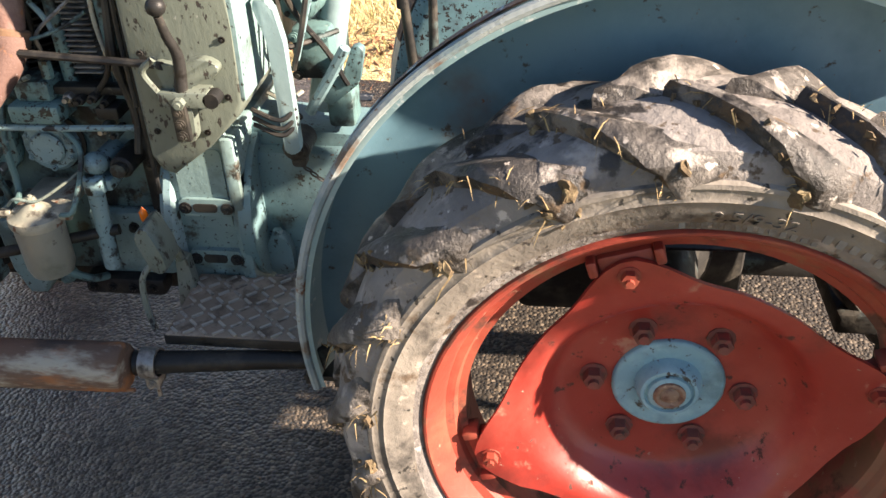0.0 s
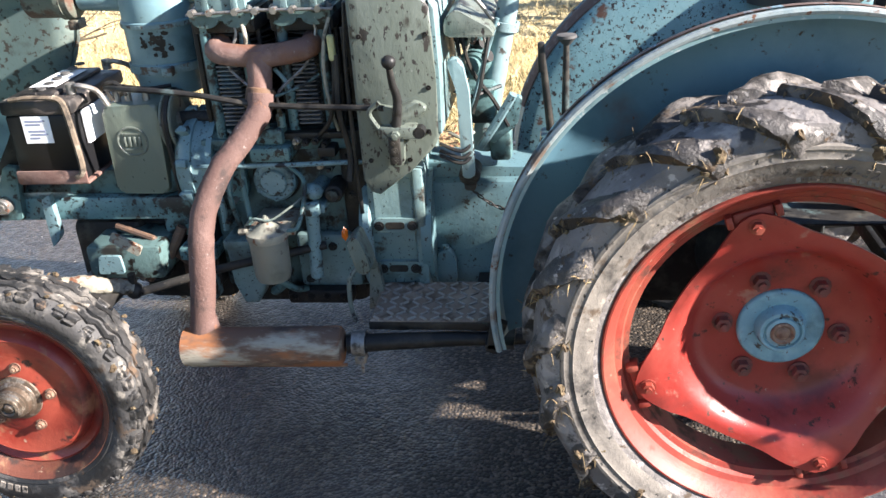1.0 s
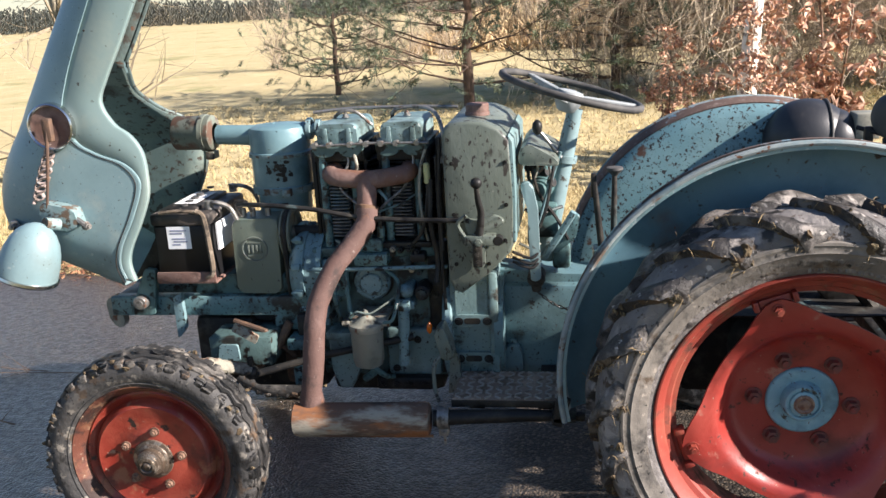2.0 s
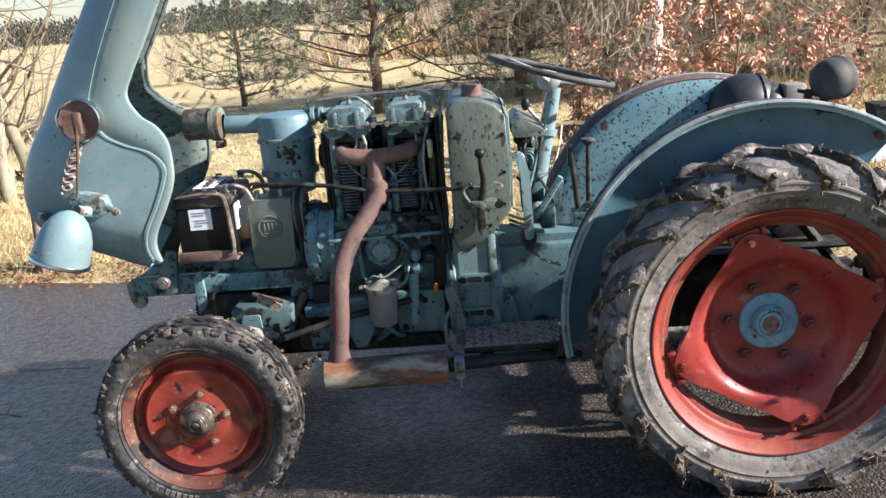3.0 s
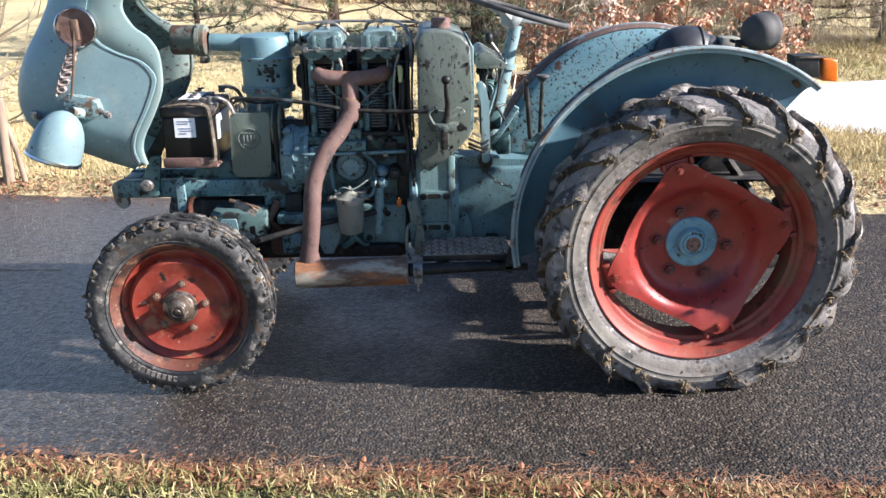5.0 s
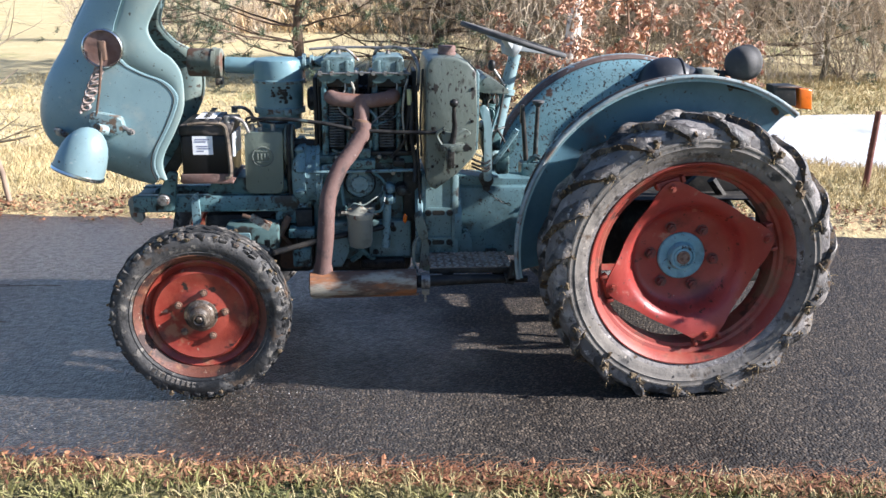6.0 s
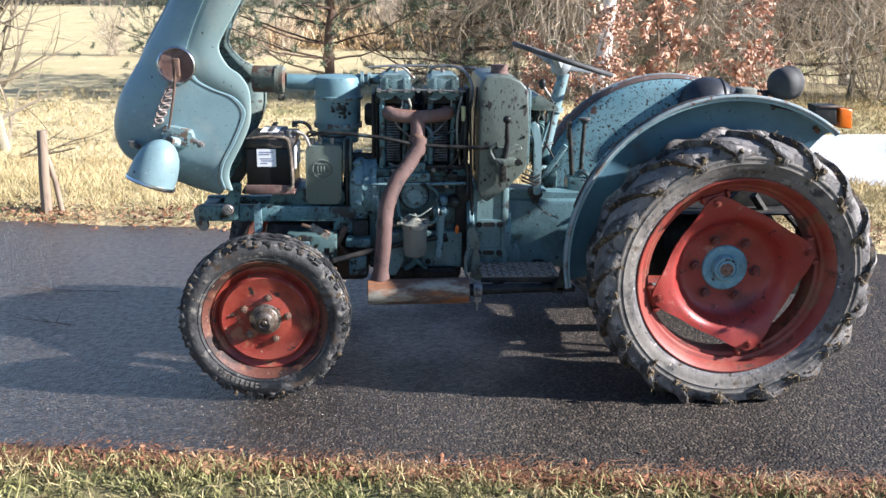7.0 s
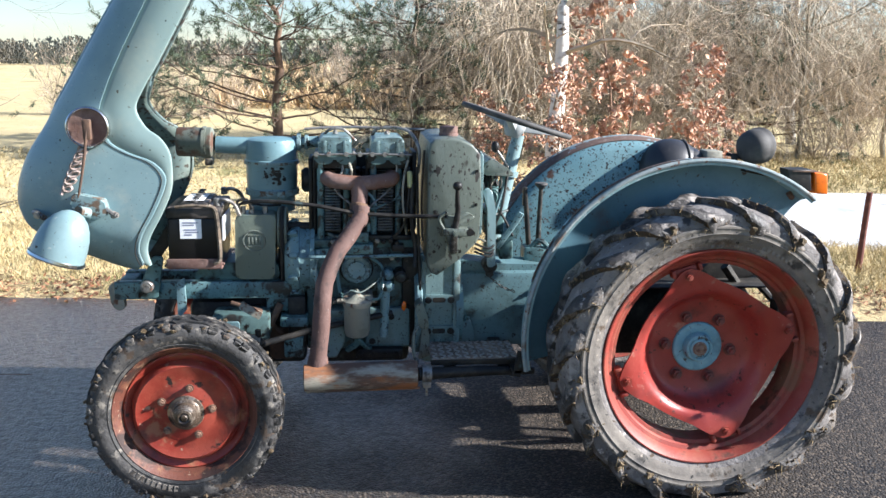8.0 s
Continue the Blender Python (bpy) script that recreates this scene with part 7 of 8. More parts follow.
part("clamp_band", bm, M["chippedgrey"], air, "chipped blue-grey clamp band")
rg, bm = random.Random(17), B()
for _ in range(46):
    a, zc, r = rg.gauss(-1.35, 0.20), rg.gauss(1.155, 0.020), rg.uniform(0.003, 0.011)
    zc = max(1.105, min(1.185, zc))
    ring = [(a + r * rg.uniform(0.5, 1.3) * math.cos(t) / 0.109, zc + r * rg.uniform(0.4, 1.2) * math.sin(t)) for t in [2 * math.pi * k / 7 for k in range(7)]]
    lo = [bm.verts.new((AX + 0.1076 * math.cos(b), AY + 0.1076 * math.sin(b), z)) for b, z in ring]
    hi = [bm.verts.new((AX + 0.1092 * math.cos(b), AY + 0.1092 * math.sin(b), z)) for b, z in ring]
    bm.faces.new(hi)
    for k in range(7):
        bm.faces.new((lo[k - 1], lo[k], hi[k], hi[k - 1]))
tagged(part("bare_patch", bm, M["black"], air, "dark flakes where paint came off"), kind="stuff")
bm = B()
tube(bm, [(AX - 0.02, AY, 1.262), (-1.80, AY, 1.268), (-1.93, AY, 1.274)], [0.050, 0.038, 0.036], 18)
part("inlet_pipe", bm, M["cleaner"], air)
bm = B()
lathe(bm, [(0.0, 0.030), (0.0, 0.060), (0.006, 0.064), (0.100, 0.064), (0.104, 0.066), (0.140, 0.066), (0.146, 0.060), (0.150, 0.036)], 28, (-2.088, AY, 1.286), (1, 0, -0.02))
lathe(bm, [(0.104, 0.0655), (0.104, 0.070), (0.120, 0.070), (0.120, 0.0655)], 28, (-2.088, AY, 1.286), (1, 0, -0.02), closed=True)
box(bm, -1.975, -1.945, AY - 0.03, AY + 0.03, 1.185, 1.215, 0.004)
part("inlet_cap", bm, M["rustycap"], air, "grey-green rusty inlet cap")
bm = B()
tube(bm, [(AX + 0.09, AY, 1.28), (-1.56, AY, 1.285), (-1.50, AY, 1.288)], [0.032, 0.024, 0.026], 16)
for x, r in ((-1.585, 0.040), (-1.552, 0.034)):
    lathe(bm, [(-0.009, r - 0.008), (-0.007, r), (0.007, r), (0.009, r - 0.008)], 18, (x, AY, 1.285), (1, 0, 0))
part("intake_hose", bm, M["pale"], air, "pale-blue intake pipe with clamp")
bm = B()
rod(bm, (-1.575, -0.02, 1.12), (-1.53, -0.02, 1.12), 0.055, 20, bev=0.012)
part("intake_bulb", bm, M["dark"], air)

# battery tray and front frame
bm = B()
box(bm, -2.33, -1.56, -0.235, -0.175, 0.640, 0.715, 0.008)
box(bm, -2.33, -1.56, -0.025, 0.035, 0.640, 0.715, 0.008)
box(bm, -2.325, -2.26, -0.232, 0.032, 0.645, 0.71, 0.006)
box(bm, -1.72, -1.58, -0.228, 0.028, 0.58, 0.70, 0.01)
rail = part("front_frame", bm, M["blue"], tractor, "blue front frame rails")
bm = B()
slab(bm, rounded([(-2.245, 0.655), (-2.15, 0.655), (-2.125, 0.83), (-2.165, 0.835)], 0.012), -0.262, -0.236, 0.003)
part("hinge_plate", bm, M["teal"], rail)
bm = B()
rod(bm, (-2.188, -0.295, 0.712), (-2.188, -0.23, 0.712), 0.026, 18, bev=0.004)
rod(bm, (-2.188, -0.30, 0.712), (-2.188, -0.29, 0.712), 0.013, 12)
part("hinge_pin", bm, M["steel"], rail)
bm = B()
slab(bm, rounded([(-2.355, 0.70), (-2.31, 0.72), (-2.29, 0.60), (-2.315, 0.585), (-2.345, 0.61)], 0.015), -0.225, -0.185, 0.006)
part("tow_hook", bm, M["cream"], rail, "pale towing hook")
bm = B()
slab(bm, rounded([(-2.075, 0.72), (-2.045, 0.74), (-2.04, 0.60), (-2.075, 0.56)], 0.008), -0.262, -0.237, 0.003)
part("strap_bracket", bm, M["pale"], rail)
bm = B()
slab(bm, rounded([(-2.02, 0.715), (-1.66, 0.715), (-1.67, 0.79), (-1.98, 0.79)], 0.02), -0.20, 0.0, 0.008)
part("battery_base", bm, M["teal"], rail)
bm = B()
box(bm, -1.672, -1.632, -0.16, 0.0, 0.60, 0.88, 0.01)
rod(bm, (-1.655, -0.15, 0.935), (-1.50, -0.15, 0.935), 0.022, 14)
box(bm, -1.66, -1.56, -0.12, 0.02, 0.48, 0.64, 0.02)
gen = part("dynamo", bm, M["dark"], tractor, "dark greasy dynamo")
bm = B()
lathe(bm, [(-0.020, 0.0), (-0.020, 0.086), (-0.017, 0.092), (-0.011, 0.092), (-0.002, 0.078), (0.002, 0.078), (0.011, 0.092), (0.017, 0.092), (0.020, 0.086), (0.018, 0.074), (0.009, 0.066), (0.009, 0.026), (0.020, 0.024), (0.026, 0.018), (0.026, 0.0)], 40, (-1.650, -0.15, 0.935), (1, 0, 0))
part("belt_pulley", bm, M["rustycap"], gen, "olive-brown grooved belt pulley")
bm = B()
upper = [(-0.15 + 0.088 * math.cos(q), 0.935 + 0.088 * math.sin(q)) for q in [math.pi * i / 14 for i in range(15)]]
lower = [(-0.14 + 0.070 * math.cos(q), 0.60 + 0.070 * math.sin(q)) for q in [math.pi + math.pi * i / 12 for i in range(13)]]
tube(bm, [(-1.650, y, z) for y, z in upper + lower], 0.009, 6, loop=True)
part("fan_belt", bm, M["black"], gen)
bm = B()
lathe(bm, [(-0.035, 0.0), (-0.034, 0.07), (-0.026, 0.12), (-0.008, 0.142), (0.0, 0.150), (0.02, 0.155), (0.032, 0.155), (0.034, 0.148), (0.075, 0.146), (0.078, 0.155), (0.095, 0.155), (0.098, 0.0)], 40, (-1.612, -0.135, 0.795), (1, 0, 0))
fanbox = part("timing_case", bm, M["pale"], tractor, "blue round timing case")
for k in range(10):
    bm = B()
    a = 2 * math.pi * k / 10
    box(bm, -1.615, -1.585, -0.012, 0.012, 0.143, 0.172, 0.004, m=Matrix.Translation((0, -0.135, 0.795)) @ Matrix.Rotation(a, 4, "X"))
    bolt(bm, (-1.615, -0.135 - 0.158 * math.sin(a), 0.795 + 0.158 * math.cos(a)), (-1, 0, 0), 0.008, 0.008)
    part("case_lug", bm, M["pale"], fanbox)
bm = B()
box(bm, -1.63, -1.555, -0.26, 0.02, 0.42, 0.655, 0.015)
support = part("front_support", bm, M["black"], tractor, "black greasy engine support")
bm = B()
box(bm, -1.66, -1.545, -0.30, -0.10, 0.53, 0.575, 0.01)
part("support_plate", bm, M["blue"], support)
bm = B()
box(bm, -1.645, -1.565, -0.30, -0.24, 0.395, 0.485, 0.008)
for x, z in ((-1.632, 0.475), (-1.578, 0.475), (-1.632, 0.405), (-1.578, 0.405)):
    bolt(bm, (x, -0.30, z), r=0.007, h=0.006)
part("lower_plate", bm, M["blue"], support, "blue bolted plate")
bm = B()
box(bm, -1.86, -1.56, -0.16, 0.06, 0.315, 0.63, 0.03)
rod(bm, (-1.80, -0.16, 0.46), (-1.80, -0.20, 0.46), 0.06, 20, bev=0.01)
part("gear_case", bm, M["black"], support, "black greasy front gear case")
bm = B()
tube(bm, [(-1.735, -0.14, 0.60), (-1.725, -0.19, 0.585), (-1.715, -0.235, 0.565)], 0.017, 12)
part("breather_pipe", bm, M["dark"], support, "short open breather pipe")

# front axle with steering arms
bm = B()
box(bm, -2.06, -1.93, -0.58, 0.38, 0.42, 0.50, 0.02)
box(bm, -2.10, -1.86, -0.20, 0.0, 0.44, 0.66, 0.03)
rod(bm, (FRONT_X, -0.66, FRONT_Z), (FRONT_X, -0.55, FRONT_Z), 0.07, 24, bev=0.01)
rod(bm, (FRONT_X, 0.46, FRONT_Z), (FRONT_X, 0.35, FRONT_Z), 0.07, 24, bev=0.01)
rod(bm, (FRONT_X, -0.57, 0.30), (FRONT_X, -0.57, 0.56), 0.035, 16)
rod(bm, (FRONT_X, 0.37, 0.30), (FRONT_X, 0.37, 0.56), 0.035, 16)
axle = part("front_axle", bm, M["dark"], tractor, "grimy front axle beam", Matrix.Identity(4))
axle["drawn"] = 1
bm = B()
tube(bm, [(-2.02, -0.60, 0.585), (-1.90, -0.55, 0.60), (-1.80, -0.50, 0.57), (-1.74, -0.47, 0.545)], 0.022, 12, smooth=12)
ball(bm, (-2.03, -0.60, 0.59), 0.032, (1.3, 1, 0.8), 3)
ball(bm, (-1.93, -0.565, 0.605), 0.026, (1.6, 1, 0.8), 3)
roughen(bm, 0.014, 22)
roughen(bm, 0.006, 70)
part("steering_arm", bm, M["flaky"], axle, "steering arm with flaking cream paint and rust")
bm = B()
ball(bm, (-1.735, -0.465, 0.525), 0.026, sub=2)
rod(bm, (-1.735, -0.465, 0.54), (-1.735, -0.465, 0.58), 0.012, 8)
tube(bm, [(-1.735, -0.465, 0.515), (-1.50, -0.40, 0.56), (-1.2, -0.33, 0.60)], 0.013, 10)
part("track_rod", bm, M["black"], axle)
bm = B()
box(bm, -1.93, -1.70, -0.34, -0.10, 0.49, 0.60, 0.012)
part("axle_box", bm, M["oilyblock"], axle, "green-blue cast bracket")
bm = B()
slab(bm, rounded([(-1.895, 0.515), (-1.815, 0.515), (-1.82, 0.575), (-1.885, 0.575)], 0.008), -0.352, -0.339)
part("box_plate", bm, M["pale"], axle)
bm = B()
slab(bm, rounded([(-1.80, 0.68), (-1.72, 0.63), (-1.735, 0.60), (-1.815, 0.65)], 0.006), -0.40, -0.39)
part("white_tab", bm, M["cream"], axle)
bm = B()
tube(bm, [(-1.78, -0.28, 0.46), (-1.70, -0.26, 0.54), (-1.66, -0.24, 0.62)], 0.016, 8)
tube(bm, [(-1.86, -0.25, 0.63), (-1.74, -0.28, 0.60), (-1.66, -0.22, 0.48)], 0.010, 8)
box(bm, -1.72, -1.60, -0.18, 0.0, 0.34, 0.50, 0.03)
part("front_linkage", bm, M["brown"], axle)

# small box beside the battery
bm = B()
slab(bm, rounded([(-1.842, 0.725), (-1.682, 0.722), (-1.672, 1.005), (-1.838, 1.0)], 0.022), -0.225, -0.075, 0.010)
tool = part("tool_box", bm, M["box"], tractor, "olive pressed-metal box with round emblem")
bm = B()
lathe(bm, [(-0.003, 0.040), (-0.007, 0.042), (-0.007, 0.046), (-0.003, 0.048)], 32, (-1.763, -0.222, 0.892), (0, 1, 0))
for x in (-0.022, -0.007, 0.008, 0.023):
    box(bm, -1.763 + x - 0.004, -1.763 + x + 0.004, -0.231, -0.224, 0.878, 0.908, 0.001)
box(bm, -1.79, -1.736, -0.230, -0.224, 0.914, 0.919)
box(bm, -1.79, -1.736, -0.230, -0.224, 0.866, 0.871)
part("emblem", bm, M["olive"], tool, "round raised emblem")
for x in (-1.81, -1.775, -1.72):
    bm = B()
    rod(bm, (x, -0.17, 1.0), (x, -0.17, 1.03), 0.011, 8)
    part("terminal", bm, M["steel"], tool)
for pts in ([(-1.82, -0.18, 1.005), (-1.83, -0.19, 1.055), (-1.79, -0.19, 1.06), (-1.775, -0.18, 1.02)], [(-1.85, -0.16, 1.02), (-1.80, -0.17, 1.045), (-1.72, -0.15, 1.03), (-1.66, -0.12, 1.03)]):
    bm = B()
    tube(bm, pts, 0.006, 6, smooth=5)
    part("lead", bm, M["black"], tool)


# hood, tipped forward on its hinge
NOSE = [(-1.98, 2.36), (-2.13, 2.10), (-2.285, 1.84), (-2.405, 1.636), (-2.470, 1.525), (-2.515, 1.450), (-2.560, 1.375), (-2.612, 1.293), (-2.648, 1.220), (-2.675, 1.125), (-2.671, 1.030), (-2.620, 0.948), (-2.470, 0.865), (-2.330, 0.815), (-2.215, 0.795)]
CREASE = [(-1.866, 2.36), (-2.003, 2.10), (-2.135, 1.85), (-2.235, 1.650), (-2.285, 1.535), (-2.312, 1.44), (-2.288, 1.337), (-2.217, 1.286), (-2.130, 1.250), (-2.086, 1.200), (-2.089, 1.149), (-2.130, 1.054), (-2.181, 0.958), (-2.196, 0.890), (-2.179, 0.831)]
HOOD_EDGE = [(-1.72, 2.36), (-1.855, 2.10), (-1.985, 1.85), (-2.085, 1.66), (-2.150, 1.545), (-2.184, 1.462), (-2.150, 1.385), (-2.100, 1.343), (-2.066, 1.285), (-2.060, 1.205), (-2.068, 1.13), (-2.106, 1.04), (-2.155, 0.945), (-2.168, 0.885), (-2.155, 0.826)]


def make_hood():
    f_all, e_all, b_all = [curve_pts([Vector((x, 0, z)) for x, z in pts], 5) for pts in (NOSE, CREASE, HOOD_EDGE)]
    near = YC - 0.27
    bm = B()
    rows = []
    for f, e, b in zip(f_all, e_all, b_all):
        far = YC + 0.27 - 0.41 * min(1.0, max(0.0, (b.z - 1.28) / 0.30))
        w = (e - f).length
        way = (e - f) / w
        r = min(0.30, 1.6 * w)
        deep = 0.17 * (r / 0.30) ** 0.5
        fall = lambda d: 1 - math.sqrt(max(0.0, 1 - max(0.0, 1 - d / r) ** 2))
        row = [e + Vector((0, near + 0.001, 0))]
        for k in range(15):
            d = w * (1 - math.sin(math.pi / 2 * k / 14))
            row.append(f + way * d + Vector((0, near - 0.006 + deep * (fall(d) - fall(w)), 0)))
        y0, y1 = row[-1].y, max(far - 0.07, row[-1].y + 0.02)
        for k in range(1, 7):
            row.append(f - way * 0.014 * math.sin(math.pi * k / 6) + Vector((0, y0 + (y1 - y0) * k / 6, 0)))
        back = (b - f).normalized()
        for k in range(1, 5):
            a = math.pi / 2 * k / 4
            row.append(f + back * min(0.07, (b - f).length * 0.4) * (1 - math.cos(a)) + Vector((0, y1 + (far - y1) * math.sin(a), 0)))
        row.append(b + Vector((0, far, 0)))
        rows.append([bm.verts.new(p) for p in row])
    for p, q in zip(rows, rows[1:]):
        for k in range(len(p) - 1):
            bm.faces.new((p[k], p[k + 1], q[k + 1], q[k]))
    hood = part("hood", bm, M["hood"], tractor, "light-blue sheet hood tipped forward")
    mod = hood.modifiers.new("thickness", "SOLIDIFY")
    mod.thickness, mod.offset = 0.004, 0
    # side strip between crease and open edge, grazing sun put into its greener colour
    bm = B()
    rows = []
    for e, b in zip(e_all, b_all):
        w = (b - e).length
        row = [e.lerp(b, k / 6) + Vector((0, near - 0.010 * math.sin(math.pi * k / 6) * min(1.0, w / 0.15), 0)) for k in range(7)]
        row.append(b + (b - e) * 0.004 / w + Vector((0, near + 0.022, 0)))
        rows.append([bm.verts.new(p) for p in row])
    for p, q in zip(rows, rows[1:]):
        for k in range(len(p) - 1):
            bm.faces.new((p[k], q[k], q[k + 1], p[k + 1]))
    side = part("hood_side", bm, M["hood_side"], hood, "side strip coloured grey-green for grazing sun, with chipped paint")
    mod = side.modifiers.new("thickness", "SOLIDIFY")
    mod.thickness, mod.offset = 0.004, 0
    bm = B()
    tube(bm, [e + Vector((0.003, near - 0.002, 0.0)) for e in e_all[27:]], 0.0045, 8)
    part("cheek_bead", bm, M["hood"], hood)
    bm = B()
    tube(bm, [e + (f - e).normalized() * 0.011 + Vector((0, near - 0.0075, 0)) for f, e in list(zip(f_all, e_all))[29:]], 0.0022, 6)
    part("cheek_groove", bm, M["dark"], hood, "thin dark line along the pressed cheek")
    bm = B()
    tube(bm, [b + Vector((0, near + 0.006, 0)) for b in b_all], 0.0075, 8)
    part("edge_bead", bm, M["hood_side"], hood)
    bm = B()
    tube(bm, [b + Vector((0, YC + 0.27 - 0.41 * min(1.0, max(0.0, (b.z - 1.28) / 0.30)), 0)) for b in b_all], 0.0075, 8)
    part("far_edge_bead", bm, M["hood_inner"], hood)
    # worn inside lining and stiffeners; the lining's dark colour stands in for shade
    bm = B()
    rows = []
    for f, b in zip(f_all, b_all):
        far = YC + 0.255 - 0.41 * min(1.0, max(0.0, (b.z - 1.28) / 0.30))
        rows.append([bm.verts.new(b.lerp(f, 0.01 + 0.13 * k) + Vector((0, far - 0.004 * math.sin(k), 0))) for k in range(6)])
    for p, q in zip(rows, rows[1:]):
        for k in range(5):
            bm.faces.new((p[k], p[k + 1], q[k + 1], q[k]))
    lining = part("hood_lining", bm, M["hood_inner"], hood, "speckled worn inner panel, darkened for shade")
    mod = lining.modifiers.new("thickness", "SOLIDIFY")
    mod.thickness, mod.offset = 0.003, 0
    bm = B()
    for x, z in ((-2.20, 1.60), (-2.215, 1.40), (-2.19, 1.70), (-2.13, 1.72), (-2.05, 1.80), (-2.13, 1.30)):
        ball(bm, (x, near - 0.008, z), 0.0045, (1, 0.5, 1), 1)
    tagged(part("rivets", bm, M["dark"], hood), kind="stuff")
    # empty round lamp opening with chrome ring
    c = Vector((-2.352, near - 0.020, 1.390))
    ax = (-0.28, 1, -0.06)
    bm = B()
    lathe(bm, [(0.012, 0.0), (0.010, 0.05), (0.0, 0.072), (0.0, 0.0)], 32, c, ax)
    ring = part("lamp_bowl", bm, M["rust"], hood, "rusty brown round lamp bowl")
    bm = B()
    lathe(bm, [(0.018, 0.070), (-0.006, 0.070), (-0.012, 0.075), (-0.008, 0.080), (0.02, 0.082), (0.11, 0.078)], 40, c, ax)
    part("chrome_ring", bm, M["chrome"], ring, "dull chrome ring")
    bm = B()
    tube(bm, [(-2.343, near - 0.050, 1.425), (-2.350, near - 0.058, 1.36), (-2.365, near - 0.062, 1.25), (-2.392, near - 0.058, 1.12), (-2.405, near - 0.045, 1.08)], [0.007, 0.008, 0.0065, 0.005, 0.004], 8, smooth=4)
    box(bm, -2.362, -2.332, near - 0.062, near - 0.036, 1.345, 1.425, 0.006)
    part("stay_rod", bm, M["brown"], hood, "thin rusty stay")
    bm = B()
    loops = []
    for k in range(61):
        t = k / 60
        a = 2 * math.pi * 6.5 * t
        wide = 0.6 + 0.4 * math.sin(math.pi * t)
        loops.append((-2.370 - 0.080 * t + 0.026 * wide * math.cos(a), near - 0.014, 1.318 - 0.190 * t + 0.016 * math.sin(a) + 0.010 * wide * math.cos(a)))
    tube(bm, loops, [0.0045 + 0.0035 * math.sin(k * 0.7) ** 2 for k in range(61)], 6)
    part("ornament", bm, M["corroded"], hood, "corroded pale scroll ornament")
    # hinge bracket of the head lamp
    bm = B()
    slab(bm, rounded([(-2.411, 1.138), (-2.300, 1.112), (-2.288, 1.052), (-2.345, 1.032), (-2.426, 1.087)], 0.010), near - 0.062, near - 0.004, 0.007)
    tube(bm, [(-2.36, near - 0.06, 1.06), (-2.385, near - 0.10, 1.075)], 0.022, 10)
    part("lamp_bracket", bm, M["chippedgrey"], hood, "chipped lamp bracket")
    bm = B()
    bolt(bm, (-2.27, near - 0.05, 1.05), (0.8, -0.5, 0), 0.012, 0.02)
    tube(bm, [(-2.30, near - 0.05, 1.075), (-2.255, near - 0.06, 1.045)], 0.010, 8)
    part("bracket_bolt", bm, M["steel"], hood)
    bm = B()
    tube(bm, [(-2.585, near + 0.035, 1.045), (-2.535, near - 0.015, 1.030)], 0.012, 8)
    bolt(bm, (-2.56, near - 0.005, 1.04), (0, -1, 0), 0.012, 0.02)
    part("clasp_bolt", bm, M["steel"], hood)
    # bullet-shaped head lamp, pointing down with the hood
    tip, aim = Vector((-2.395, near - 0.115, 1.085)), Vector((-0.36, -0.10, -0.93)).normalized()
    bm = B()
    lathe(bm, [(0.0, 0.0), (0.003, 0.020), (0.014, 0.042), (0.035, 0.063), (0.065, 0.080), (0.10, 0.091), (0.14, 0.098), (0.185, 0.101), (0.192, 0.100), (0.192, 0.0)], 36, tip, aim)
    lampb = part("headlamp", bm, M["hood"], hood, "bullet-shaped light-blue headlamp shell")
    bm = B()
    lathe(bm, [(0.188, 0.101), (0.190, 0.106), (0.200, 0.107), (0.206, 0.102), (0.206, 0.094)], 36, tip, aim)
    part("headlamp_ring", bm, M["chrome"], lampb)
    bm = B()
    lathe(bm, [(0.204, 0.095), (0.214, 0.06), (0.217, 0.0)], 32, tip, aim)
    part("headlamp_glass", bm, M["bowl"], lampb)
    return hood


make_hood()
bm = B()
slab(bm, [(-2.215, 0.80), (-2.16, 0.79), (-2.10, 0.88), (-2.06, 1.00), (-2.08, 1.02), (-2.14, 0.90)], -0.24, -0.22, 0.004)
tube(bm, [(-2.20, -0.16, 0.70), (-2.14, -0.15, 0.88), (-2.08, -0.14, 1.0)], 0.013, 8)
tube(bm, [(-2.15, -0.05, 0.74), (-2.06, -0.05, 0.88), (-2.02, -0.05, 1.05)], 0.012, 8)
part("hood_hinge", bm, M["black"], tractor, "rusty hood hinge arm")

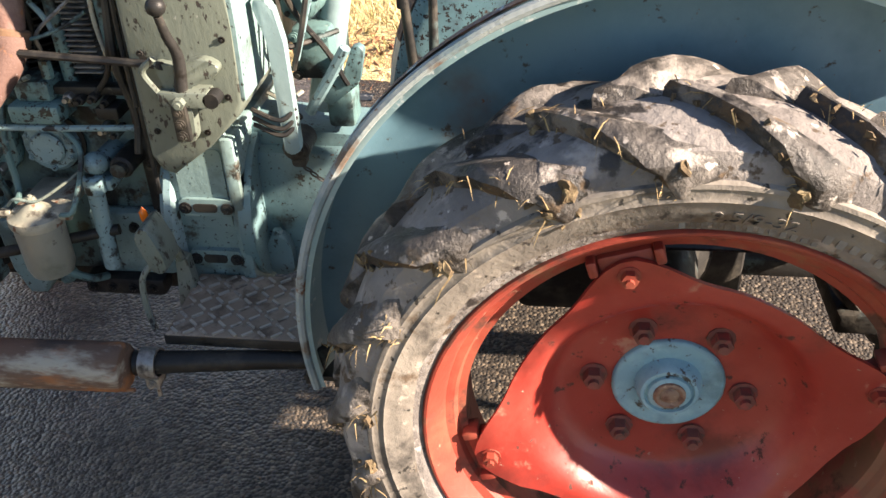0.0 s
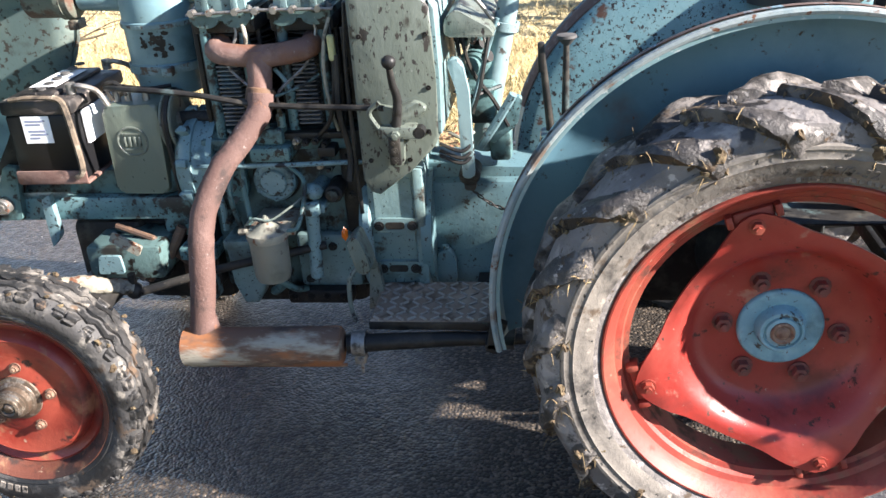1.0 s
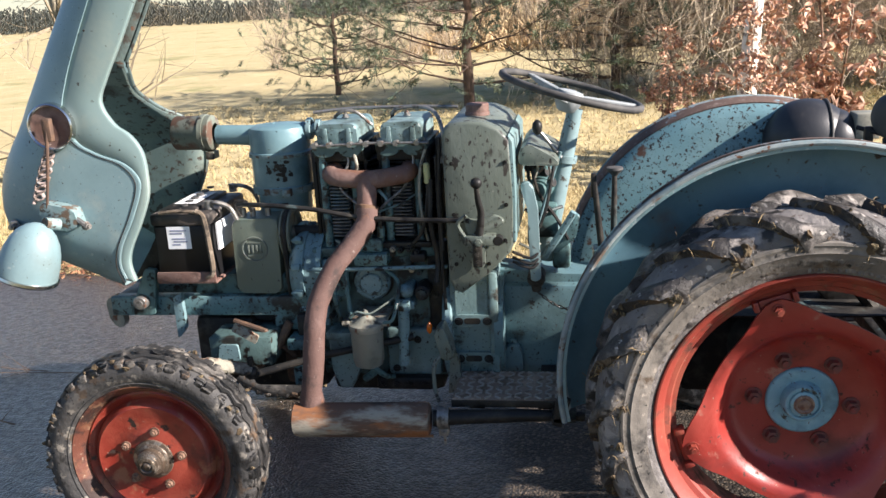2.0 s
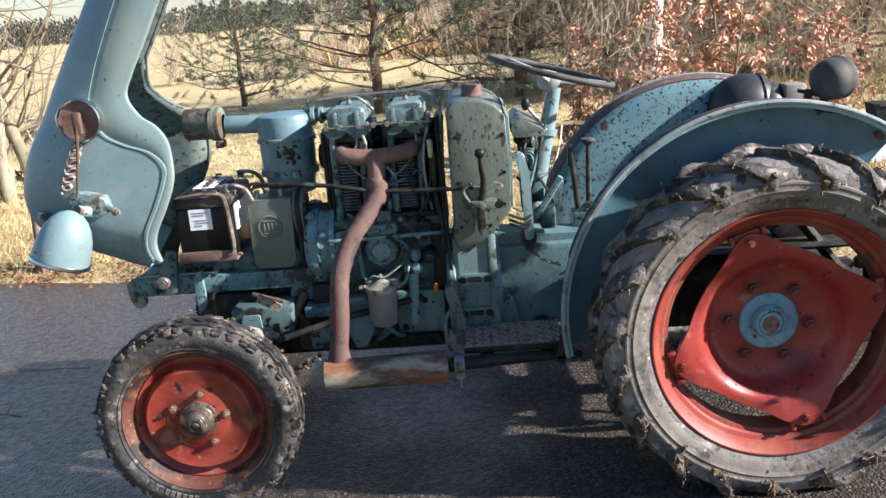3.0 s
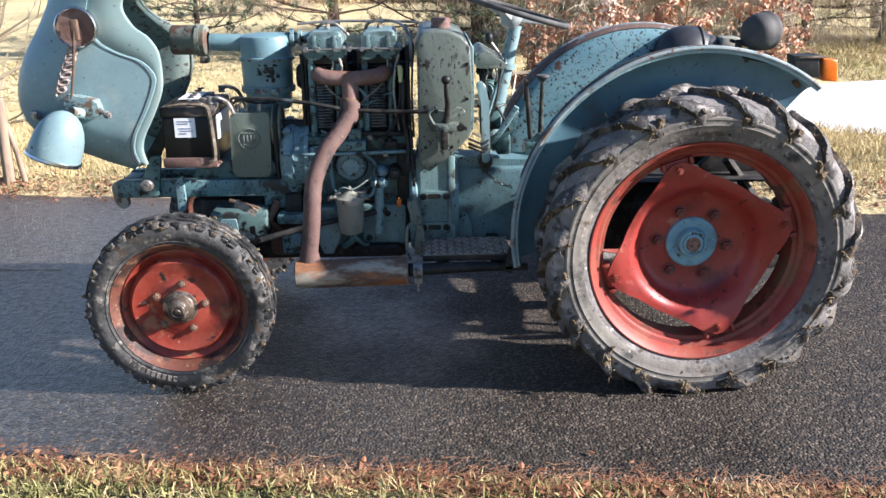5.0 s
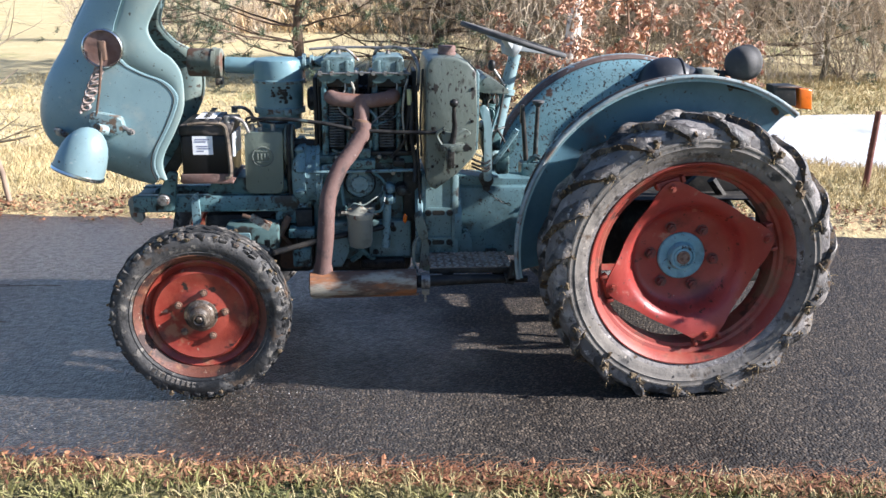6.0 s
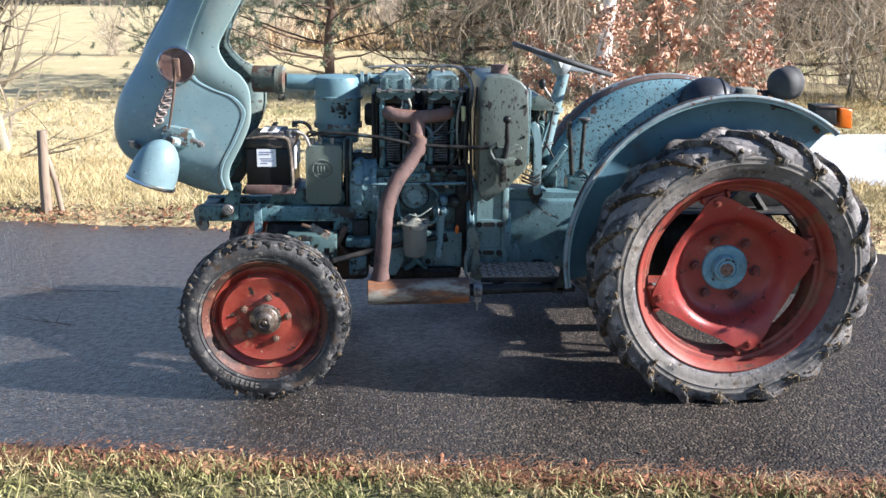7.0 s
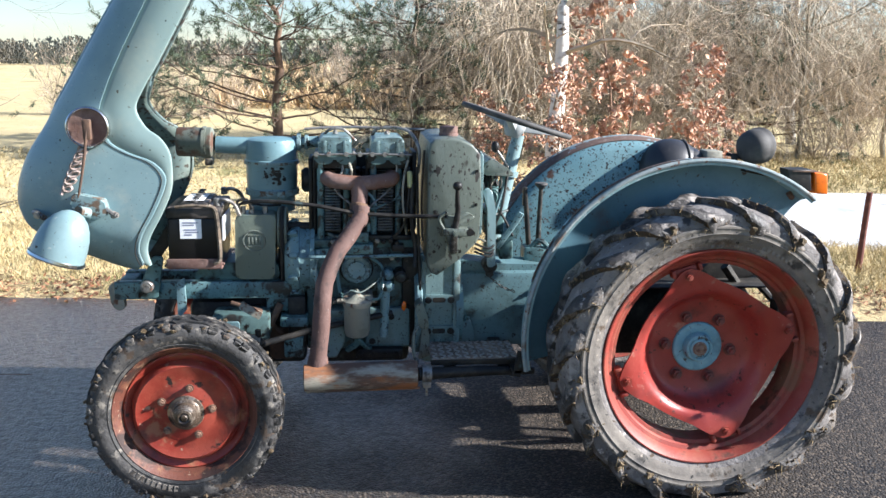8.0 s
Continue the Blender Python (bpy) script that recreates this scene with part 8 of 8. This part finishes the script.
# ---- battery in its tray ----
bm = B()
box(bm, -2.10, -1.885, -0.30, 0.06, 0.79, 0.80, 0.003)
box(bm, -2.10, -1.885, -0.305, -0.297, 0.795, 0.835, 0.003)
box(bm, -2.105, -2.097, -0.30, 0.06, 0.795, 0.83, 0.003)
tray = part("battery_tray", bm, M["rust"], rail, "rusty battery tray")
battery = thing("battery", "black starter battery with white label on a rusty tray", "battery", at=(0, 0, 0))
bm = B()
box(bm, -2.095, -1.892, -0.295, 0.05, 0.801, 1.005, 0.008)
part("case", bm, M["case"], battery, drawn=True)
bm = B()
box(bm, -2.102, -1.885, -0.302, 0.057, 1.004, 1.050, 0.012)
box(bm, -2.05, -1.94, -0.27, 0.03, 1.049, 1.064, 0.006)
lid = part("lid", bm, M["lid"], battery, "black lid with raised plug strip", drawn=True)
for y in (-0.24, -0.19, -0.14, -0.09, -0.04, 0.01):
    bm = B()
    rod(bm, (-1.995, y, 1.063), (-1.995, y, 1.069), 0.014, 12)
    part("plug", bm, M["plastic"], lid, drawn=True)
bm = B()
box(bm, -2.04, -1.96, -0.22, -0.02, 1.0645, 1.0655)
part("top_label", bm, M["label"], lid, "pale worn top label", drawn=True)
bm = B()
box(bm, -2.046, -1.962, -0.2972, -0.2955, 0.920, 1.002)
lab = part("front_label", bm, M["label"], battery, "white paper label with faded print", drawn=True)
bm = B()
for x0, x1, z in ((-2.035, -1.975, 0.985), (-2.035, -1.99, 0.975), (-2.03, -1.98, 0.955), (-2.025, -1.975, 0.945), (-2.03, -2.0, 0.934)):
    box(bm, x0, x1, -0.2982, -0.2971, z, z + 0.005)
part("print_bars", bm, M["print"], lab, drawn=True)
bm = B()
tube(bm, [(-1.93, -0.305, 1.06), (-1.905, -0.305, 1.04), (-1.895, -0.306, 0.95), (-1.892, -0.306, 0.84), (-1.915, -0.306, 0.815)], 0.0095, 6, smooth=5)
tube(bm, [(-2.06, -0.305, 1.055), (-2.0, -0.31, 1.062), (-1.93, -0.306, 1.058)], 0.007, 6, smooth=5)
part("strap", bm, M["leather"], battery, "frayed brown holding strap", drawn=True)
bm = B()
slab(bm, [(-1.887, 0.90), (-1.880, 0.90), (-1.880, 1.0), (-1.887, 1.0)], -0.25, -0.02)
part("side_label", bm, M["label"], battery, drawn=True)
for y in (-0.24, 0.0):
    bm = B()
    rod(bm, (-1.905, y, 1.05), (-1.905, y, 1.08), 0.014, 12)
    tube(bm, [(-1.905, y, 1.07), (-1.87, y - 0.01, 1.075), (-1.84, y + 0.02, 1.05), (-1.82, y + 0.03, 1.0)], 0.008, 8, smooth=5)
    part("terminal", bm, M["steel"], battery, drawn=True)
